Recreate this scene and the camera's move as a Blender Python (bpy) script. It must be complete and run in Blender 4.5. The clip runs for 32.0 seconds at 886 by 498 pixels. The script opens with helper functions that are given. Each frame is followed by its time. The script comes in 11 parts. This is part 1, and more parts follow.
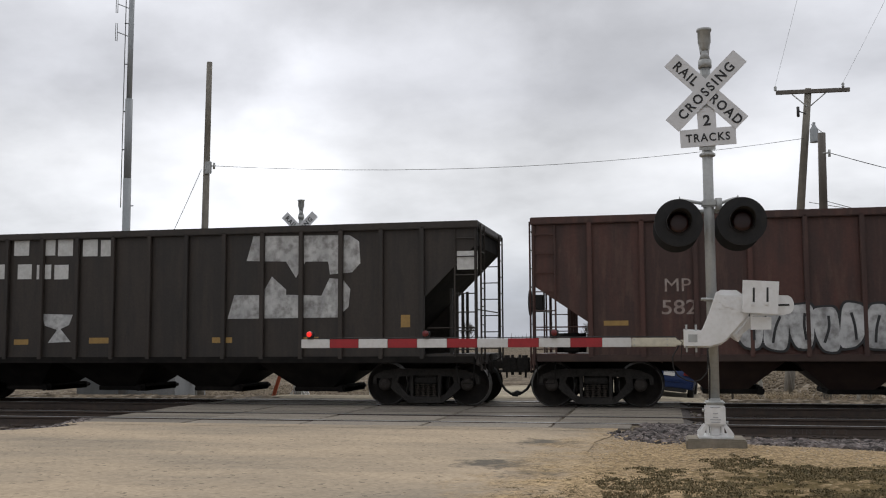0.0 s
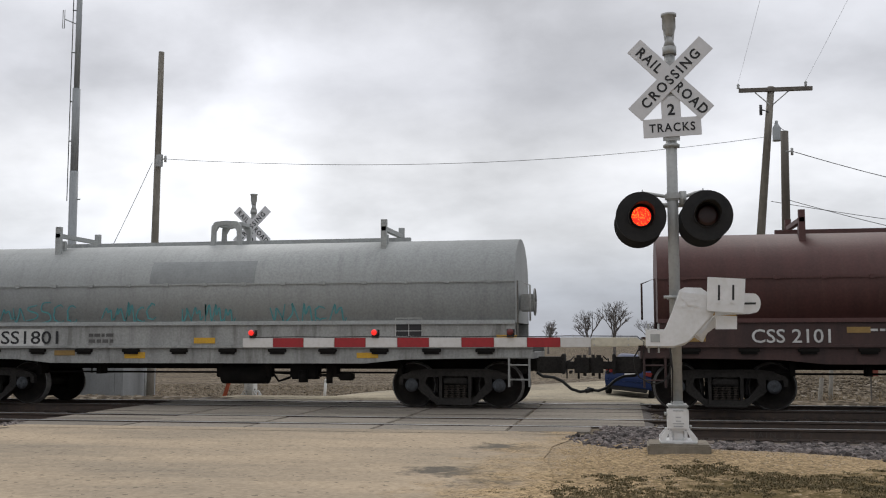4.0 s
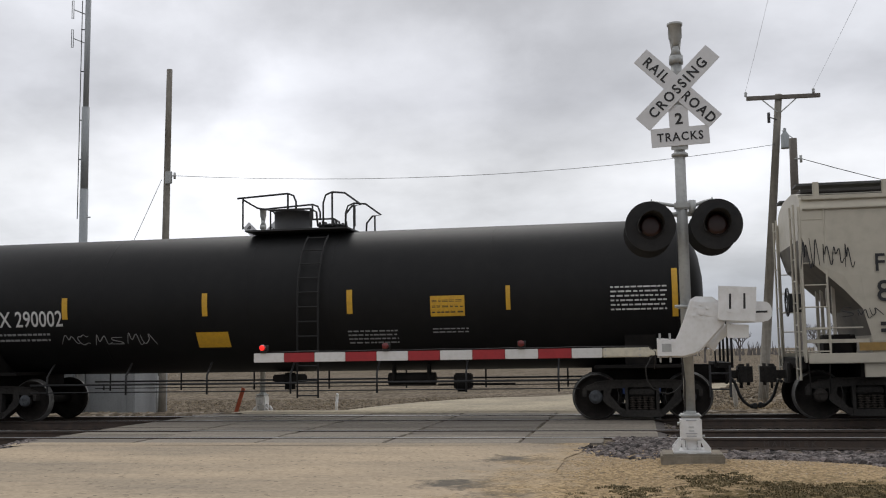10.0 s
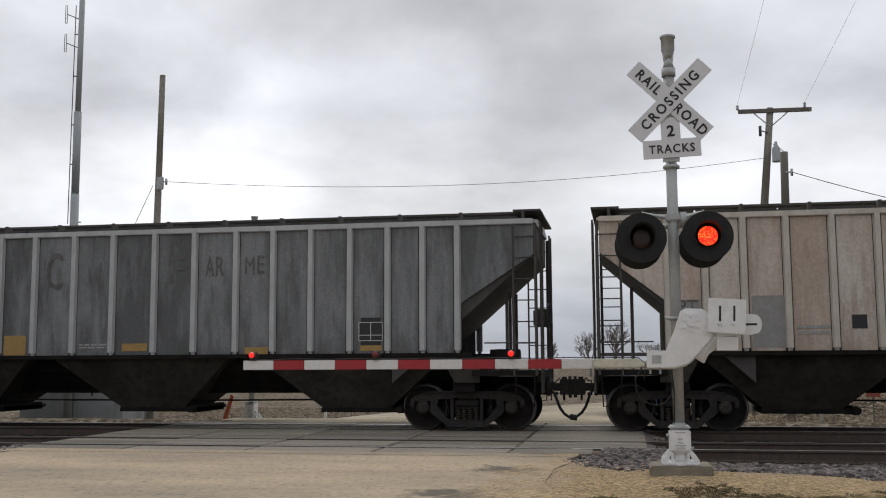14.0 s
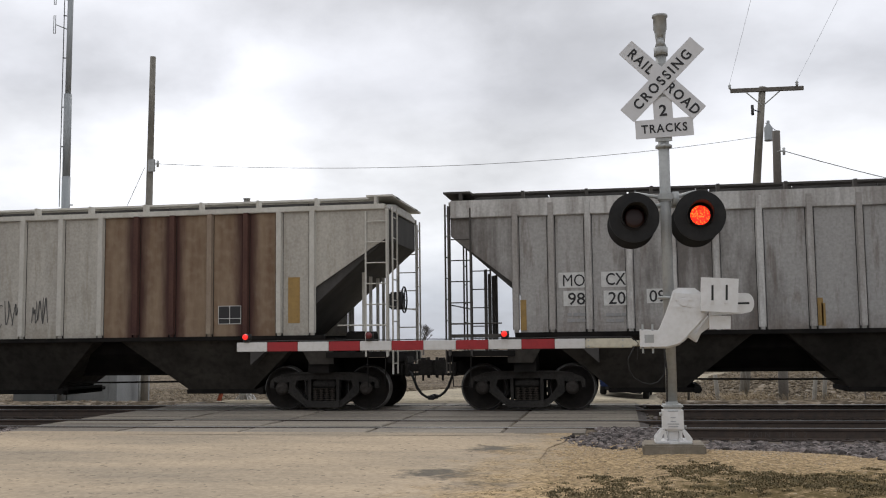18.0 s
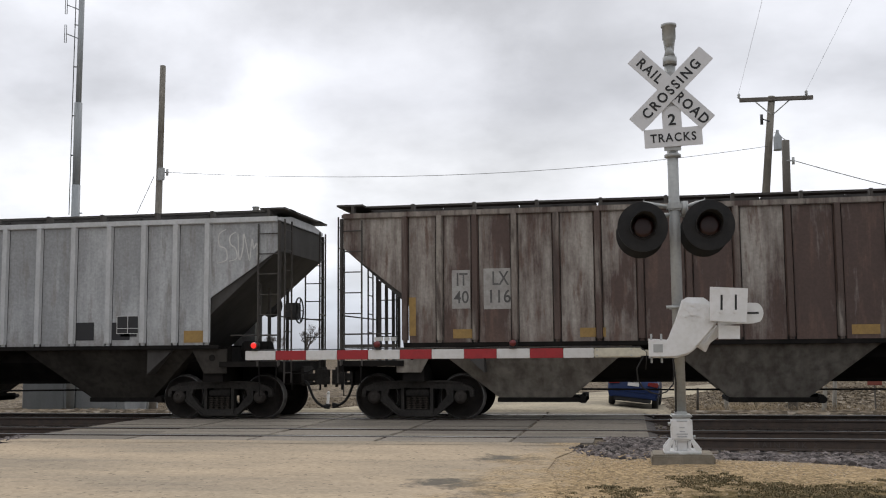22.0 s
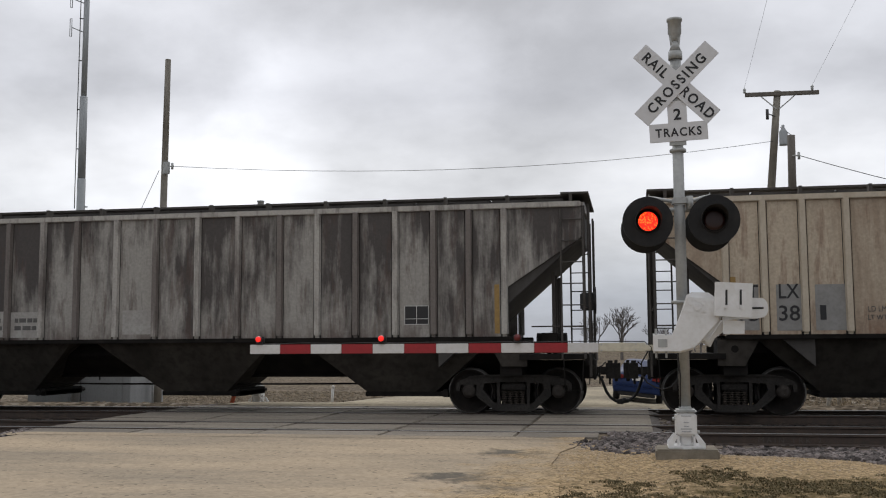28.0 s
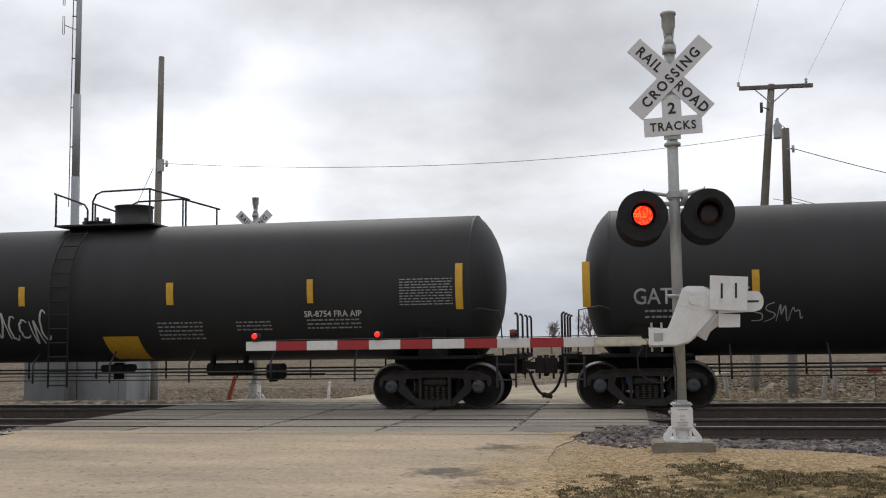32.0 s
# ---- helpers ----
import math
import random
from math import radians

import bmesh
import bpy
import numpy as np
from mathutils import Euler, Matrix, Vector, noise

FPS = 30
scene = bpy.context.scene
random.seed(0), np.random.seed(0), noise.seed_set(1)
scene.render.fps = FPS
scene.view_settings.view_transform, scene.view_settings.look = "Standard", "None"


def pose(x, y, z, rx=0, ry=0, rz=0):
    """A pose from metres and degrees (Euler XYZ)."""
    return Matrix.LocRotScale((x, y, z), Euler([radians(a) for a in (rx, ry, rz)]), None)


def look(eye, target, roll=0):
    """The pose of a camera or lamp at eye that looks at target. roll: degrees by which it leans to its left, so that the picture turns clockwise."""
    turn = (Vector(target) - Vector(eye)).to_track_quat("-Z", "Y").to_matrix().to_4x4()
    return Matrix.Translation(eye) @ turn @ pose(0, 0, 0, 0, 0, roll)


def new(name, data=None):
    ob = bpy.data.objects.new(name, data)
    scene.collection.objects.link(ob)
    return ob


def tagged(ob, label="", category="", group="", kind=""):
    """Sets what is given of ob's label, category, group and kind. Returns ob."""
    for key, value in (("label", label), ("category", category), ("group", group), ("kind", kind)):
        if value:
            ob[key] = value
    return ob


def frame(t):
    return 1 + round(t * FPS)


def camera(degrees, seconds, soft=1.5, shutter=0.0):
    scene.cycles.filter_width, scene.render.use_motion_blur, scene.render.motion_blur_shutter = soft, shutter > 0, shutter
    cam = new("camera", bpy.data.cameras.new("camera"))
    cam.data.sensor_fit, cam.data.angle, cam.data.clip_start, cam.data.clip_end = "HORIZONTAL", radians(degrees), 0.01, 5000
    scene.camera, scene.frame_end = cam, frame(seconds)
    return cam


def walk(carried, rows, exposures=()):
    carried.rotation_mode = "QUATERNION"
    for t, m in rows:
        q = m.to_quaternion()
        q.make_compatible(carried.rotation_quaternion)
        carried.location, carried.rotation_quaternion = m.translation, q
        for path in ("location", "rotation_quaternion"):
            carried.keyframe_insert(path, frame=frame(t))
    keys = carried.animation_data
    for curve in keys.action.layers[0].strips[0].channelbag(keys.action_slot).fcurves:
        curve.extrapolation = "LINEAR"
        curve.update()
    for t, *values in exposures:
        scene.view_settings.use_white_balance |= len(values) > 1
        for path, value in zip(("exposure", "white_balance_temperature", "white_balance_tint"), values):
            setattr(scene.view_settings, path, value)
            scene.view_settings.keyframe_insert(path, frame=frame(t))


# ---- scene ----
cam = camera(47.09, 32.0, soft=1.1)
walk(cam, [
    (0.0, pose(0.00, -22.28, 1.38, 95.140, 0.282, 12.276)),
    (0.5, pose(0.00, -20.95, 1.38, 95.500, 0.090, 11.700)),
    (1.0, pose(0.00, -21.32, 1.38, 96.573, 0.110, 11.536)),
    (1.5, pose(0.00, -21.55, 1.38, 96.610, 0.500, 11.088)),
    (2.0, pose(0.00, -21.55, 1.38, 96.297, 0.261, 10.728)),
    (2.5, pose(0.00, -21.55, 1.38, 96.021, 0.184, 10.630)),
    (3.0, pose(0.00, -21.55, 1.38, 95.635, 0.110, 10.492)),
    (3.5, pose(0.00, -21.55, 1.38, 95.331, 0.112, 10.304)),
    (4.0, pose(0.00, -21.55, 1.38, 95.091, 0.128, 10.178)),
    (4.5, pose(0.00, -21.55, 1.38, 95.052, 0.161, 10.039)),
    (6.5, pose(0.00, -21.55, 1.38, 94.943, 0.742, 9.616)),
    (7.0, pose(0.00, -21.55, 1.38, 95.113, 0.756, 9.588)),
    (7.5, pose(0.00, -21.55, 1.38, 95.247, 0.715, 9.687)),
    (8.0, pose(0.00, -21.55, 1.38, 95.333, 0.798, 9.970)),
    (8.5, pose(0.00, -21.55, 1.38, 95.463, 0.728, 10.256)),
    (9.0, pose(0.00, -21.55, 1.38, 95.600, 0.746, 10.373)),
    (9.5, pose(0.00, -21.55, 1.38, 95.706, 0.870, 10.584)),
    (10.0, pose(0.00, -21.55, 1.38, 95.803, 0.902, 10.790)),
    (10.5, pose(0.00, -21.55, 1.38, 95.889, 0.877, 10.852)),
    (11.0, pose(0.00, -21.55, 1.38, 96.030, 0.921, 10.914)),
    (11.5, pose(0.00, -21.55, 1.38, 96.147, 0.767, 10.945)),
    (12.0, pose(0.00, -21.55, 1.38, 96.256, 0.714, 11.022)),
    (12.5, pose(0.00, -21.55, 1.38, 96.360, 0.482, 10.944)),
    (13.0, pose(0.00, -21.55, 1.38, 96.426, 0.302, 10.678)),
    (13.5, pose(0.00, -21.55, 1.38, 96.420, 0.256, 10.358)),
    (14.0, pose(0.00, -21.55, 1.38, 96.313, 0.302, 10.228)),
    (14.5, pose(0.00, -21.55, 1.38, 96.139, 0.260, 10.105)),
    (16.5, pose(0.00, -21.55, 1.38, 96.001, 0.484, 9.584)),
    (17.0, pose(0.00, -21.55, 1.38, 95.679, 0.612, 9.712)),
    (17.5, pose(0.00, -21.55, 1.38, 95.457, 0.679, 9.822)),
    (18.0, pose(0.00, -21.55, 1.38, 95.230, 0.659, 9.862)),
    (18.5, pose(0.00, -21.55, 1.38, 95.106, 0.652, 9.839)),
    (19.0, pose(0.00, -21.55, 1.38, 95.222, 0.646, 9.853)),
    (19.5, pose(0.00, -21.55, 1.38, 95.335, 0.550, 9.862)),
    (20.0, pose(0.00, -21.55, 1.38, 95.700, 0.453, 10.053)),
    (20.5, pose(0.00, -21.55, 1.38, 95.689, 0.394, 10.221)),
    (21.0, pose(0.00, -21.55, 1.38, 95.725, 0.429, 10.300)),
    (21.5, pose(0.00, -21.55, 1.38, 95.783, 0.443, 10.330)),
    (22.0, pose(0.00, -21.55, 1.38, 95.736, 0.489, 10.325)),
    (22.5, pose(0.00, -21.55, 1.38, 95.691, 0.447, 10.547)),
    (23.0, pose(0.00, -21.55, 1.38, 95.643, 0.405, 10.735)),
    (23.5, pose(0.00, -21.55, 1.38, 95.595, 0.379, 10.868)),
    (24.0, pose(0.00, -21.55, 1.38, 95.535, 0.579, 10.966)),
    (24.5, pose(0.00, -21.55, 1.38, 95.448, 0.681, 11.044)),
    (25.0, pose(0.00, -21.55, 1.38, 95.415, 0.865, 11.080)),
    (25.5, pose(0.00, -21.55, 1.38, 95.451, 0.538, 10.957)),
    (27.5, pose(0.00, -21.55, 1.38, 95.467, 0.306, 10.681)),
    (28.0, pose(0.00, -21.55, 1.38, 95.421, 0.340, 10.575)),
    (28.5, pose(0.00, -21.55, 1.38, 95.401, 0.411, 10.622)),
    (29.0, pose(0.00, -21.55, 1.38, 95.496, 0.530, 10.580)),
    (29.5, pose(0.00, -21.55, 1.38, 95.727, 0.681, 10.574)),
    (30.0, pose(0.00, -21.55, 1.38, 95.838, 0.541, 10.607)),
    (30.5, pose(0.00, -21.55, 1.38, 95.608, 0.572, 10.643)),
    (31.0, pose(0.00, -21.55, 1.38, 95.561, 0.537, 10.477)),
    (31.5, pose(0.00, -21.55, 1.38, 95.428, 0.646, 10.233)),
    (32.0, pose(0.00, -21.55, 1.38, 95.169, 0.777, 10.354)),
], exposures=((0.0, -0.17), (1.0, -0.02), (2.0, -0.04), (3.0, -0.10), (4.5, -0.15), (6.5, 0.04), (8.0, 0.14), (10.0, -0.16), (12.0, -0.07), (13.0, -0.05), (14.0, -0.18), (16.5, -0.04), (22.0, 0.02), (25.0, 0.0), (27.5, -0.20), (31.0, -0.22), (31.6, -0.10), (32.0, -0.04)))

# ---- light ----
world = bpy.data.worlds.new("overcast_sky")
scene.world = world
world.use_nodes = True
wn, wl = world.node_tree.nodes, world.node_tree.links
wn.clear()
w_out = wn.new("ShaderNodeOutputWorld")
w_co = wn.new("ShaderNodeTexCoord")
w_sep = wn.new("ShaderNodeSeparateXYZ")
wl.new(w_co.outputs["Generated"], w_sep.inputs[0])
w_sky = wn.new("ShaderNodeTexSky")
w_sky.sky_type, w_sky.sun_disc = "NISHITA", False
w_sky.sun_elevation, w_sky.sun_rotation = radians(38), radians(-14)
w_bg_sky = wn.new("ShaderNodeBackground")
w_bg_sky.inputs[1].default_value = 0.05
wl.new(w_sky.outputs[0], w_bg_sky.inputs[0])
# cloud deck: pale overcast by height above the horizon, broken by two noises of the direction on a flat layer
w_h = wn.new("ShaderNodeMath"); w_h.operation = "ADD"; w_h.inputs[1].default_value = 0.32
w_abs = wn.new("ShaderNodeMath"); w_abs.operation = "ABSOLUTE"
wl.new(w_sep.outputs[2], w_abs.inputs[0]); wl.new(w_abs.outputs[0], w_h.inputs[0])
w_dx = wn.new("ShaderNodeMath"); w_dx.operation = "DIVIDE"
w_dy = wn.new("ShaderNodeMath"); w_dy.operation = "DIVIDE"
wl.new(w_sep.outputs[0], w_dx.inputs[0]); wl.new(w_h.outputs[0], w_dx.inputs[1])
wl.new(w_sep.outputs[1], w_dy.inputs[0]); wl.new(w_h.outputs[0], w_dy.inputs[1])
w_comb = wn.new("ShaderNodeCombineXYZ")
wl.new(w_dx.outputs[0], w_comb.inputs[0]); wl.new(w_dy.outputs[0], w_comb.inputs[1])
w_map = wn.new("ShaderNodeMapping")
w_map.inputs["Location"].default_value, w_map.inputs["Scale"].default_value = (0.4, 0.9, 0.0), (1.0, 1.0, 1.0)
wl.new(w_comb.outputs[0], w_map.inputs[0])
w_n1 = wn.new("ShaderNodeTexNoise")
w_n1.inputs["Scale"].default_value, w_n1.inputs["Detail"].default_value, w_n1.inputs["Roughness"].default_value = 1.9, 9, 0.54
wl.new(w_map.outputs[0], w_n1.inputs["Vector"])
w_tone = wn.new("ShaderNodeMapRange")
w_tone.inputs["From Min"].default_value, w_tone.inputs["From Max"].default_value = 0.33, 0.67
w_tone.inputs["To Min"].default_value, w_tone.inputs["To Max"].default_value = 0.90, 1.42
wl.new(w_n1.outputs[0], w_tone.inputs["Value"])
w_ramp = wn.new("ShaderNodeValToRGB")
stops = ((0.0, (0.36, 0.39, 0.45)), (0.045, (0.43, 0.46, 0.52)), (0.10, (0.66, 0.675, 0.71)), (0.17, (0.72, 0.73, 0.76)), (0.24, (0.56, 0.57, 0.61)), (0.33, (0.60, 0.61, 0.65)), (0.6, (0.85, 0.86, 0.9)), (1.0, (1.05, 1.06, 1.1)))
for k, (p, c) in enumerate(stops):
    e = w_ramp.color_ramp.elements[k] if k < 2 else w_ramp.color_ramp.elements.new(p)
    e.position, e.color = p, (*c, 1)
wl.new(w_abs.outputs[0], w_ramp.inputs[0])
# thin and thick places in the cloud deck, each with a ragged edge
w_n2 = wn.new("ShaderNodeTexNoise")
w_n2.inputs["Scale"].default_value, w_n2.inputs["Detail"].default_value, w_n2.inputs["Roughness"].default_value = 5.0, 8, 0.55
wl.new(w_co.outputs["Generated"], w_n2.inputs["Vector"])
w_gain = w_tone.outputs[0]
for w_dir, w_from, w_to, w_mul, w_rag in (((-0.30, 0.93, 0.20), 0.925, 1.0, 1.22, 0.04), ((-0.25, 0.945, 0.205), 0.982, 0.999, 1.25, 0.022), ((-0.15, 0.949, 0.285), 0.965, 0.999, 0.80, 0.035),
                                          ((-0.52, 0.83, 0.22), 0.95, 1.0, 1.22, 0.04), ((0.22, 0.93, 0.27), 0.95, 1.0, 1.30, 0.03)):
    w_dot = wn.new("ShaderNodeVectorMath"); w_dot.operation = "DOT_PRODUCT"
    w_dot.inputs[1].default_value = Vector(w_dir).normalized()
    wl.new(w_co.outputs["Generated"], w_dot.inputs[0])
    w_off = wn.new("ShaderNodeMath"); w_off.operation = "MULTIPLY_ADD"; w_off.inputs[1].default_value, w_off.inputs[2].default_value = w_rag * 2, -w_rag
    wl.new(w_n2.outputs[0], w_off.inputs[0])
    w_sum = wn.new("ShaderNodeMath"); w_sum.operation = "ADD"
    wl.new(w_dot.outputs["Value"], w_sum.inputs[0]); wl.new(w_off.outputs[0], w_sum.inputs[1])
    w_spot = wn.new("ShaderNodeMapRange"); w_spot.interpolation_type = "SMOOTHSTEP"
    w_spot.inputs["From Min"].default_value, w_spot.inputs["From Max"].default_value = w_from, w_to
    w_spot.inputs["To Min"].default_value, w_spot.inputs["To Max"].default_value = 1.0, w_mul
    wl.new(w_sum.outputs[0], w_spot.inputs["Value"])
    w_m1 = wn.new("ShaderNodeMath"); w_m1.operation = "MULTIPLY"
    wl.new(w_gain, w_m1.inputs[0]); wl.new(w_spot.outputs[0], w_m1.inputs[1])
    w_gain = w_m1.outputs[0]
w_bg = wn.new("ShaderNodeBackground")
wl.new(w_ramp.outputs[0], w_bg.inputs[0]); wl.new(w_m1.outputs[0], w_bg.inputs[1])
w_add = wn.new("ShaderNodeMixShader"); w_add.inputs[0].default_value = 0.08
wl.new(w_bg.outputs[0], w_add.inputs[1]); wl.new(w_bg_sky.outputs[0], w_add.inputs[2])
wl.new(w_add.outputs[0], w_out.inputs[0])
sun = new("sun", bpy.data.lights.new("sun", "SUN"))
sun.data.energy, sun.data.angle, sun.data.color = 1.0, radians(30), (1.0, 0.97, 0.93)
sun.matrix_world = look((-12, 40, 46), (0, 0, 0))
scene.view_settings.exposure = 0.0


# ---- materials ----
def mat(name, rgb, rough=0.6, metal=0.0, rgb2=None, scale=3.0, amount=0.5, stretch=(1, 1, 1), bump=0.0, bump_scale=40.0,
        by_object=0.0, rgb3=None, scale3=20.0, amount3=0.3, coords="Object", lo=0.38, hi=0.66, spec=0.5):
    """A node material: base colour, a second colour by stretched noise, fine grain and relief, and a shift from object to object."""
    m = bpy.data.materials.new(name)
    m.use_nodes = True
    n, l = m.node_tree.nodes, m.node_tree.links
    b = n["Principled BSDF"]
    b.inputs["Roughness"].default_value, b.inputs["Metallic"].default_value = rough, metal
    b.inputs["Specular IOR Level"].default_value = spec
    co = n.new("ShaderNodeTexCoord")
    mp = n.new("ShaderNodeMapping")
    mp.inputs["Scale"].default_value = stretch
    l.new(co.outputs[coords], mp.inputs[0])
    info = None
    if by_object:
        info = n.new("ShaderNodeObjectInfo")
        off = n.new("ShaderNodeVectorMath"); off.operation = "ADD"
        mul = n.new("ShaderNodeVectorMath"); mul.operation = "SCALE"
        mul.inputs[0].default_value = (37.0, 19.0, 53.0)
        l.new(info.outputs["Random"], mul.inputs["Scale"])
        l.new(mp.outputs[0], off.inputs[0]); l.new(mul.outputs[0], off.inputs[1])
        vec = off.outputs[0]
    else:
        vec = mp.outputs[0]
    nz = n.new("ShaderNodeTexNoise")
    nz.inputs["Scale"].default_value, nz.inputs["Detail"].default_value, nz.inputs["Roughness"].default_value = scale, 6, 0.6
    l.new(vec, nz.inputs["Vector"])
    rp = n.new("ShaderNodeMapRange")
    rp.inputs["From Min"].default_value, rp.inputs["From Max"].default_value = lo, hi
    rp.inputs["To Max"].default_value = amount
    src = nz.outputs[0]
    if by_object:
        ad = n.new("ShaderNodeMath"); ad.operation = "MULTIPLY_ADD"
        ad.inputs[1].default_value, ad.inputs[2].default_value = by_object, -by_object / 2
        l.new(info.outputs["Random"], ad.inputs[0])
        ad2 = n.new("ShaderNodeMath"); ad2.operation = "ADD"
        l.new(nz.outputs[0], ad2.inputs[0]); l.new(ad.outputs[0], ad2.inputs[1])
        src = ad2.outputs[0]
    l.new(src, rp.inputs["Value"])
    mx = n.new("ShaderNodeMix"); mx.data_type = "RGBA"
    mx.inputs[6].default_value = (*rgb, 1)
    mx.inputs[7].default_value = (*(rgb2 or [c * 0.7 for c in rgb]), 1)
    l.new(rp.outputs[0], mx.inputs[0])
    g = n.new("ShaderNodeTexNoise")
    g.inputs["Scale"].default_value, g.inputs["Detail"].default_value = scale3, 4
    l.new(co.outputs[coords], g.inputs["Vector"])
    gr = n.new("ShaderNodeMapRange")
    gr.inputs["From Min"].default_value, gr.inputs["From Max"].default_value, gr.inputs["To Max"].default_value = 0.45, 0.7, amount3
    l.new(g.outputs[0], gr.inputs["Value"])
    mx2 = n.new("ShaderNodeMix"); mx2.data_type = "RGBA"
    mx2.inputs[7].default_value = (*(rgb3 or [c * 0.55 for c in rgb]), 1)
    l.new(gr.outputs[0], mx2.inputs[0]); l.new(mx.outputs[2], mx2.inputs[6])
    l.new(mx2.outputs[2], b.inputs["Base Color"])
    if bump:
        bn = n.new("ShaderNodeTexNoise"); bn.inputs["Scale"].default_value, bn.inputs["Detail"].default_value = bump_scale, 5
        l.new(co.outputs[coords], bn.inputs["Vector"])
        bp = n.new("ShaderNodeBump"); bp.inputs["Strength"].default_value, bp.inputs["Distance"].default_value = bump, 0.02
        l.new(bn.outputs[0], bp.inputs["Height"]); l.new(bp.outputs[0], b.inputs["Normal"])
    return m


def gmat(name, rgb, stain, pebble, scale=0.5, turn=0.0, stretch=(1, 1, 1), lo=0.4, hi=0.6, amount=0.9, mid=0.2, cell=30.0, cells=0.35, fleck=None, flecks=0.0, bump=0.6, blots=(), blot=None, edge=None, other=None):
    """Ground: two colours in large worn areas, patches of middle size, single grains in cells; blots are worn places (x, y, radius);
    past a slanting line, edge = (x at y = 0, x per y, softness), the surface that other describes drifts in."""
    m = bpy.data.materials.new(name)
    m.use_nodes = True
    n, l = m.node_tree.nodes, m.node_tree.links
    b = n["Principled BSDF"]
    b.inputs["Roughness"].default_value, b.inputs["Specular IOR Level"].default_value = 1.0, 0.0
    co = n.new("ShaderNodeTexCoord")

    def noise_at(sc, detail=6, rough=0.62, st=None, rot=0.0):
        mp = n.new("ShaderNodeMapping"); mp.inputs["Scale"].default_value = st or (1, 1, 1); mp.inputs["Rotation"].default_value = (0, 0, rot)
        l.new(co.outputs["Object"], mp.inputs[0])
        z = n.new("ShaderNodeTexNoise")
        z.inputs["Scale"].default_value, z.inputs["Detail"].default_value, z.inputs["Roughness"].default_value = sc, detail, rough
        l.new(mp.outputs[0], z.inputs["Vector"])
        return z.outputs[0]

    def ranged(v, a, c, t0, t1):
        r = n.new("ShaderNodeMapRange")
        for k, q in (("From Min", a), ("From Max", c), ("To Min", t0), ("To Max", t1)):
            r.inputs[k].default_value = q
        l.new(v, r.inputs["Value"])
        return r.outputs[0]

    def mixed(f, a, c, mode="MIX"):
        x = n.new("ShaderNodeMix"); x.data_type = "RGBA"; x.blend_type = mode
        for k, q in ((0, f), (6, a), (7, c)):
            if isinstance(q, tuple):
                x.inputs[k].default_value = (*q, 1)
            elif isinstance(q, float):
                x.inputs[k].default_value = q
            else:
                l.new(q, x.inputs[k])
        return x.outputs[2]

    def sums(op, a, c):
        x = n.new("ShaderNodeMath"); x.operation = op
        for k, q in ((0, a), (1, c)):
            if isinstance(q, float):
                x.inputs[k].default_value = q
            else:
                l.new(q, x.inputs[k])
        return x.outputs[0]

    def grey(v):
        c = n.new("ShaderNodeCombineColor")
        for k in range(3):
            l.new(v, c.inputs[k])
        return c.outputs[0]
    def surface(rgb, stain, pebble, scale=0.5, turn=0.0, stretch=(1, 1, 1), lo=0.4, hi=0.6, amount=0.9, mid=0.2, cell=30.0, cells=0.35, fleck=None, flecks=0.0, blots=(), blot=None):
        col = mixed(ranged(noise_at(scale, 8, 0.62, stretch, turn), lo, hi, 0.0, amount), rgb, stain)
        ragged = noise_at(2.6, 8, 0.7)
        for bx, by, br in blots:
            d = n.new("ShaderNodeVectorMath"); d.operation = "DISTANCE"; d.inputs[1].default_value = (bx, by, -0.03)
            l.new(co.outputs["Object"], d.inputs[0])
            v = sums("ADD", d.outputs["Value"], ranged(ragged, 0.3, 0.7, -br * 1.1, br * 1.1))
            col = mixed(ranged(v, br * 0.4, br * 1.3, 0.9, 0.0), col, blot)
        col = mixed(1.0, col, grey(ranged(noise_at(6.0, 7, 0.7), 0.3, 0.7, 1 - mid, 1 + mid)), "MULTIPLY")
        vo = n.new("ShaderNodeTexVoronoi"); vo.inputs["Scale"].default_value = cell
        l.new(co.outputs["Object"], vo.inputs["Vector"])
        sc = n.new("ShaderNodeSeparateColor"); l.new(vo.outputs["Color"], sc.inputs[0])
        col = mixed(1.0, col, grey(ranged(sc.outputs[0], 0.0, 1.0, 1 - cells, 1 + cells)), "MULTIPLY")
        if fleck:
            col = mixed(ranged(sc.outputs[1], 1 - flecks - 0.03, 1 - flecks + 0.03, 0.0, 0.85), col, fleck)
        if pebble:
            col = mixed(ranged(noise_at(cell * 0.45, 4, 0.6), 0.52, 0.64, 0.0, 0.75), col, pebble)
        return col, vo
    col, vo = surface(rgb, stain, pebble, scale, turn, stretch, lo, hi, amount, mid, cell, cells, fleck, flecks, blots, blot)
    if other:
        col2, vo = surface(**other)
        sp = n.new("ShaderNodeSeparateXYZ"); l.new(co.outputs["Object"], sp.inputs[0])
        v = sums("SUBTRACT", sp.outputs[0], sums("MULTIPLY", sp.outputs[1], float(edge[1])))
        v = sums("ADD", v, ranged(noise_at(1.7, 9, 0.72), 0.3, 0.7, -0.9, 0.9))
        col = mixed(ranged(v, edge[0] - edge[2], edge[0] + edge[2], 0.0, 1.0), col, col2)
    l.new(col, b.inputs["Base Color"])
    h = sums("ADD", sums("MULTIPLY", vo.outputs["Distance"], -0.8), noise_at(cell * 0.35, 6, 0.65))
    bp = n.new("ShaderNodeBump"); bp.inputs["Strength"].default_value, bp.inputs["Distance"].default_value = bump, 0.03
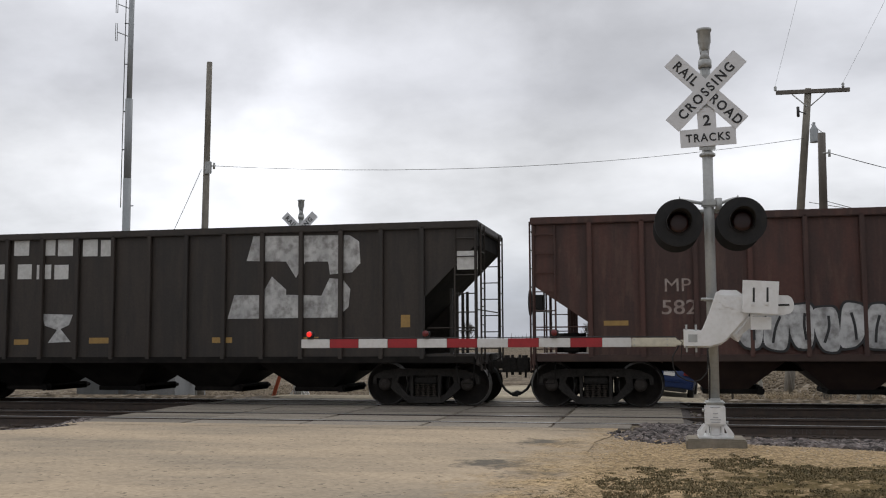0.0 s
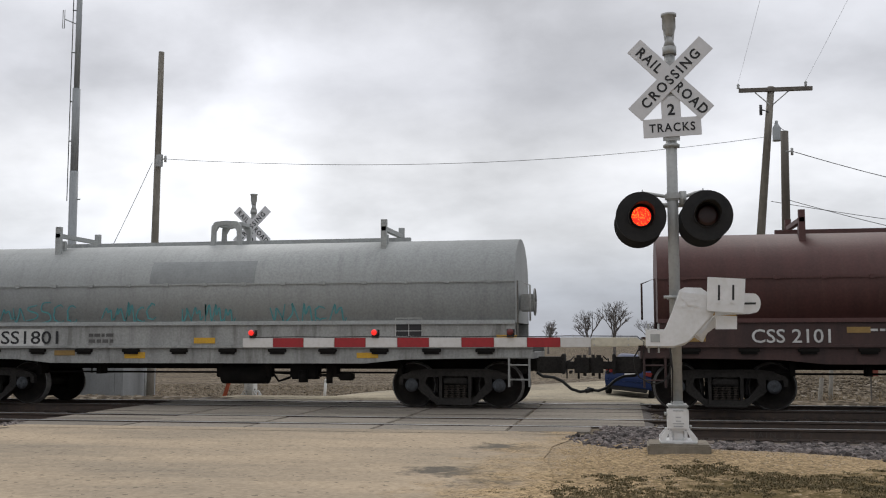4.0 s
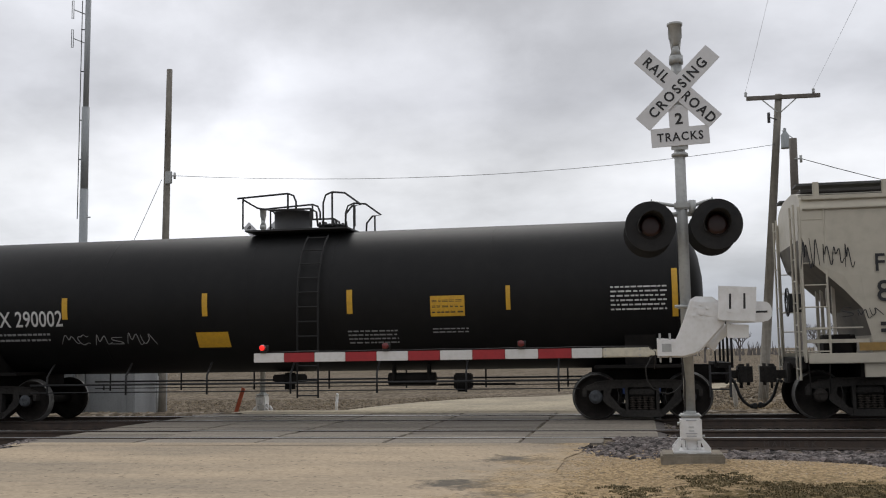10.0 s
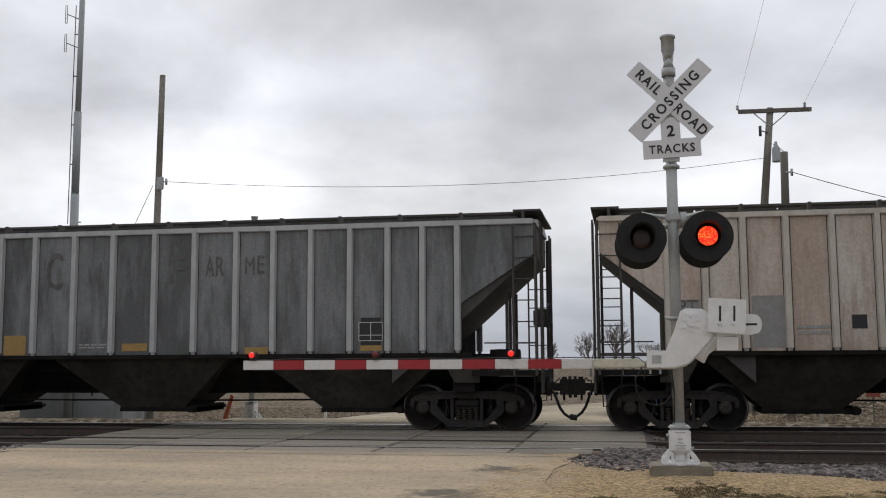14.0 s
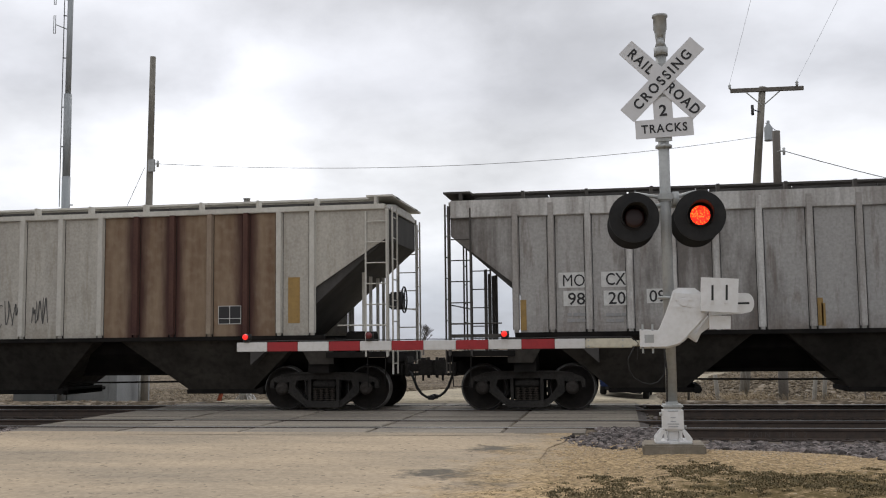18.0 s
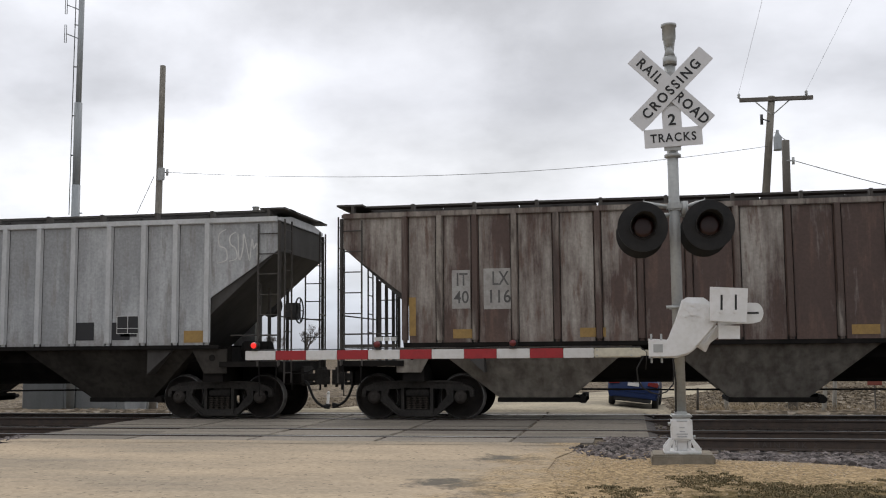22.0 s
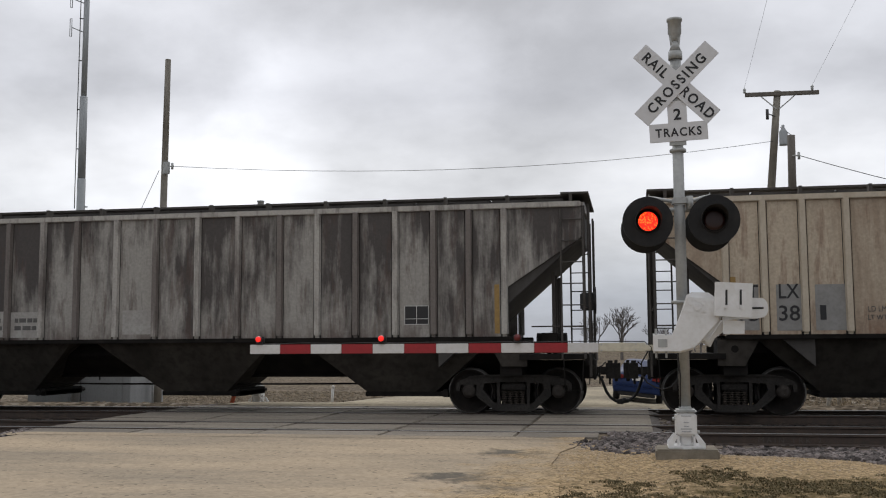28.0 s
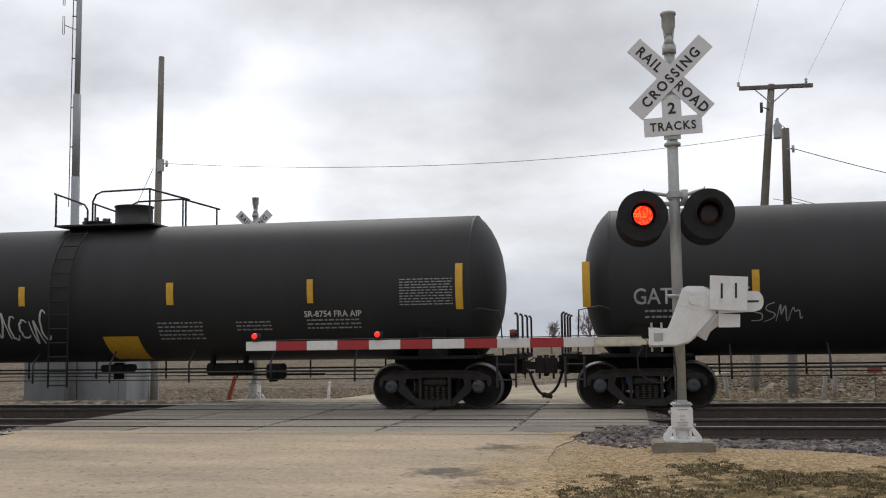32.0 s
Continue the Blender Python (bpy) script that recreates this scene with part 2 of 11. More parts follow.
    l.new(h, bp.inputs["Height"]); l.new(bp.outputs[0], b.inputs["Normal"])
    return m


def glow(name, rgb, strength, base=(0.1, 0.01, 0.01), dots=0.0):
    m = bpy.data.materials.new(name)
    m.use_nodes = True
    n, l = m.node_tree.nodes, m.node_tree.links
    b = n["Principled BSDF"]
    b.inputs["Base Color"].default_value = (*base, 1)
    b.inputs["Emission Color"].default_value = (*rgb, 1)
    b.inputs["Emission Strength"].default_value = strength
    if dots:
        co = n.new("ShaderNodeTexCoord")
        v = n.new("ShaderNodeTexVoronoi"); v.inputs["Scale"].default_value = dots
        l.new(co.outputs["Object"], v.inputs["Vector"])
        r = n.new("ShaderNodeValToRGB")
        for e, (pos, c) in zip(r.color_ramp.elements, ((0.12, (1.0, 0.17, 0.02, 1)), (0.5, (0.62, 0.008, 0.004, 1)))):
            e.position, e.color = pos, c
        l.new(v.outputs["Distance"], r.inputs[0]); l.new(r.outputs[0], b.inputs["Emission Color"])
    return m


def box(bm, x0, x1, y0, y1, z0, z1, bev=0.0):
    v = [bm.verts.new(p) for p in ((x0, y0, z0), (x1, y0, z0), (x1, y1, z0), (x0, y1, z0), (x0, y0, z1), (x1, y0, z1), (x1, y1, z1), (x0, y1, z1))]
    f = [bm.faces.new([v[i] for i in q]) for q in ((3, 2, 1, 0), (4, 5, 6, 7), (0, 1, 5, 4), (1, 2, 6, 5), (2, 3, 7, 6), (3, 0, 4, 7))]
    if bev:
        bmesh.ops.bevel(bm, geom=list({e for q in f for e in q.edges}), offset=bev, segments=2, affect="EDGES", clamp_overlap=True)
    return v


def rod(bm, a, b, r, seg=8, r2=None, cap=True):
    a, b = Vector(a), Vector(b)
    d = (b - a).normalized()
    u = d.orthogonal().normalized()
    w = d.cross(u)
    r2 = r if r2 is None else r2
    rings = []
    for p, rr in ((a, r), (b, r2)):
        rings.append([bm.verts.new(p + rr * (math.cos(2 * math.pi * i / seg) * u + math.sin(2 * math.pi * i / seg) * w)) for i in range(seg)])
    for i in range(seg):
        f = bm.faces.new((rings[0][i], rings[0][(i + 1) % seg], rings[1][(i + 1) % seg], rings[1][i]))
        f.smooth = seg > 6
    if cap:
        bm.faces.new(rings[0][::-1]); bm.faces.new(rings[1])


def pipe(bm, pts, r, seg=6):
    """One bent tube through pts."""
    pts = [Vector(p) for p in pts]
    u, prev = None, None
    for i, p in enumerate(pts):
        d = (pts[min(i + 1, len(pts) - 1)] - pts[max(i - 1, 0)]).normalized()
        u = d.orthogonal().normalized() if u is None else (u - d * u.dot(d)).normalized()
        w = d.cross(u)
        ring = [bm.verts.new(p + r * (math.cos(2 * math.pi * k / seg) * u + math.sin(2 * math.pi * k / seg) * w)) for k in range(seg)]
        if prev:
            for k in range(seg):
                bm.faces.new((prev[k], prev[(k + 1) % seg], ring[(k + 1) % seg], ring[k])).smooth = True
        else:
            bm.faces.new(ring[::-1])
        prev = ring
    bm.faces.new(prev)


def prism(bm, prof, a, b, axis="y"):
    """The closed outline prof, carried from a to b along the axis. For y the outline is (x, z), for x it is (y, z), for z (x, y)."""
    def at(p, c):
        return {"y": (p[0], c, p[1]), "x": (c, p[0], p[1]), "z": (p[0], p[1], c)}[axis]
    r0 = [bm.verts.new(at(p, a)) for p in prof]
    r1 = [bm.verts.new(at(p, b)) for p in prof]
    k = len(prof)
    fs = [bm.faces.new((r0[i], r0[(i + 1) % k], r1[(i + 1) % k], r1[i])) for i in range(k)]
    fs += [bm.faces.new(r0[::-1]), bm.faces.new(r1)]
    return fs


def lathe(bm, prof, seg=24, axis="y", centre=(0, 0, 0), smooth=True):
    """The outline prof of (radius, height), turned round the axis."""
    rings = []
    for r, h in prof:
        ring = []
        for i in range(seg):
            a = 2 * math.pi * i / seg
            c, s = r * math.cos(a), r * math.sin(a)
            p = {"y": (c, h, s), "x": (h, c, s), "z": (c, s, h)}[axis]
            ring.append(bm.verts.new(Vector(p) + Vector(centre)))
        rings.append(ring)
    for q, w in zip(rings, rings[1:]):
        for i in range(seg):
            f = bm.faces.new((q[i], q[(i + 1) % seg], w[(i + 1) % seg], w[i]))
            f.smooth = smooth
    if prof[0][0] > 1e-4:
        bm.faces.new(rings[0][::-1])
    if prof[-1][0] > 1e-4:
        bm.faces.new(rings[-1])


def mesh(name, bm, material):
    bmesh.ops.remove_doubles(bm, verts=bm.verts, dist=1e-6)
    bmesh.ops.recalc_face_normals(bm, faces=bm.faces)
    me = bpy.data.meshes.new(name)
    bm.to_mesh(me)
    bm.free()
    for k in (material if isinstance(material, (list, tuple)) else (material,)):
        me.materials.append(k)
    return me


def part(name, bm, material, parent=None, label="", at=None):
    """Links a bmesh, or a mesh made before, as one object under a thing or a part."""
    me = bm if isinstance(bm, bpy.types.Mesh) else mesh(name, bm, material)
    ob = new(name, me)
    if parent is not None:
        ob.parent = parent
    if at is not None:
        ob.matrix_basis = at
    return tagged(ob, label) if label else ob


def thing(name, label, category, at=None, group="", kind=""):
    ob = new(name)
    ob.empty_display_size = 0.2
    if at is not None:
        ob.matrix_basis = at
    return tagged(ob, label, category, group, kind)


def nb():
    return bmesh.new()


def letters(text, height, material, parent, at, name="lettering", align="LEFT", spacing=1.0, thick=0.0, label="", squeeze=1.0, flat=False):
    """Words in Blender's own font as a flat mesh that lies in the x, z plane and faces -y. Height is that of the capitals."""
    cu = bpy.data.curves.new("words", "FONT")
    cu.body, cu.size, cu.align_x, cu.space_character, cu.extrude = text, height / 0.69, align, spacing, 0.0 if flat else 0.0015
    cu.offset, cu.resolution_u = thick, 3
    tmp = bpy.data.objects.new("words", cu)
    me = bpy.data.meshes.new_from_object(tmp)
    bpy.data.objects.remove(tmp)
    bpy.data.curves.remove(cu)
    me.transform(Matrix.Diagonal((squeeze, 1, 1, 1)))
    me.transform(Matrix.Rotation(radians(90), 4, "X"))
    me.materials.clear()
    me.materials.append(material)
    me.name = name
    ob = new(name, me)
    ob.parent = parent
    ob.matrix_basis = at
    return tagged(ob, label) if label else ob


def plate(bm, x0, x1, z0, z1, y, t=0.003):
    box(bm, x0, x1, y - t, y, z0, z1)


def ribbon(bm, pts, width, y):
    """A painted stroke: a strip along pts (x, z) at depth y, thinner at its ends."""
    k = len(pts)
    prev = None
    for i, (x, z) in enumerate(pts):
        a, b = pts[max(0, i - 1)], pts[min(k - 1, i + 1)]
        dx, dz = b[0] - a[0], b[1] - a[1]
        ln = math.hypot(dx, dz) or 1.0
        w = width * 0.5 * (0.55 + 0.45 * math.sin(math.pi * (i + 0.5) / k))
        p = (bm.verts.new((x - dz / ln * w, y, z + dx / ln * w)), bm.verts.new((x + dz / ln * w, y, z - dx / ln * w)))
        if prev:
            bm.faces.new((prev[0], prev[1], p[1], p[0]))
        prev = p


def curved(pts, k=4):
    """Round a run of points off into a flowing stroke."""
    out = []
    ext = [pts[0]] + list(pts) + [pts[-1]]
    for a, b, c, d in zip(ext, ext[1:], ext[2:], ext[3:]):
        for i in range(k):
            t = i / k
            out.append(tuple(0.5 * (2 * q + (r - p) * t + (2 * p - 5 * q + 4 * r - w) * t * t + (3 * q - p - 3 * r + w) * t ** 3) for p, q, r, w in zip(a, b, c, d)))
    return out + [pts[-1]]


def scrawl(bm, rng, x0, x1, z0, z1, y, n=6, width=0.03):
    """A line of unreadable sprayed strokes in the box given."""
    step = (x1 - x0) / n
    hgt = z1 - z0
    for i in range(n):
        a = x0 + i * step
        lean = rng.uniform(-0.1, 0.35) * step
        top, low = z1 - hgt * rng.uniform(0, 0.35), z0 + hgt * rng.uniform(0, 0.2)
        kind = rng.choice((0, 2, 3, 3, 0, 1))
        if kind == 0:
            pts = [(a, top), (a + lean, low), (a + step * 0.45, (top + low) / 2), (a + step * 0.5, top), (a + step * 0.95, low)]
        elif kind == 1:
            pts = [(a + step * (0.45 + 0.42 * math.cos(q)), (top + low) / 2 + (top - low) / 2 * math.sin(q)) for q in [0.9 + 0.33 * k for k in range(15)]]
        elif kind == 2:
            pts = [(a + step * 0.8, top), (a + step * 0.2, top - 0.1 * hgt), (a + step * 0.15, (top + low) / 2 + 0.05 * hgt), (a + step * 0.75, (top + low) / 2 - 0.05 * hgt), (a + step * 0.8, low + 0.1 * hgt), (a, low)]
        else:
            pts = [(a + lean, low), (a + step * 0.3, top), (a + step * 0.4, low + 0.3 * hgt), (a + step * 0.7, top - 0.1 * hgt), (a + step * 0.9, low), (a + step * 1.15, low + 0.15 * hgt)]
        pts = curved([(u + rng.uniform(-0.02, 0.02), v + rng.uniform(-0.02, 0.02)) for u, v in pts])
        ribbon(bm, pts, width, y)

TAN = (0.375, 0.278, 0.165)
GRAVELLY = dict(rgb=TAN, stain=(0.33, 0.245, 0.148), pebble=(0.27, 0.20, 0.12), scale=1.3, mid=0.24, cell=34, cells=0.42, fleck=(0.09, 0.072, 0.05), flecks=0.08)
ASPHALT = dict(rgb=(0.41, 0.332, 0.242), stain=(0.265, 0.228, 0.18), pebble=None, scale=0.55, turn=radians(-38), stretch=(0.45, 1.15, 1), lo=0.40, hi=0.66, amount=0.95, mid=0.055, cell=24, cells=0.11, fleck=(0.13, 0.115, 0.09), flecks=0.025,
               blots=((-1.60, -8.35, 0.45), (-1.85, -10.7, 0.45), (-1.30, -11.5, 0.40), (-1.2, -5.9, 0.35)), blot=(0.125, 0.115, 0.10))
M_ROAD = gmat("worn_asphalt", bump=0.13, edge=(-0.15, 0.11, 0.6), other=GRAVELLY, **ASPHALT)
M_ROADFAR = gmat("dusty_road", (0.37, 0.325, 0.245), (0.27, 0.24, 0.19), None, scale=0.4, cell=14, cells=0.18, mid=0.15, bump=0.3)
M_FIELD = gmat("stubble_soil", (0.17, 0.14, 0.105), (0.10, 0.083, 0.064), (0.07, 0.058, 0.046), scale=0.35, stretch=(1, 1, 1), mid=0.35, cell=7.0, cells=0.55, fleck=(0.30, 0.265, 0.22), flecks=0.16, bump=1.0)
M_BALLASTBED = mat("ballast_bed", (0.13, 0.115, 0.105), 1.0, rgb2=(0.06, 0.05, 0.045), scale=9, amount=0.9, bump=1.0, bump_scale=24, scale3=40, amount3=0.5)
M_STONE = mat("ballast_stone", (0.145, 0.120, 0.112), 0.9, rgb2=(0.05, 0.039, 0.036), scale=7, amount=0.95, rgb3=(0.34, 0.31, 0.30), scale3=16, amount3=0.4, bump=0.3)
def vary_by_piece(m, lo, hi):
    """Each loose piece of a joined mesh a little lighter or darker."""
    n, l = m.node_tree.nodes, m.node_tree.links
    geo, mr, mx = n.new("ShaderNodeNewGeometry"), n.new("ShaderNodeMapRange"), n.new("ShaderNodeMix")
    mr.inputs["To Min"].default_value, mr.inputs["To Max"].default_value = lo, hi
    mx.data_type, mx.blend_type = "RGBA", "MULTIPLY"
    mx.inputs[0].default_value = 1.0
    b = n["Principled BSDF"]
    old = b.inputs["Base Color"].links[0].from_socket
    l.new(geo.outputs["Random Per Island"], mr.inputs["Value"]); l.new(old, mx.inputs[6]); l.new(mr.outputs[0], mx.inputs[7]); l.new(mx.outputs[2], b.inputs["Base Color"])


vary_by_piece(M_STONE, 0.2, 1.35)
M_CLOD = mat("field_clod", (0.23, 0.19, 0.14), 1.0, rgb2=(0.08, 0.064, 0.048), scale=5, amount=0.95, spec=0.1)
M_PANEL = mat("concrete_panel", (0.285, 0.252, 0.208), 0.9, spec=0.15, rgb2=(0.175, 0.156, 0.132), scale=1.6, amount=0.9, stretch=(0.35, 2.2, 1), bump=0.4, bump_scale=30, by_object=0.35, rgb3=(0.10, 0.09, 0.08), scale3=14, amount3=0.55)
M_RUBBER = mat("black_rubber_seal", (0.03, 0.028, 0.026), 0.9)
M_RAIL = mat("rusty_rail", (0.045, 0.034, 0.028), 0.75, rgb2=(0.085, 0.055, 0.038), scale=6, amount=0.6, scale3=60, bump=0.2)
M_RAILTOP = mat("polished_rail_head", (0.22, 0.22, 0.22), 0.42, 1.0, scale=2, amount=0.3)
M_TIE = mat("creosoted_tie", (0.09, 0.07, 0.055), 0.95, rgb2=(0.15, 0.12, 0.095), scale=4, stretch=(1, 6, 1), amount=0.9, bump=0.6, bump_scale=30, by_object=0.2)
M_CONC = mat("weathered_concrete", (0.235, 0.205, 0.16), 0.95, rgb2=(0.15, 0.13, 0.10), scale=5, amount=0.8, bump=0.5, bump_scale=60)
M_GALV = mat("galvanised_steel", (0.42, 0.43, 0.42), 0.55, 0.35, rgb2=(0.30, 0.305, 0.30), scale=4, stretch=(1, 1, 0.3), amount=0.8, scale3=25)
M_WHITE = mat("white_enamel", (0.72, 0.72, 0.72), 0.5, rgb2=(0.60, 0.60, 0.58), scale=5, amount=0.6, rgb3=(0.42, 0.38, 0.33), scale3=18, amount3=0.18)
M_SIGN = mat("white_reflective_sheet", (0.62, 0.62, 0.63), 0.45, rgb2=(0.56, 0.56, 0.57), scale=5, amount=0.5, rgb3=(0.5, 0.5, 0.5), amount3=0.15)
M_BLACKPAINT = mat("black_paint", (0.016, 0.016, 0.017), 0.6, rgb2=(0.03, 0.03, 0.03), scale=4, amount=0.5)
M_MATTBLACK = mat("matt_black_steel", (0.018, 0.018, 0.019), 0.8, rgb2=(0.03, 0.029, 0.028), scale=6, amount=0.6, spec=0.3)
M_INK = mat("black_lettering", (0.014, 0.014, 0.016), 0.55)
M_REDSHEET = mat("red_reflective_sheet", (0.30, 0.012, 0.018), 0.45, rgb2=(0.23, 0.01, 0.015), scale=6, amount=0.6)
M_ARMWHITE = mat("gate_arm_white", (0.58, 0.58, 0.58), 0.5, rgb2=(0.5, 0.5, 0.49), scale=5, amount=0.5, rgb3=(0.4, 0.38, 0.35), amount3=0.2)
M_ARMCREAM = mat("gate_arm_bare_fibreglass", (0.55, 0.52, 0.42), 0.5, rgb2=(0.45, 0.42, 0.34), scale=5, amount=0.6)
M_LED = glow("lit_red_led", (1.0, 0.042, 0.008), 2.9, dots=46.0)
M_RIM = mat("dull_dark_rim", (0.022, 0.019, 0.018), 0.7, spec=0.2)
M_LEDOFF = mat("unlit_red_lens", (0.022, 0.0035, 0.004), 0.4, rgb2=(0.012, 0.003, 0.003), scale=30, amount=0.6)
M_LEDSMALL = glow("lit_small_lamp", (1.0, 0.02, 0.012), 1.0, base=(0.3, 0.02, 0.02))
M_LENSRED = mat("red_plastic_lens", (0.13, 0.012, 0.014), 0.3)
M_WOODPOLE = mat("weathered_pole_wood", (0.225, 0.208, 0.178), 0.95, rgb2=(0.135, 0.123, 0.103), scale=5, stretch=(1, 1, 0.06), amount=0.9, bump=0.6, bump_scale=20, rgb3=(0.30, 0.28, 0.24), scale3=6, amount3=0.4)
M_DARKPOLE = mat("dark_pole_wood", (0.115, 0.103, 0.09), 0.95, rgb2=(0.175, 0.158, 0.138), scale=5, stretch=(1, 1, 0.06), amount=0.8, bump=0.6, bump_scale=20)
M_TOWER = mat("tower_grey_steel", (0.33, 0.35, 0.36), 0.55, 0.1, rgb2=(0.24, 0.255, 0.265), scale=2, stretch=(1, 1, 0.2), amount=0.8)
M_BUNGALOW = mat("bungalow_grey_paint", (0.31, 0.32, 0.325), 0.6, rgb2=(0.24, 0.25, 0.25), scale=1.5, stretch=(2, 2, 0.4), amount=0.7)
M_BUNGDARK = mat("cabinet_grey_paint", (0.19, 0.20, 0.205), 0.6, rgb2=(0.14, 0.15, 0.15), scale=1.5, stretch=(2, 2, 0.4), amount=0.7)
M_WIRE = mat("line_wire", (0.05, 0.05, 0.052), 0.7)
M_ORANGE = mat("faded_orange_plastic", (0.42, 0.095, 0.04), 0.7, rgb2=(0.3, 0.07, 0.04), scale=6)
M_SNOW = mat("old_snow", (0.72, 0.72, 0.74), 0.8, rgb2=(0.5, 0.48, 0.46), scale=2, amount=0.7, bump=0.4, bump_scale=8)
M_WEED = mat("dry_weed", (0.26, 0.20, 0.12), 0.95, rgb2=(0.17, 0.125, 0.08), scale=3, amount=0.8, by_object=0.2)
M_MOSS = mat("winter_grass", (0.10, 0.078, 0.036), 0.95, rgb2=(0.20, 0.15, 0.075), scale=2.5, amount=0.9, rgb3=(0.05, 0.055, 0.02), scale3=30, amount3=0.5)
# Bark colour lightened to stand for haze over the distance.
M_BARK = mat("hazed_bare_twigs", (0.16, 0.145, 0.135), 0.95, spec=0.1)
M_HOUSE = mat("pale_house_wall", (0.66, 0.66, 0.65), 0.8)
M_ROOF = mat("grey_roof", (0.13, 0.13, 0.135), 0.9)
M_CARBLUE = mat("blue_car_paint", (0.010, 0.024, 0.085), 0.4, spec=0.2, rgb2=(0.006, 0.016, 0.055), scale=2, amount=0.6, amount3=0.05)
M_TYRE = mat("tyre_rubber", (0.02, 0.02, 0.02), 0.9)
M_CARGLASS = mat("dark_car_glass", (0.012, 0.015, 0.02), 0.15, spec=0.35)
M_VERGE = gmat("mossy_gravel", bump=0.8, edge=(-0.15, 0.11, 0.6), other=GRAVELLY, **ASPHALT)
_n, _l = M_VERGE.node_tree.nodes, M_VERGE.node_tree.links
_co = _n.new("ShaderNodeTexCoord")
_mp = _n.new("ShaderNodeMapping"); _mp.inputs["Scale"].default_value = (1.6, 1.2, 1.0)
_nz = _n.new("ShaderNodeTexNoise"); _nz.inputs["Scale"].default_value, _nz.inputs["Detail"].default_value, _nz.inputs["Roughness"].default_value = 3.4, 9, 0.74
_sp = _n.new("ShaderNodeSeparateXYZ")
_gr = _n.new("ShaderNodeMapRange")
_gr.inputs["From Min"].default_value, _gr.inputs["From Max"].default_value, _gr.inputs["To Min"].default_value, _gr.inputs["To Max"].default_value = -9.4, -11.2, -0.2, 0.05
_ad = _n.new("ShaderNodeMath"); _ad.operation = "ADD"
_th = _n.new("ShaderNodeMapRange"); _th.inputs["From Min"].default_value, _th.inputs["From Max"].default_value, _th.inputs["To Max"].default_value = 0.43, 0.58, 0.88
_mx = _n.new("ShaderNodeMix"); _mx.data_type = "RGBA"
_rp = _n.new("ShaderNodeTexNoise"); _rp.inputs["Scale"].default_value = 14.0
_mc = _n.new("ShaderNodeMix"); _mc.data_type = "RGBA"
_mc.inputs[6].default_value, _mc.inputs[7].default_value = (0.062, 0.052, 0.024, 1), (0.15, 0.112, 0.055, 1)
_old = _n["Principled BSDF"].inputs["Base Color"].links[0].from_socket
_l.new(_co.outputs["Object"], _mp.inputs[0]); _l.new(_mp.outputs[0], _nz.inputs["Vector"]); _l.new(_co.outputs["Object"], _sp.inputs[0])
_gx = _n.new("ShaderNodeMapRange")
_gx.inputs["From Min"].default_value, _gx.inputs["From Max"].default_value, _gx.inputs["To Min"].default_value, _gx.inputs["To Max"].default_value = -0.8, 0.9, -0.3, 0.0
_a2 = _n.new("ShaderNodeMath"); _a2.operation = "ADD"
_l.new(_sp.outputs[0], _gx.inputs["Value"]); _l.new(_ad.outputs[0], _a2.inputs[0]); _l.new(_gx.outputs[0], _a2.inputs[1])
_l.new(_sp.outputs[1], _gr.inputs["Value"]); _l.new(_nz.outputs[0], _ad.inputs[0]); _l.new(_gr.outputs[0], _ad.inputs[1]); _l.new(_a2.outputs[0], _th.inputs["Value"])
_l.new(_co.outputs["Object"], _rp.inputs["Vector"]); _l.new(_rp.outputs[0], _mc.inputs[0])
_l.new(_th.outputs[0], _mx.inputs[0]); _l.new(_old, _mx.inputs[6]); _l.new(_mc.outputs[2], _mx.inputs[7]); _l.new(_mx.outputs[2], _n["Principled BSDF"].inputs["Base Color"])


# ---- ground ----
ROAD_L, ROAD_R = -10.35, 0.35


def smooth(a, b, v):
    k = min(1.0, max(0.0, (v - a) / (b - a)))
    return k * k * (3 - 2 * k)


def road_left(y):
    """The road's edge: rounded where it meets the tracks, then flaring out."""
    return float(np.interp(y, (-16.0, -9.2, -8.2, -7.5, -6.9, -6.2, -5.2), (-34.0, -15.5, -11.6, -10.1, -9.75, -9.8, -10.2)))


def ground_z(x, y):
    """Height of the bare ground: level verge, sunk track bed beside the crossing, lower fields behind the tracks."""
    z = -0.03 - 0.17 * smooth(-10.0, -24.0, y)
    bed = smooth(-9.2, -5.0, y) * (1 - smooth(2.2, 3.4, y))
    side = max(smooth(ROAD_R - 0.1, ROAD_R + 0.7, x), smooth(ROAD_L + 0.1, ROAD_L - 0.8, x))
    z -= 0.21 * bed * side
    z -= 0.72 * smooth(2.6, 9.0, y) + 0.5 * smooth(12.0, 60.0, y)
    z -= 0.22 * smooth(0.0, 1.6, road_left(y) - x) * smooth(-5.6, -6.6, y)
    z += 0.085 * math.exp(-((x - 0.75) ** 2 + (y + 9.0) ** 2) / 0.9) * smooth(-6.9, -8.0, y)
    z += 0.06 * smooth(0.8, 3.2, x) * smooth(-7.8, -10.8, y)
    z += 0.75 * smooth(1.6, 5.5, x - max(0.0, y - 26.0) * 0.36) * smooth(10.0, 16.0, y)
    z += (0.20 * smooth(1.2, -1.4, x) - 0.06) * smooth(8.0, 13.0, y) * (1 - smooth(22.0, 30.0, y)) * (1 - smooth(1.6, 4.0, x)) * smooth(-12.0, -9.0, x)
    return z


def far_left(y):
    return -9.7 - 1.3 * smooth(2, 11, y) + 0.39 * max(0.0, y - 13.0)


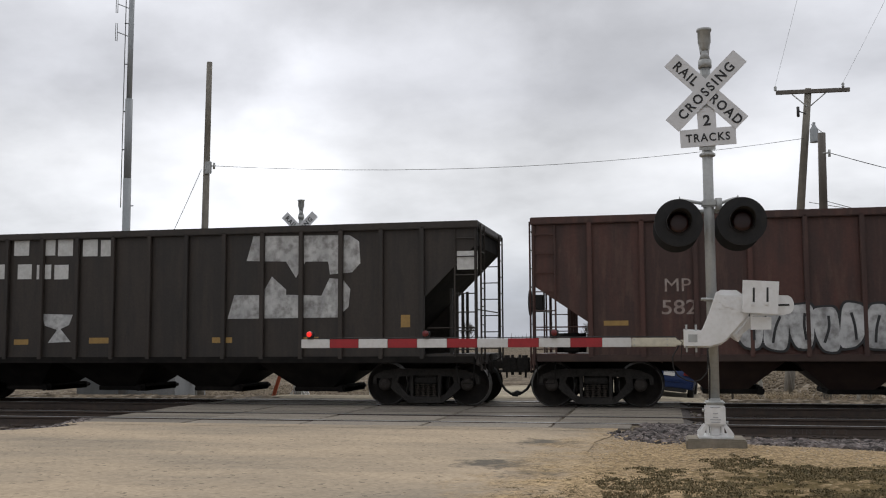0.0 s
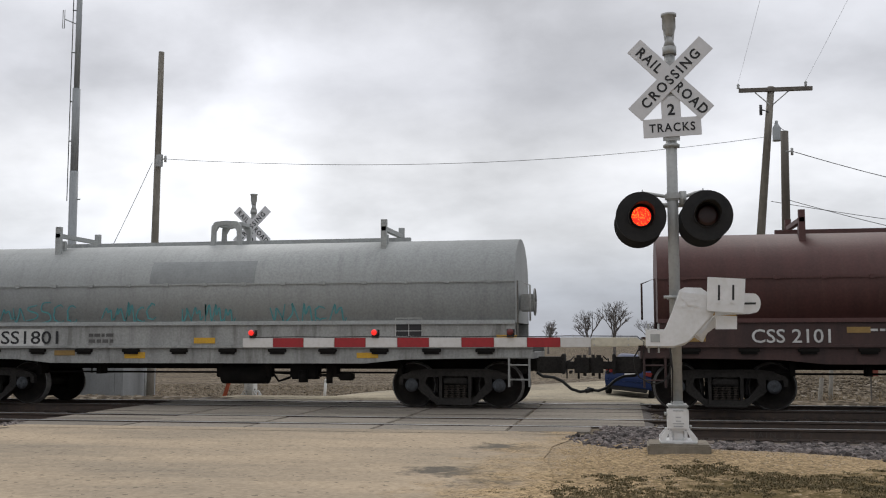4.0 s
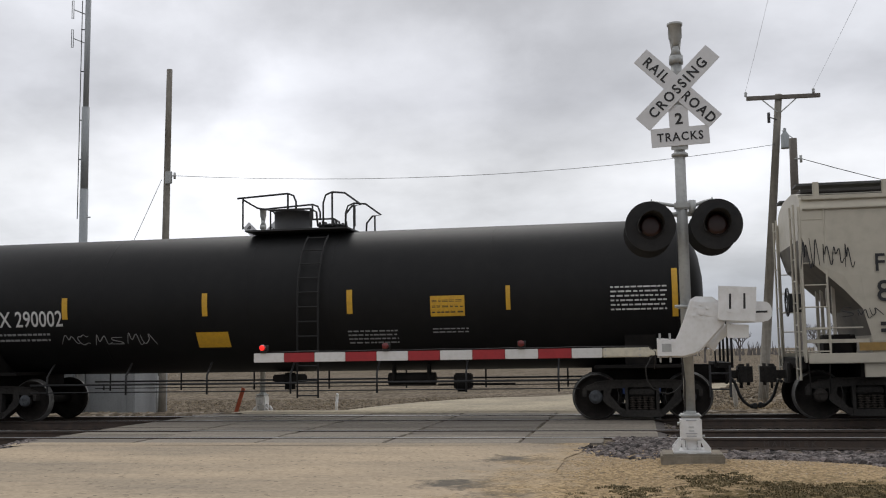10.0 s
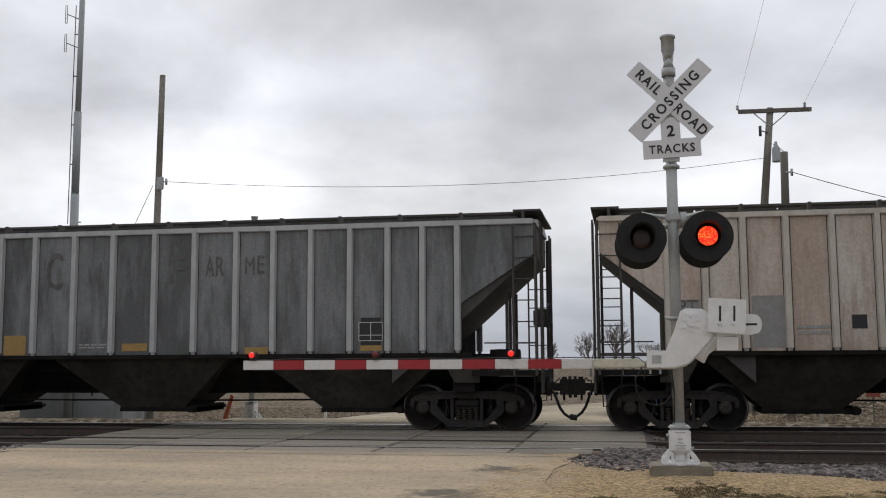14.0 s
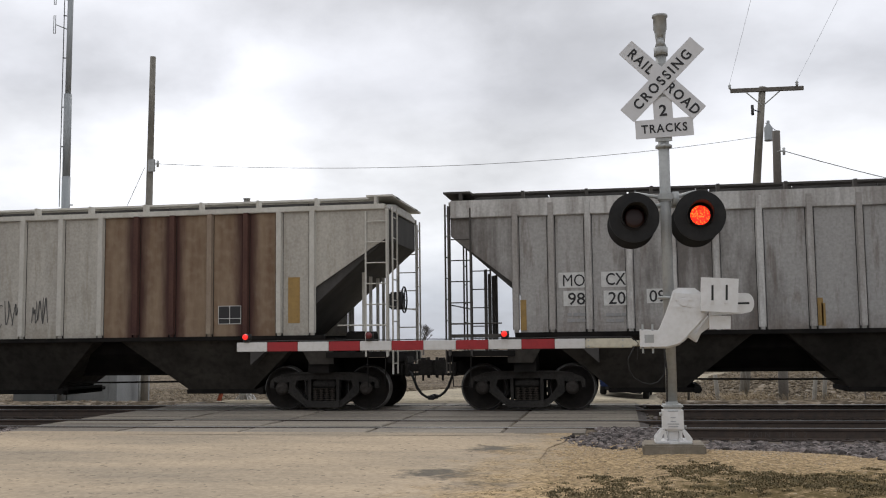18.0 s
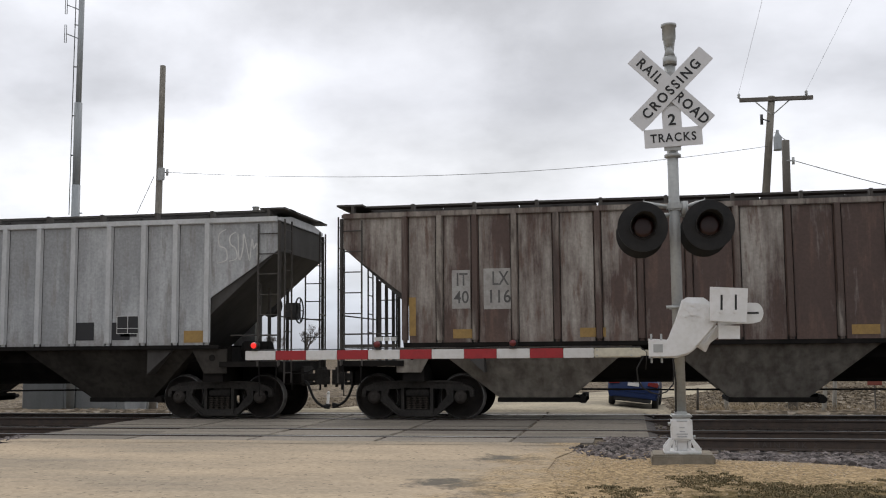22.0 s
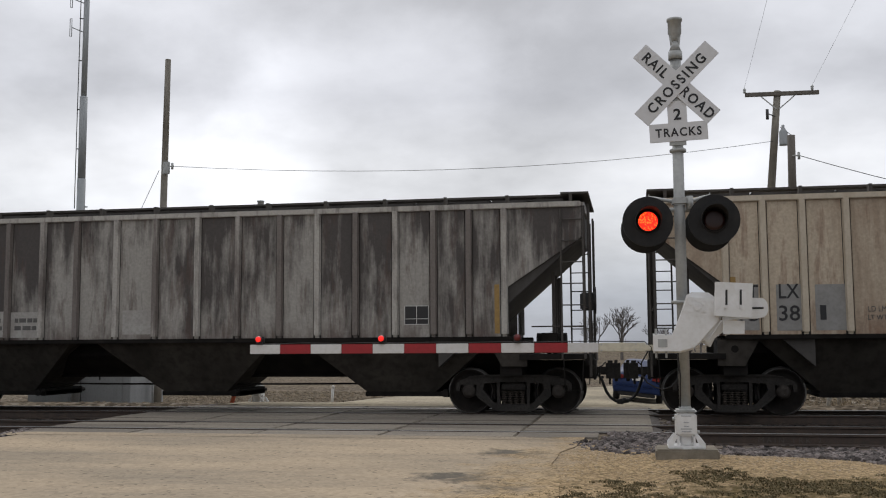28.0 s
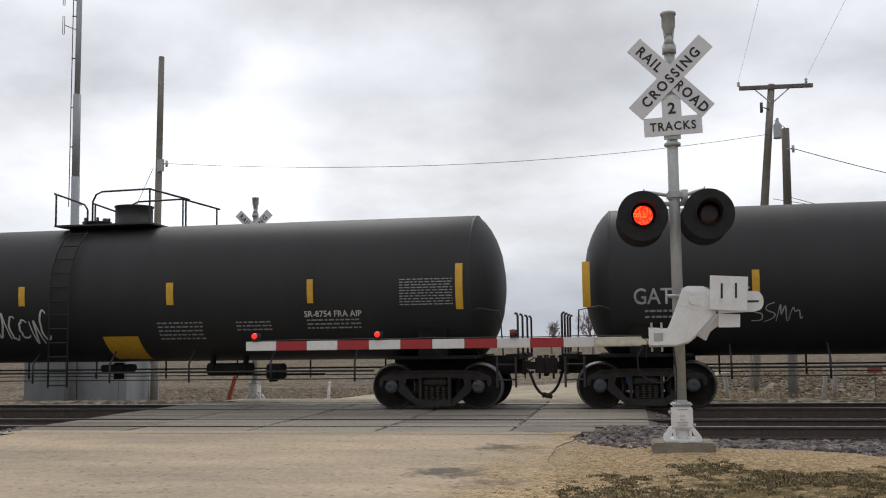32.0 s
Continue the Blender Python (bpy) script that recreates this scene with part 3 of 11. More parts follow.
def far_right(y):
    return 0.9 + 0.4 * smooth(2, 8, y) + 0.36 * max(0.0, y - 26.0)


def sheet(name, xs, ys, zf, material, label, category):
    bm = nb()
    grid = [[bm.verts.new((x, y, zf(x, y))) for x in xs] for y in ys]
    for a, b in zip(grid, grid[1:]):
        for i in range(len(xs) - 1):
            f = bm.faces.new((a[i], a[i + 1], b[i + 1], b[i]))
            f.smooth = True
    return tagged(part(name, bm, material), label, category, kind="structure")


def strip(name, ys, left, right, nx, lift, material, label, category, wob=0.0, thick=0.0):
    """A band of paving that follows the ground between two edges."""
    bm = nb()
    rows = []
    for y in ys:
        a, b = left(y), right(y)
        a += wob * noise.noise((a, y * 0.9, 3.1)); b += wob * noise.noise((b, y * 0.9, 8.7))
        rows.append([bm.verts.new((a + (b - a) * i / nx, y, ground_z(a + (b - a) * i / nx, y) + lift + thick)) for i in range(nx + 1)])
    for a, b in zip(rows, rows[1:]):
        for i in range(nx):
            f = bm.faces.new((a[i], a[i + 1], b[i + 1], b[i])); f.smooth = True
    return tagged(part(name, bm, material), label, category, kind="structure")


def steps(a, b, n):
    return [a + (b - a) * i / n for i in range(n + 1)]


xs = [-3000, -1200, -500, -220, -120, -70] + steps(-45, 30, 150) + [45, 70, 120, 220, 500, 1200, 3000]
ys = [-3000, -1000, -300, -120, -60, -40, -30] + steps(-24, 16, 120) + [18, 21, 25, 30, 38, 50, 70, 100, 150, 250, 500, 1200, 3000]
sheet("ground", xs, ys, lambda x, y: ground_z(x, y) - 0.06 * smooth(-6.0, -7.0, y), M_FIELD, "brown stubble field and bare soil beside the tracks", "ground")
strip("road", steps(-40, -6.05, 80), lambda y: road_left(y) if y > -16 else -40.0, lambda y: -0.75 - 0.25 * smooth(-6.5, -9, y) + 0.10 * max(0.0, -9 - y), 40, 0.022, M_ROAD,
      "worn tan-grey asphalt road sloping up to the crossing", "road", wob=0.12)
strip("road_beyond", steps(1.9, 60, 50), far_left, far_right, 14, 0.035, M_ROADFAR, "pale dusty road leading away from the crossing", "road", wob=0.2)
strip("gravel_verge", steps(-30, -13, 17)[:-1] + steps(-13, -6.75, 30), lambda y: -1.35 - 0.3 * smooth(-7, -9, y), lambda y: 2.2 + 1.35 * max(0.0, -7.6 - y), 44, 0.012, M_VERGE,
      "tan crushed gravel verge beside the road", "gravel", wob=0.3)
strip("gravel_corner", steps(-16, -6.3, 24), lambda y: -22.0, lambda y: road_left(y) + 0.05, 24, 0.014, M_BALLASTBED,
      "grey ballast bank at the edge of the road", "gravel", wob=0.1)
strip("track_bed", steps(-6.9, 2.7, 24), lambda y: -60.0, lambda y: ROAD_L + 0.2, 140, 0.0, M_BALLASTBED, "dark ballast bed under the tracks", "track bed")
strip("track_bed_beyond", steps(-6.9, 2.7, 24), lambda y: ROAD_R - 0.4, lambda y: 60.0, 160, 0.0, M_BALLASTBED, "dark ballast bed under the tracks", "track bed")
# ---- tracks and crossing ----
TRACKS = (0.0, -4.27)
RAILPROF = [(-0.07, -0.185), (0.07, -0.185), (0.07, -0.172), (0.012, -0.15), (0.01, -0.05), (0.036, -0.035), (0.036, -0.004), (0.028, -0.0), (-0.028, 0.0), (-0.036, -0.004), (-0.036, -0.035), (-0.01, -0.05), (-0.012, -0.15), (-0.07, -0.172)]
bm = nb()
prism(bm, RAILPROF, -90, 90, "x")
for f in bm.faces:
    if f.normal.z > 0.9 and f.calc_center_median().z > -0.01:
        f.material_index = 1
bm.faces.ensure_lookup_table()
rail_mesh = mesh("rail", bm, (M_RAIL, M_RAILTOP))
for p in rail_mesh.polygons:
    p.material_index = 1 if p.normal.z > 0.8 and p.center.z > -0.01 else 0
bm = nb(); box(bm, -0.115, 0.115, -1.3, 1.3, -0.37, -0.19, 0.012)
tie_mesh = mesh("tie", bm, M_TIE)
bm = nb(); box(bm, -0.09, 0.09, -0.17, 0.17, -0.19, -0.172); box(bm, -0.03, 0.03, -0.115, -0.075, -0.172, -0.15); box(bm, -0.03, 0.03, 0.075, 0.115, -0.172, -0.15)
tieplate_mesh = mesh("tie_plate", bm, M_RAIL)
rng = random.Random(4)
for k, ty in enumerate(TRACKS):
    tr = thing("track_%d" % (k + 1), "railway track with rusty rails on dark timber ties", "railway track", pose(0, ty, 0), kind="structure")
    for s in (-1, 1):
        part("rail", rail_mesh, None, tr, at=pose(0, s * 0.7525, 0))
    for span in ((-24.0, ROAD_L - 0.1), (ROAD_R + 0.3, 14.0)):
        x = span[0]
        while x < span[1]:
            part("tie", tie_mesh, None, tr, at=pose(x + rng.uniform(-0.03, 0.03), rng.uniform(-0.07, 0.07), rng.uniform(-0.01, 0.01), 0, 0, rng.uniform(-1.5, 1.5)))
            for s in (-1, 1):
                part("tie_plate", tieplate_mesh, None, tr, at=pose(x, s * 0.7525, 0))
            x += 0.54

cross = thing("grade_crossing", "grey concrete crossing panels between the rails, scuffed and dusty", "crossing surface", kind="structure")
rng = random.Random(11)
rows_y = []
for ty in TRACKS:
    rows_y += [(ty - 1.72, ty - 0.93), (ty - 0.57, ty - 0.02), (ty + 0.02, ty + 0.57), (ty + 0.93, ty + 1.55)]
rows_y.append((-2.66, -1.76))
n_pan = 5
w_pan = (ROAD_R - ROAD_L - 0.1) / n_pan
bm = nb(); box(bm, 0.022, w_pan - 0.022, 0, 1, -0.16, -0.006, 0.012)
panel_mesh = mesh("panel", bm, M_PANEL)
for y0, y1 in rows_y:
    for i in range(n_pan):
        p = part("panel", panel_mesh, None, cross, at=pose(ROAD_L + 0.05 + i * w_pan, y0, rng.uniform(-0.008, 0.003), rng.uniform(-0.15, 0.15), 0, 0))
        p.scale = ((0.6 if y1 < -5.0 and i == n_pan - 1 else 1), y1 - y0, 1)
bm = nb()
for ty in TRACKS:
    for s in (-1, 1):
        for d in (-1, 1):
            c = ty + s * 0.7525 + d * 0.11
            box(bm, ROAD_L + 0.02, ROAD_R - 0.02, c - 0.066, c + 0.066, -0.12, -0.045)
part("flangeway_seal", bm, M_RUBBER, cross, "black rubber strips along the rails")
strip("crossing_apron", steps(-6.45, -5.98, 3), lambda y: ROAD_L + 0.1, lambda y: -0.75, 20, 0.026, M_ROAD, "asphalt apron against the crossing panels", "road")
strip("crossing_apron_beyond", steps(1.5, 2.4, 3), lambda y: ROAD_L + 1.0, lambda y: ROAD_R + 0.4, 20, 0.028, M_ROADFAR, "dusty asphalt apron behind the crossing panels", "road")
letters("MAIN TRK 2", 0.085, mat("faded_chalk", (0.09, 0.075, 0.065), 0.9), bpy.data.objects["track_2"], pose(1.85, -0.767, -0.142), "rail_lettering", spacing=1.5, label="faded painted lettering on the rail web")


def stones(name, n, place, rng, size, material, label, category):
    """Many angular stones joined into one mesh."""
    g = (1 + 5 ** 0.5) / 2
    base = np.array([(-1, g, 0), (1, g, 0), (-1, -g, 0), (1, -g, 0), (0, -1, g), (0, 1, g), (0, -1, -g), (0, 1, -g), (g, 0, -1), (g, 0, 1), (-g, 0, -1), (-g, 0, 1)]) / 1.9
    tri = np.array([(0, 11, 5), (0, 5, 1), (0, 1, 7), (0, 7, 10), (0, 10, 11), (1, 5, 9), (5, 11, 4), (11, 10, 2), (10, 7, 6), (7, 1, 8), (3, 9, 4), (3, 4, 2), (3, 2, 6), (3, 6, 8), (3, 8, 9), (4, 9, 5), (2, 4, 11), (6, 2, 10), (8, 6, 7), (9, 8, 1)])
    vs, fs = [], []
    for i in range(n):
        x, y = place(rng)
        s = rng.uniform(*size)
        k = base * np.random.uniform(0.7, 1.3, (12, 1)) * np.array([s * rng.uniform(0.8, 1.5), s, s * rng.uniform(0.55, 0.9)])
        a = rng.uniform(0, 6.28)
        c, q = math.cos(a), math.sin(a)
        k = k @ np.array([(c, -q, 0), (q, c, 0), (0, 0, 1)])
        vs.append(k + np.array([x, y, ground_z(x, y) + s * 0.25]))
        fs.append(tri + 12 * i)
    me = bpy.data.meshes.new(name)
    me.from_pydata(np.concatenate(vs).tolist(), [], np.concatenate(fs).tolist())
    me.materials.append(material)
    return tagged(new(name, me), label, category, kind="stuff")


def place_right(r):
    while True:
        x, y = r.uniform(-0.5, 9.0), r.uniform(-12.0, -5.05)
        edge = float(np.interp(x, (-0.5, 0.36, 1.22, 1.83, 2.43, 2.95, 4.0, 9.0), (-6.2, -7.2, -7.1, -7.5, -8.3, -9.6, -11.0, -12.0))) + 0.25 * noise.noise((x * 1.4, 1.0, 5.0))
        if x < 0.55 and y < -6.2 and r.random() > 0.4:
            continue
        if y > edge and x > -0.3 + 0.25 * (y + 5.0):
            return x, y


def place_lip(r):
    while True:
        x, y = r.gauss(-0.1, 0.5), r.gauss(-7.1, 0.75)
        if -8.6 < y < -5.3 and x > -0.95 + 0.5 * abs(y + 6.9) + 0.2 * noise.noise((x * 3, y * 3, 1.0)):
            return x, y


def place_between(r):
    return r.choice((r.uniform(0.45, 12.0), r.uniform(-22.0, -10.5))), r.uniform(-5.0, 2.6)


def place_left(r):
    while True:
        x, y = r.uniform(-17.0, -6.5), r.uniform(-12.0, -5.2)
        if x < road_left(y) - 0.15 + 0.2 * noise.noise((x, y, 4.0)):
            return x, y


stones("ballast_stones", 9000, place_right, random.Random(1), (0.022, 0.066), M_STONE, "grey crushed ballast stones beside the near rail", "ballast")
stones("ballast_lip", 900, place_lip, random.Random(2), (0.012, 0.045), M_STONE, "loose grey stones spilled at the road edge", "ballast")
stones("ballast_between", 5200, place_between, random.Random(3), (0.025, 0.05), M_STONE, "dark ballast stones between the ties", "ballast")
stones("ballast_corner", 5200, place_left, random.Random(5), (0.02, 0.05), M_STONE, "grey ballast stones on the bank", "ballast")


M_PEBBLE = mat("tan_pebble", (0.37, 0.275, 0.165), 0.9, rgb2=(0.14, 0.105, 0.07), scale=9, amount=0.95, rgb3=(0.55, 0.47, 0.36), scale3=23, amount3=0.6)


def place_pebble(r):
    while True:
        x, y = r.uniform(-1.6, 6.0), -7.2 - abs(r.gauss(0, 1.9))
        if y < -7.3 - 0.35 * max(0.0, x - 1.0):
            return x, y


stones("gravel_pebbles", 11000, place_pebble, random.Random(6), (0.007, 0.02), M_PEBBLE, "small tan pebbles on the verge", "gravel")


def tufts(name, n, place, rng, h, material, label):
    vs, fs = [], []
    for i in range(n):
        x, y = place(rng)
        z = ground_z(x, y) + 0.012
        for j in range(6):
            a, l = rng.uniform(0, 6.28), rng.uniform(0.4, 1.0) * h
            lean = rng.uniform(0.4, 1.3) * l
            w = 0.006
            dx, dy = math.cos(a), math.sin(a)
            bx, by = x + rng.uniform(-0.04, 0.04), y + rng.uniform(-0.04, 0.04)
            k = len(vs)
            vs += [(bx - dy * w, by + dx * w, z), (bx + dy * w, by - dx * w, z), (bx + dx * lean * 0.5 - dy * w * 0.7, by + dy * lean * 0.5 + dx * w * 0.7, z + l * 0.7),
                   (bx + dx * lean * 0.5 + dy * w * 0.7, by + dy * lean * 0.5 - dx * w * 0.7, z + l * 0.7), (bx + dx * lean, by + dy * lean, z + l * 0.85)]
            fs += [(k, k + 1, k + 3, k + 2), (k + 2, k + 3, k + 4)]
    me = bpy.data.meshes.new(name)
    me.from_pydata(vs, [], fs)
    me.materials.append(material)
    return tagged(new(name, me), label, "grass", kind="stuff")


def place_grass(r):
    while True:
        x, y = r.uniform(-1.6, 5.5), r.uniform(-13.5, -9.4)
        d = noise.noise((x * 1.7, y * 1.3, 2.0)) + 0.8 * noise.noise((x * 6.1, y * 5.0, 9.0))
        edge = -9.65 - 0.35 * max(0.0, x - 1.3) - 1.3 * max(0.0, 0.5 - x)
        if d > -0.12 + 0.5 * smooth(edge - 1.0, edge, y) and y < edge:
            return x, y


tufts("winter_grass", 7500, place_grass, random.Random(7), 0.022, M_MOSS, "flattened green-brown winter grass on the verge")

# ---- crossing signals ----
LEDS = []       # (panel, side) of every flashing lamp
ARM_LAMPS = []


def crossing_signal(x, y, z0, label, with_gate):
    s = thing("crossing_signal", label, "crossing signal", pose(x, y, z0), group="crossing signals")
    bm = nb(); box(bm, -0.36, 0.36, -0.30, 0.30, -0.3, 0.16, 0.02)
    part("foundation", bm, M_CONC, s, "weathered concrete footing")
    bm = nb()
    box(bm, -0.215, 0.215, -0.2, 0.2, 0.16, 0.195, 0.01); box(bm, -0.05, 0.05, -0.225, -0.19, 0.145, 0.19, 0.008); box(bm, -0.06, 0.06, -0.13, 0.13, 0.19, 0.33, 0.01)
    for q in (-1, 1):
        for f in (-0.175, 0.155):
            prism(bm, [(q * 0.215, 0.195), (q * 0.215, 0.22), (q * 0.14, 0.315), (q * 0.10, 0.315), (q * 0.15, 0.195)], f - 0.016, f + 0.016)
            prism(bm, [(f, 0.195), (f, 0.32), (f * 0.5, 0.32), (f * 0.6, 0.195)], q * 0.09 - 0.012, q * 0.09 + 0.012, "x")
            rod(bm, (q * 0.18, f * 0.8, 0.19), (q * 0.18, f * 0.8, 0.235), 0.018, 6)
    part("base_casting", bm, M_WHITE, s)
    bm = nb(); box(bm, -0.122, 0.122, -0.2, 0.14, 0.31, 0.57, 0.025)
    jb = part("junction_box", bm, M_WHITE, s)
    bm = nb(); box(bm, -0.126, 0.126, -0.205, 0.145, 0.575, 0.61, 0.02); box(bm, -0.07, 0.07, -0.1, 0.1, 0.60, 0.645, 0.01); 
    part("box_lid", bm, M_GALV, jb)
    for qx, qz in ((-0.136, 0.5), (0.136, 0.35)):
        bm = nb(); rod(bm, (qx - 0.02, -0.1, qz), (qx + 0.02, -0.1, qz), 0.02, 8)
        part("hasp", bm, M_GALV, jb)
    faded = mat("faded_print", (0.38, 0.39, 0.4), 0.7)
    for zz, w in ((0.535, 0.06), (0.46, 0.03), (0.415, 0.03), (0.385, 0.065), (0.355, 0.055)):
        bm = nb(); plate(bm, -w, w, zz, zz + 0.012, -0.2035)
        part("faded_label", bm, faded, jb)
    bm = nb(); rod(bm, (0, 0, 0.6), (0, 0, 4.86), 0.066, 20); rod(bm, (0, 0, 4.86), (0, 0, 4.96), 0.085, 20); rod(bm, (0, 0, 4.96), (0, 0, 5.1), 0.075, 16, 0.03)
    part("mast", bm, M_GALV, s, "grey galvanised steel mast")
    bm = nb(); lathe(bm, [(0.03, 5.08), (0.055, 5.12), (0.06, 5.14), (0.07, 5.17), (0.082, 5.19), (0.082, 5.34), (0.095, 5.345), (0.095, 5.375), (0.0, 5.39)], 20, "z")
    rod(bm, (-0.03, 0, 5.0), (-0.055, 0, 5.17), 0.018, 8); rod(bm, (0.03, 0, 5.0), (0.055, 0, 5.17), 0.018, 8)
    part("bell", bm, M_GALV, s, "grey warning bell")
    cz = 4.535
    for i, (a, words) in enumerate(((45, "CROSSING"), (-45, ("RAIL", "ROAD")))):
        y_b = -0.10 - 0.012 * (1 - i)
        bm = nb()
        box(bm, -0.61, 0.61, -0.004, 0.004, -0.1145, 0.1145, 0.006)
        bl = part("blade", bm, M_SIGN, s, at=pose(0, y_b, cz, 0, -a, 0))
        if i == 0:
            letters(words, 0.118, M_INK, bl, pose(0, -0.0065, -0.059), "blade_lettering", "CENTER", 1.32, 0.004, squeeze=0.92)
        else:
            letters(words[0], 0.118, M_INK, bl, pose(-0.345, -0.0065, -0.059), "blade_lettering", "CENTER", 1.25, 0.004, squeeze=0.9)
            letters(words[1], 0.118, M_INK, bl, pose(0.345, -0.0065, -0.059), "blade_lettering", "CENTER", 1.25, 0.004, squeeze=0.9)
        for px in (-0.05, 0.05):
            bm = nb(); rod(bm, (px, -0.012, 0), (px, 0.0, 0), 0.011, 6)
            part("bolt", bm, M_GALV, bl)
    bm = nb(); box(bm, -0.115, 0.115, -0.004, 0.004, -0.14, 0.16, 0.005)
    n2 = part("track_count_plate", bm, M_SIGN, s, at=pose(0.0, -0.088, 4.165, 0, -2, 0))
    letters("2", 0.13, M_INK, n2, pose(0, -0.0065, -0.07), "plate_lettering", "CENTER", 1.0, 0.005)
    bm = nb(); box(bm, -0.345, 0.345, -0.004, 0.004, -0.115, 0.115, 0.006)
    tp = part("tracks_plate", bm, M_SIGN, s, at=pose(0.01, -0.094, 3.94, 0, -2, 0))
    letters("TRACKS", 0.10, M_INK, tp, pose(0, -0.0065, -0.05), "plate_lettering", "CENTER", 1.2, 0.003, squeeze=0.9)
    bm = nb(); lathe(bm, [(0.07, 3.70), (0.1, 3.71), (0.1, 3.74), (0.07, 3.76)], 14, "z"); box(bm, -0.1, 0.1, -0.085, -0.06, 3.78, 4.75)
    part("sign_bracket", bm, M_GALV, s)
    bm = nb()
    pipe(bm, [(-0.36, 0, 3.16), (-0.25, 0, 3.14), (-0.1, 0, 3.11), (0.14, 0, 3.10), (0.26, 0, 3.14), (0.36, 0, 3.16)], 0.022, 8)
    box(bm, -0.09, 0.09, -0.09, 0.09, 3.05, 3.15, 0.02); rod(bm, (0.12, -0.03, 3.0), (0.12, -0.03, 3.16), 0.045, 10); rod(bm, (-0.16, 0, 3.0), (0.22, 0, 3.0), 0.03, 8)
    for sx in (-0.36, 0.36):
        rod(bm, (sx, 0, 3.12), (sx, 0, 3.2), 0.022, 6, 0.004)
    part("cross_arm", bm, M_GALV, s)
    for side, sx in (("L", -0.385), ("R", 0.385)):
        bm = nb()
        lathe(bm, [(0.30, -0.02), (0.30, 0.02), (0.15, 0.035), (0.15, 0.2), (0.0, 0.22)], 40)
        for f in bm.faces:
            f.smooth = False
        hd = part("lamp_head", bm, M_MATTBLACK, s, "round black background with hooded red lamp", at=pose(sx, -0.22, 2.84, 0, 0, 5 if side == "L" else 1))
        bm = nb()
        k = 22
        ring = []
        for i in range(k + 1):
            a = radians(-35 + 250 * i / k)
            ln = 0.30 * (0.30 + 0.70 * max(0.0, math.sin(a)) ** 0.8)
            ring.append([bm.verts.new((r * math.cos(a), -0.02 - d, r * math.sin(a))) for r, d in ((0.157, 0.0), (0.157, ln), (0.150, ln), (0.150, 0.0))])
        for a, b in zip(ring, ring[1:]):
            for j in range(4):
                bm.faces.new((a[j], b[j], b[(j + 1) % 4], a[(j + 1) % 4]))
        bm.faces.new(ring[0]); bm.faces.new(ring[-1][::-1])
        part("hood", bm, M_MATTBLACK, hd)
        bm = nb()
        rim = [(0.152, -0.022), (0.152, -0.034), (0.140, -0.034), (0.140, -0.022), (0.152, -0.022)]
        lathe(bm, rim, 32)
        for ax, az in ((0.16, 0), (-0.16, 0), (0, 0.16), (0, -0.16), (0, -0.19)):
            rod(bm, (ax, -0.03, az), (ax, -0.02, az), 0.007, 6)
        part("lens_rim", bm, M_RIM, hd)
        bm = nb()
        lathe(bm, [(0.0, -0.004), (0.06, -0.003), (0.114, 0.0), (0.116, -0.016), (0.126, -0.016), (0.126, 0.004), (0.09, 0.010), (0.0, 0.014)], 32)
        me = mesh("led_panel", bm, (M_LEDOFF, M_LED))
        for p in me.polygons:
            p.material_index = 1 if p.normal.y < -0.3 and math.hypot(p.center.x, p.center.z) < 0.113 else 0
        LEDS.append((part("led_panel", me, None, hd, "red LED lamp that flashes", at=pose(0, -0.038, 0)), side))
        bm = nb()
        lathe(bm, [(0.295, 0.02), (0.295, -0.02), (0.15, -0.035), (0.15, -0.1), (0.0, -0.12)], 32)
        part("back_lamp", bm, M_MATTBLACK, s, "second lamp head facing the other way", at=pose(sx - 0.03, 0.26, 2.80))
    if not with_gate:
        return s
    # gate drive: hub, S-shaped arm casting, counterweights
    g = 0.00678

    def pt(px, py):
        return ((px - 1197) * g, 1.33 + (604 - py) * g)
    bm = nb()
    prism(bm, [pt(*q) for q in ((1144, 578), (1176, 580), (1183, 570), (1203, 512), (1212, 507), (1240, 508), (1256, 520), (1263, 546), (1258, 558), (1240, 578), (1222, 598), (1210, 607), (1190, 612), (1144, 612))], -0.24, -0.215)
    prism(bm, [pt(*q) for q in ((1144, 580), (1176, 582), (1204, 516), (1250, 520), (1256, 556), (1214, 602), (1190, 609), (1144, 609))], -0.34, -0.24)
    part("arm_casting", bm, M_WHITE, s, "white cast gate arm support")
    bm = nb()
    c = pt(1220, 534)
    rod(bm, (c[0], -0.36, c[1]), (c[0], -0.34, c[1]), 0.04, 14)
    part("hub_cap", bm, M_WHITE, s)
    for i in range(6):
        a = radians(30 + 60 * i)
        bm = nb(); rod(bm, (c[0] + 0.085 * math.cos(a), -0.352, c[1] + 0.085 * math.sin(a)), (c[0] + 0.085 * math.cos(a), -0.34, c[1] + 0.085 * math.sin(a)), 0.018, 6)
        part("hub_bolt", bm, M_WHITE, s)
    bm = nb()
    prism(bm, [pt(*q) for q in ((1262, 556), (1240, 588), (1228, 586), (1237, 597), (1245, 590), (1258, 580), (1268, 562))], -0.2, 0.1)
    prism(bm, [pt(*q) for q in ((1224, 590), (1242, 602), (1250, 586), (1266, 575), (1268, 556), (1258, 556))], -0.15, 0.12)
    part("drive_housing", bm, M_WHITE, s)
    bm = nb()
    prism(bm, [pt(*q) for q in ((1250, 491), (1312, 495), (1308, 553), (1247, 549))], -0.42, -0.36)
    cw = part("counterweight", bm, M_WHITE, s, "white counterweight plate with two slots")
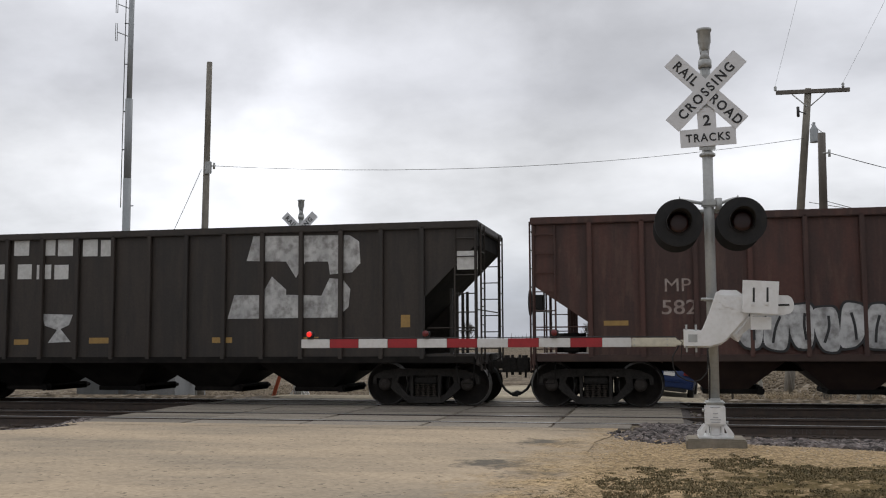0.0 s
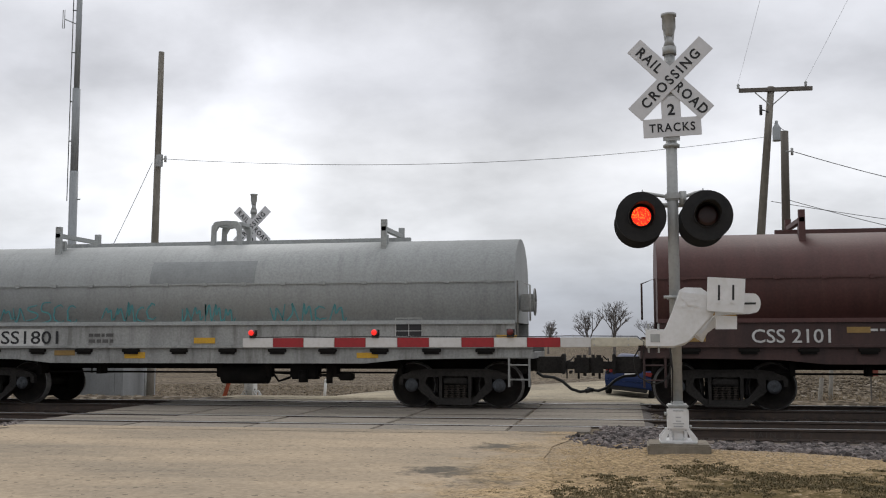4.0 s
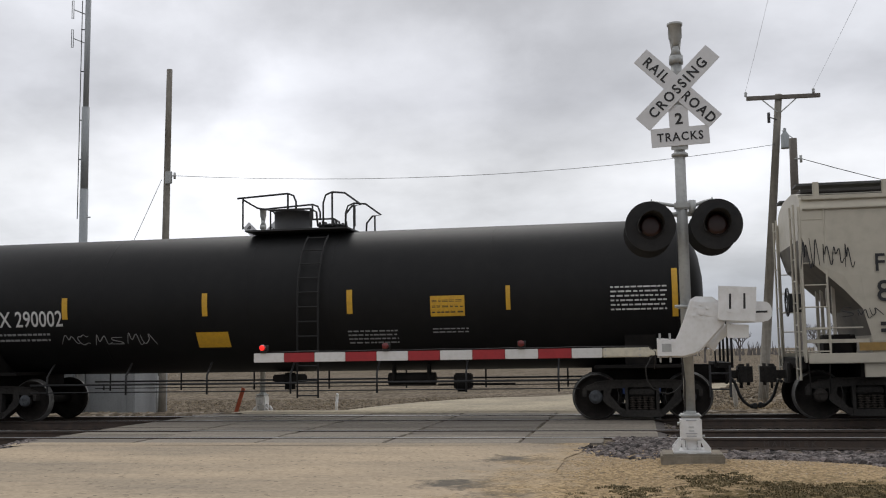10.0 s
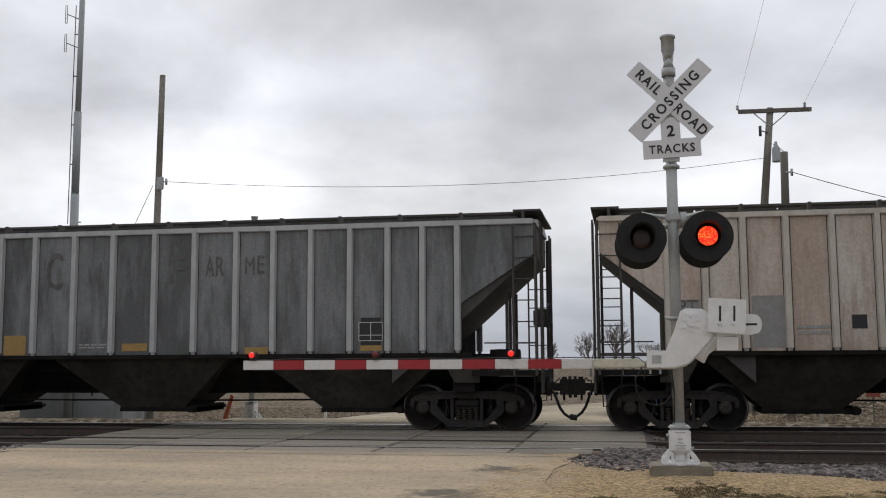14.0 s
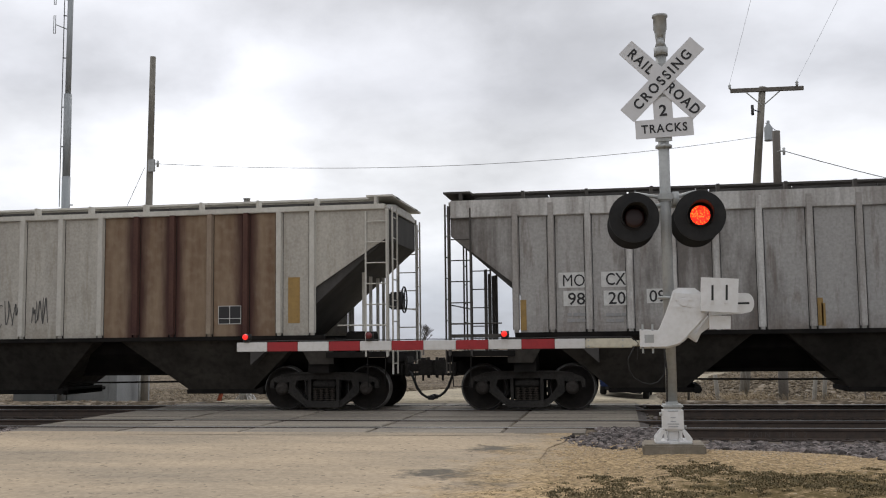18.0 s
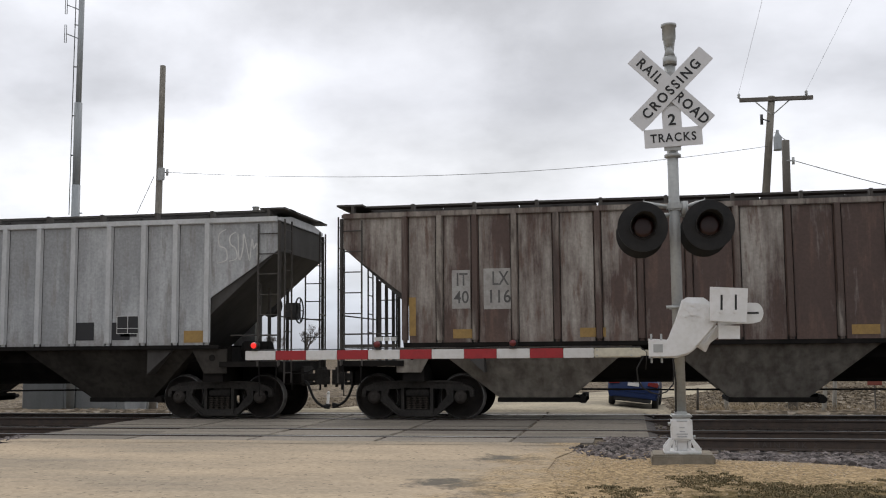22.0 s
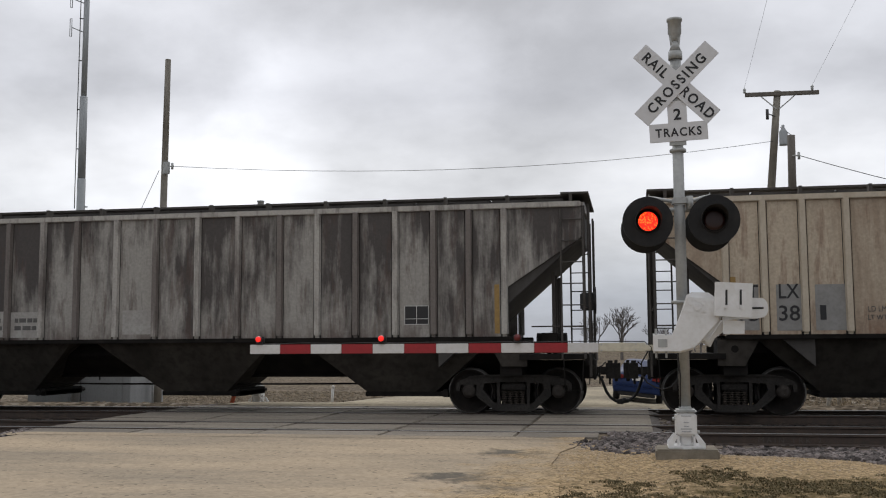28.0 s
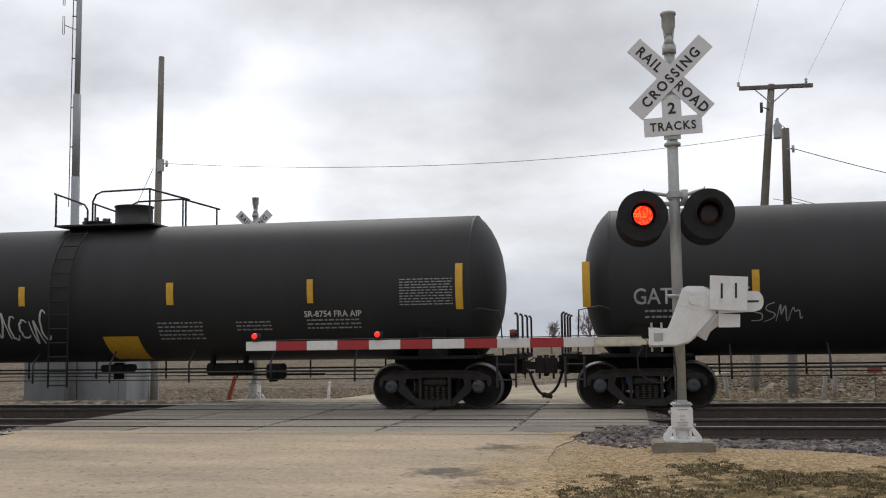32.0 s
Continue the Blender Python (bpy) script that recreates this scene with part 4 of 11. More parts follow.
    for q0 in (1266.5, 1290):
        bm = nb(); prism(bm, [pt(*q) for q in ((q0, 505), (q0 + 3.4, 505), (q0 + 2.6, 531), (q0 - 1, 531))], -0.4235, -0.419)
        part("slot", bm, M_BLACKPAINT, cw)
    for q0 in (1266, 1289.5):
        c = pt(q0, 534)
        bm = nb(); rod(bm, (c[0], -0.44, c[1]), (c[0], -0.42, c[1]), 0.02, 8)
        part("bolt", bm, M_WHITE, cw)
    bm = nb()
    tail = [pt(1300, 518), pt(1326, 519)] + [pt(1326 + 12 * math.sin(radians(a)), 536 - 17 * math.cos(radians(a))) for a in range(15, 170, 20)] + [pt(1320, 554), pt(1262, 556), pt(1262, 546), pt(1300, 546)]
    prism(bm, tail, -0.30, -0.24)
    prism(bm, [pt(*q) for q in ((1262, 556), (1298, 558), (1297, 580), (1262, 580))], -0.33, -0.27)
    part("tail_plate", bm, M_WHITE, s)
    bm = nb(); prism(bm, [pt(*q) for q in ((1310, 534.5), (1330, 534.5), (1330, 538), (1310, 538))], -0.303, -0.299)
    part("slot", bm, M_BLACKPAINT, s)
    bm = nb()
    plate(bm, *[pt(1152, 0)[0], pt(1168, 0)[0]], pt(0, 602)[1], pt(0, 588)[1], -0.342)
    part("faded_label", bm, M_GALV, s)
    for q0 in (1149, 1166):
        c = pt(q0, 570)
        bm = nb(); rod(bm, (c[0], -0.28, c[1]), (c[0], -0.28, c[1] - 0.34), 0.013, 6)
        part("clamp_bolt", bm, M_GALV, s)
    bm = nb(); c = pt(1186, 523); rod(bm, (c[0] - 0.06, -0.12, c[1]), (c[0] + 0.16, -0.12, c[1]), 0.018, 8); box(bm, -0.09, 0.09, -0.1, 0.1, c[1] - 0.02, c[1] + 0.02)
    part("mast_clamp", bm, M_GALV, s)
    bm = nb(); pipe(bm, [(0.09, -0.1, 1.75), (-0.02, -0.12, 1.5), (-0.07, -0.1, 1.25), (-0.05, -0.09, 1.0), (-0.06, -0.08, 0.6)], 0.011, 6)
    part("cable", bm, M_BLACKPAINT, s)
    bm = nb(); pipe(bm, [(-0.42, -0.26, 1.30), (-0.50, -0.24, 1.16), (-0.49, -0.2, 1.02), (-0.44, -0.17, 0.93), (-0.34, -0.15, 0.87), (-0.25, -0.15, 0.85), (-0.16, -0.14, 0.88), (-0.08, -0.12, 0.97), (-0.07, -0.09, 1.12), (-0.075, -0.07, 1.5)], 0.009, 6)
    part("cable_loop", bm, M_TYRE, s, "slack black cable from the arm to the mast")
    # arm, 16-inch bands
    tip, end = -5.36, -0.38
    bands = [tip + 0.400 * i for i in range(11)]
    arm = thing("gate_arm", "lowered red and white striped crossing gate arm with lamps", "gate arm", pose(x, y, z0))
    zc = 1.345
    for i, (a, b) in enumerate(zip(bands, bands[1:])):
        bm = nb(); box(bm, a + 0.001, b - 0.001, -0.292, -0.268, zc - 0.058, zc + 0.058, 0.005)
        part("band", bm, M_REDSHEET if i % 2 else M_ARMWHITE, arm)
    bm = nb(); box(bm, bands[-1] + 0.001, bands[-1] + 0.36, -0.292, -0.268, zc - 0.058, zc + 0.058, 0.004)
    part("band", bm, M_ARMWHITE, arm)
    bm = nb(); box(bm, bands[-1] + 0.362, bands[-1] + 0.92, -0.292, -0.268, zc - 0.056, zc + 0.056, 0.012)
    box(bm, bands[-1] + 0.9, bands[-1] + 1.05, -0.3, -0.26, zc - 0.04, zc + 0.03, 0.01)
    part("arm_root", bm, M_ARMCREAM, arm, "bare cream fibreglass root of the arm")
    for q in (0.40, 0.80):
        for dz in (-0.035, 0.035):
            bm = nb(); rod(bm, (bands[-1] + q, -0.297, zc + dz), (bands[-1] + q, -0.29, zc + dz), 0.012, 6)
            part("bolt", bm, M_GALV, arm)
    bm = nb(); pipe(bm, [(tip + 0.1, -0.28, zc + 0.07)] + [(tip + 0.3 + 0.42 * i, -0.28, zc + 0.068 + 0.008 * (i % 2)) for i in range(10)] + [(bands[-1] + 0.9, -0.28, zc + 0.07), (bands[-1] + 0.98, -0.3, zc), (bands[-1] + 0.96, -0.3, zc - 0.2)], 0.006, 5)
    part("cable", bm, M_BLACKPAINT, arm)
    for lx, kind in ((tip + 0.13, "on"), (tip + 1.72, "L"), (tip + 3.40, "R")):
        bm = nb(); rod(bm, (0, 0, -0.055), (0, 0, -0.03), 0.045, 12); rod(bm, (0, 0.02, -0.03), (0, 0.02, 0.045), 0.05, 12)
        hs = part("arm_lamp", bm, M_MATTBLACK, arm, "small red lamp on the arm", at=pose(lx, -0.28, zc + 0.115))
        bm = nb()
        prof = [(0.0, -0.05), (0.024, -0.046), (0.036, -0.03), (0.04, -0.01), (0.04, 0.012), (0.0, 0.014)]
        lathe(bm, prof, 16)
        me = mesh("lamp_lens", bm, (M_LENSRED, M_LEDSMALL))
        for p in me.polygons:
            p.material_index = 1 if p.center.y < -0.02 else 0
        ln = part("lamp_lens", me, None, hs, at=pose(0, -0.035, 0.01))
        if kind != "on":
            ARM_LAMPS.append((ln, kind))
    return s


crossing_signal(0.585, -9.0, 0.0, "railroad crossing signal with crossbuck, red flashers and gate drive", True)
crossing_signal(-9.45, 3.35, -0.22, "railroad crossing signal on the other side of the tracks", False)


# ---- poles and wires ----
def wire(bm, a, b, sag, r=0.012, n=14):
    a, b = Vector(a), Vector(b)
    pipe(bm, [a.lerp(b, i / n) - Vector((0, 0, sag * 4 * (i / n) * (1 - i / n))) for i in range(n + 1)], r, 5)


def tapered(bm, a, b, r0, r1, seg=14, n=5):
    a, b = Vector(a), Vector(b)
    for i in range(n):
        rod(bm, a.lerp(b, i / n), a.lerp(b, (i + 1) / n), r0 + (r1 - r0) * i / n, seg, r0 + (r1 - r0) * (i + 1) / n)


tw = thing("antenna_mast", "tall grey steel antenna mast with folded dipoles", "antenna mast", pose(-16.1, 6.0, -0.6))
bm = nb(); rod(bm, (0, 0, 0), (0, 0, 7.0), 0.125, 14); rod(bm, (0, 0, 7.0), (0, 0, 9.5), 0.115, 14); rod(bm, (0, 0, 9.5), (0.02, 0, 13.0), 0.085, 14)
part("tower_pole", bm, M_TOWER, tw)
bm = nb(); pipe(bm, [(-0.16, -0.08, 6.4 - 0.3), (-0.15, -0.08, 9), (-0.13, -0.08, 12.8)], 0.014, 5)
for zz in (7.9, 9.1, 10.6, 11.9):
    rod(bm, (-0.16, -0.08, zz), (0.0, 0, zz), 0.018, 5)
part("feed_cable", bm, M_WIRE, tw)
for zz in (11.55, 12.45):
    bm = nb(); rod(bm, (-0.08, 0, zz - 0.05), (-0.46, 0, zz + 0.12), 0.016, 6)
    dz = zz + 0.12
    pipe(bm, [(-0.46, 0, dz - 0.28), (-0.52, 0, dz - 0.28), (-0.52, 0, dz + 0.28), (-0.46, 0, dz + 0.28), (-0.46, 0, dz - 0.28)], 0.012, 5)
    part("dipole", bm, M_TOWER, tw)
bm = nb(); rod(bm, (0, 0, 6.15), (0.22, 0, 6.15), 0.02, 6)
part("step_bracket", bm, M_TOWER, tw)

wp = thing("wooden_pole", "weathered wooden utility pole with a service wire bracket", "utility pole", pose(-14.35, 8.1, -0.8))
bm = nb(); tapered(bm, (-0.22, 0, 0), (-0.07, 0, 11.33), 0.135, 0.09)
part("pole_shaft", bm, M_WOODPOLE, wp)
bm = nb(); rod(bm, (-0.12, -0.12, 7.85), (0.25, -0.12, 7.85), 0.02, 6); box(bm, -0.12, 0.12, -0.16, -0.1, 7.6, 8.0, 0.02); rod(bm, (0.2, -0.12, 7.75), (0.2, -0.12, 7.95), 0.04, 8)
part("wire_bracket", bm, M_GALV, wp)
bm = nb(); rod(bm, (-0.3, -0.1, 0.0), (-0.3, -0.1, 1.6), 0.05, 8)
part("conduit", bm, M_GALV, wp)

up = thing("utility_pole", "leaning wooden utility pole with crossarm and transformer", "utility pole", pose(4.05, 14.2, -1.1))
bm = nb(); tapered(bm, (-0.05, 0, 0), (1.0, 0, 11.1), 0.17, 0.115)
part("pole_shaft", bm, M_WOODPOLE, up)
bm = nb(); box(bm, -0.20, 2.22, -0.16, -0.06, 10.92, 11.06, 0.01)
part("crossarm", bm, M_DARKPOLE, up, at=pose(0, 0, 0, 0, 0.6, 0))
bm = nb(); rod(bm, (0.45, -0.12, 10.9), (0.93, -0.12, 10.45), 0.022, 5); rod(bm, (1.55, -0.12, 10.9), (1.02, -0.12, 10.45), 0.022, 5)
part("crossarm_brace", bm, M_GALV, up)
for ix in (-0.1, 2.12):
    bm = nb(); lathe(bm, [(0.03, 11.05), (0.055, 11.09), (0.035, 11.13), (0.06, 11.17), (0.03, 11.22), (0.0, 11.24)], 10, "z", (ix, -0.11, 0))
    part("insulator", bm, M_GALV, up)
bm = nb(); lathe(bm, [(0.0, 0), (0.15, 0.01), (0.14, 0.05), (0.14, 0.46), (0.10, 0.52), (0.05, 0.6), (0.05, 0.7), (0, 0.72)], 14, "z", (1.1, -0.28, 9.15))
part("transformer", bm, M_TOWER, up, "grey cylindrical transformer")
bm = nb(); rod(bm, (0.62, -0.15, 10.1), (0.62, -0.15, 10.45), 0.05, 8); rod(bm, (0.62, -0.15, 10.3), (0.9, -0.1, 10.2), 0.02, 5)
part("cutout_fuse", bm, M_WIRE, up)
bm = nb(); pipe(bm, [(1.02, -0.2, 9.8), (1.35, -0.3, 9.5), (1.3, -0.3, 8.8), (1.25, -0.3, 8.3), (1.45, -0.3, 7.9)], 0.012, 5)
part("drop_lead", bm, M_WIRE, up)

p2 = thing("stub_pole", "short dark wooden pole carrying service wires", "utility pole", pose(4.85, 10.7, -1.0))
bm = nb(); tapered(bm, (-0.05, 0, 0), (0.06, 0, 8.75), 0.15, 0.115)
part("pole_shaft", bm, M_DARKPOLE, p2)
bm = nb(); rod(bm, (0.05, -0.1, 8.1), (0.27, -0.1, 8.1), 0.025, 6); rod(bm, (0.25, -0.1, 7.98), (0.25, -0.1, 8.2), 0.04, 8)
part("wire_bracket", bm, M_GALV, p2)

ln = thing("overhead_wires", "thin dark overhead service wires between the poles", "wires", kind="structure")
for a, b, sg, r in (((-14.15, 7.98, 7.05), (4.85, 14.1, 8.25), 0.5, 0.008), ((-14.6, 8.0, 6.95), (-15.6, 5.0, 1.5), 0.1, 0.009),
                    ((5.1, 10.6, 7.1), (20.0, 14.0, 4.6), 0.5, 0.012), ((4.95, 10.6, 5.6), (18.0, 13.0, 3.3), 0.4, 0.01), ((4.9, 13.9, 6.0), (24.0, 16.0, 4.0), 0.4, 0.01),
                    ((3.95, 14.1, 10.15), (2.8, -12.0, 10.2), 0.1, 0.0035), ((6.17, 14.1, 10.12), (4.95, -12.0, 10.2), 0.1, 0.0035)):
    bm = nb(); wire(bm, a, b, sg, r)
    part("wire", bm, M_WIRE, ln)

# ---- lineside ----
bg = thing("signal_bungalow", "pale grey steel signal equipment bungalow with gabled roof", "equipment hut", pose(-15.9, 7.0, -0.6))
bm = nb(); box(bm, -0.62, 1.0, 0, 2.2, 0, 2.45, 0.02)
part("hut_wall", bm, M_BUNGALOW, bg)
bm = nb(); prism(bm, [(-0.72, 2.45), (1.1, 2.45), (1.1, 2.5), (0.19, 2.85), (-0.72, 2.5)], -0.1, 2.3)
part("hut_roof", bm, M_GALV, bg)
bm = nb(); box(bm, -0.05, 0.75, -0.03, 0.0, 0.15, 2.2, 0.01)
hd_ = part("hut_door", bm, M_BUNGALOW, bg)
bm = nb(); box(bm, 0.0, 0.05, -0.06, -0.03, 1.0, 1.16, 0.01)
part("door_handle", bm, M_BLACKPAINT, hd_)
cb = thing("relay_cabinet", "darker grey steel relay cabinet beside the hut", "equipment cabinet", pose(-17.9, 6.4, -0.6))
bm = nb(); box(bm, 0, 1.35, 0, 0.9, 0.1, 1.9, 0.02)
part("cabinet_body", bm, M_BUNGDARK, cb)
bm = nb(); box(bm, -0.04, 1.39, -0.05, 0.95, 1.9, 1.96, 0.01)
part("cabinet_lid", bm, M_BUNGDARK, cb)
bm = nb(); box(bm, 0.02, 1.33, 0.02, 0.88, 0, 0.1)
part("plinth", bm, M_CONC, cb)

og = thing("orange_marker", "leaning faded orange plastic marker post", "marker post", pose(-10.75, 4.6, -0.35, 0, 18, 0))
bm = nb(); box(bm, -0.05, 0.05, -0.01, 0.01, 0, 0.9, 0.004); box(bm, -0.05, -0.042, -0.02, 0.02, 0, 0.9); box(bm, 0.042, 0.05, -0.02, 0.02, 0, 0.9)
part("marker_blade", bm, M_ORANGE, og)
st = thing("white_stake", "short white marker stake in the gravel", "stake", pose(-8.1, 5.3, -0.3, 0, 4, 0))
bm = nb(); rod(bm, (0, 0, 0), (0, 0, 0.55), 0.04, 8); rod(bm, (0, 0, 0.55), (0, 0, 0.62), 0.055, 8, 0.02)
part("stake_pole", bm, M_WHITE, st)
ds = thing("dark_stake", "thin dark wooden stake beside the track", "stake", pose(1.62, 4.6, -0.40, 0, 2, 0))
bm = nb(); tapered(bm, (0, 0, 0), (0, 0, 0.82), 0.032, 0.028, 8, 2)
part("stake_pole", bm, M_DARKPOLE, ds)
rs = thing("small_red_sign", "small weathered red sign on a thin post", "sign", pose(6.9, 9.6, -0.75))
bm = nb(); box(bm, -0.02, 0.02, -0.02, 0.02, 0, 1.25)
part("sign_post", bm, M_DARKPOLE, rs)
bm = nb(); box(bm, -0.2, 0.2, -0.035, -0.022, 1.05, 1.25, 0.005)
part("sign_panel", bm, mat("faded_red_paint", (0.25, 0.07, 0.05), 0.8), rs)
rng = random.Random(21)
for i, (fx, fy, fh) in enumerate(((3.9, 11.6, 1.5), (6.2, 12.0, 1.2), (9.0, 12.8, 1.3), (11.5, 13.5, 1.2), (2.8, 9.2, 1.0), (5.5, 9.9, 0.9))):
    fp = thing("fence_post", "grey weathered wooden fence post at the field edge", "fence post", pose(fx, fy, -0.9, 0, rng.uniform(-9, 9), 0), group="field fence posts")
    bm = nb(); tapered(bm, (0, 0, 0), (0, 0, fh + 0.25), 0.075, 0.06, 8, 2)
    part("post_shaft", bm, M_WOODPOLE, fp)
bm = nb()
for i in range(34):
    cx, cy = rng.uniform(2.0, 16.0), rng.gauss(8.6, 0.5)
    w = rng.uniform(0.15, 0.8)
    zz = ground_z(cx, cy)
    ring = [bm.verts.new((cx + w * (0.7 + 0.4 * rng.random()) * math.cos(a), cy + 0.28 * math.sin(a), zz - 0.01)) for a in [k * math.pi / 5 for k in range(10)]]
    topv = bm.verts.new((cx, cy, zz + rng.uniform(0.05, 0.1)))
    for a, b in zip(ring, ring[1:] + ring[:1]):
        bm.faces.new((a, b, topv)).smooth = True
tagged(part("snow_patches", bm, M_SNOW), "thin patches of old snow in the ditch", "snow", kind="stuff")


def place_weed(r):
    return r.choice((r.gauss(3.2, 0.7), r.uniform(2.0, 13.0))), r.uniform(7.0, 11.5)


def place_stubble(r):
    while True:
        x, y = r.uniform(-24, 16), 4.5 + 22.0 * r.random() ** 1.5
        if not far_left(y) - 0.3 < x < far_right(y) + 0.3:
            return x, y


tufts("dry_weeds", 650, place_weed, random.Random(8), 0.65, M_WEED, "tall dry weeds along the ditch")
tufts("field_stubble", 5000, place_stubble, random.Random(9), 0.10, M_WEED, "pale broken stubble on the field")
stones("field_clods", 17000, place_stubble, random.Random(10), (0.035, 0.10), M_CLOD, "clods and stones on the bare field", "field")


def bare_tree(x, y, h, seed):
    r = random.Random(seed)
    t = thing("bare_tree", "leafless winter tree far off behind the field", "tree", pose(x, y, ground_z(x, y)), group="far trees")
    bt, bc = nb(), nb()

    def grow(bm, p, d, ln, rad, depth):
        e = p + d * ln
        rod(bm, p, e, rad, 5, rad * 0.65, cap=False)
        if depth == 0:
            return
        for i in range(3 if depth > 1 else 4):
            nd = (d + Vector((r.uniform(-0.8, 0.8), r.uniform(-0.8, 0.8), r.uniform(-0.1, 0.6)))).normalized()
            grow(bc, e - d * ln * r.uniform(0, 0.35), nd, ln * r.uniform(0.6, 0.8), rad * 0.6, depth - 1)
    grow(bt, Vector((0, 0, 0)), Vector((0, 0, 1)), h * 0.3, h * 0.03, 0)
    for i in range(5):
        d = Vector((r.uniform(-0.6, 0.6), r.uniform(-0.6, 0.6), 1)).normalized()
        grow(bc, Vector((0, 0, h * r.uniform(0.2, 0.3))), d, h * r.uniform(0.18, 0.28), h * 0.016, 4)
    part("trunk", bt, M_BARK, t)
    part("crown", bc, M_BARK, t)


for i, (tx, ty, th) in enumerate(((-6, 150, 8), (-2, 156, 10), (4, 150, 7), (12, 170, 8), (-14, 165, 7), (-62, 170, 9), (-72, 180, 8), (-95, 190, 9), (30, 160, 8), (44, 175, 9), (20, 190, 8), (-40, 185, 7))):
    bare_tree(tx, ty, th, 100 + i)


def house(x, y, w, h):
    t = thing("farmhouse", "small pale house with grey roof far across the field", "house", pose(x, y, ground_z(x, y)), group="far houses")
    bm = nb(); box(bm, -w / 2, w / 2, 0, 8, 0, h); part("house_wall", bm, M_HOUSE, t)
    bm = nb(); prism(bm, [(-w / 2 - 0.4, h), (w / 2 + 0.4, h), (w / 2 - 1, h + 1.8), (-w / 2 + 1, h + 1.8)], -0.4, 8.4); part("house_roof", bm, M_ROOF, t)
    for k in range(3):
        bm = nb(); box(bm, -w / 2 + w * (k + 0.6) / 3.4, -w / 2 + w * (k + 0.6) / 3.4 + 1.0, -0.05, 0.0, 1.0, 2.2); part("house_window", bm, M_CARGLASS, t)


house(50, 236, 14, 3.2)
bm = nb()
rng = random.Random(31)
for i in range(160):
    cx, cy = rng.uniform(-330, 330), rng.uniform(330, 380)
    w, h = rng.uniform(3, 9), rng.uniform(2.0, 4.5)
    for k in range(7):
        a, b = cx + rng.uniform(-w, w), rng.uniform(0.3, 1.0) * h
        rod(bm, (a, cy, -1.3), (a + rng.uniform(-1, 1), cy, b), 0.35, 4, 0.05)
tagged(part("far_treeline", bm, M_BARK), "low grey line of bare trees on the horizon", "woods", kind="stuff")

# ---- waiting car ----
M_TAILLAMP = mat("red_tail_lamp", (0.16, 0.01, 0.012), 0.25)
cr = thing("parked_car", "dark blue sedan seen from behind, leaning on the road shoulder", "car", pose(0.03, 16.0, ground_z(-0.7, 16.0) + 0.036 - 0.085, 0, 6.3, -4))
cr_secs = ((0.0, 0.36, 0.84), (-0.06, 0.52, 0.88), (-0.04, 0.70, 0.90), (0.03, 0.86, 0.90), (0.10, 1.00, 0.84), (0.48, 1.08, 0.78), (1.25, 1.46, 0.60), (2.35, 1.50, 0.60), (3.15, 1.08, 0.78), (4.3, 0.90, 0.82), (4.62, 0.66, 0.84), (4.58, 0.34, 0.80))
bm = nb()
prev = None
for yy, zz, wd in cr_secs:
    bow = 0.07 if yy < 0.3 else 0.0
    cur = [bm.verts.new(p) for p in ((-wd, yy + bow, zz - 0.03), (-wd * 0.8, yy + bow * 0.3, zz), (-wd * 0.35, yy, zz + 0.015), (wd * 0.35, yy, zz + 0.015), (wd * 0.8, yy + bow * 0.3, zz), (wd, yy + bow, zz - 0.03))]
    if prev:
        for i in range(5):
            bm.faces.new((prev[i], prev[i + 1], cur[i + 1], cur[i])).smooth = True
    prev = cur
for q in (-1, 1):
    loop_s = [bm.verts.new((q * wd, yy + (0.07 if yy < 0.3 else 0.0), zz - 0.03)) for yy, zz, wd in cr_secs]
    bm.faces.new(loop_s)
part("car_body", bm, M_CARBLUE, cr)
bm = nb(); box(bm, -0.84, 0.84, -0.10, 0.16, 0.34, 0.60, 0.05); box(bm, -0.60, 0.60, -0.115, -0.08, 0.56, 0.62, 0.015)
part("rear_bumper", bm, M_CARBLUE, cr)
bm = nb(); box(bm, -0.66, 0.66, -0.09, 0.12, 0.22, 0.36, 0.03)
part("diffuser", bm, M_MATTBLACK, cr, "black plastic lower bumper")
bm = nb(); box(bm, -0.62, 0.62, -0.005, 0.02, 0.0, 0.62, 0.01)
part("rear_window", bm, M_CARGLASS, cr, at=pose(0, 0.52, 1.09, -63, 0, 0))
bm = nb(); box(bm, -0.20, 0.20, -0.065, -0.045, 0.78, 0.90, 0.006)
part("number_plate", bm, M_SIGN, cr)
bm = nb(); box(bm, -0.26, 0.26, -0.075, -0.02, 0.91, 0.94, 0.008)
part("trunk_trim", bm, M_GALV, cr)
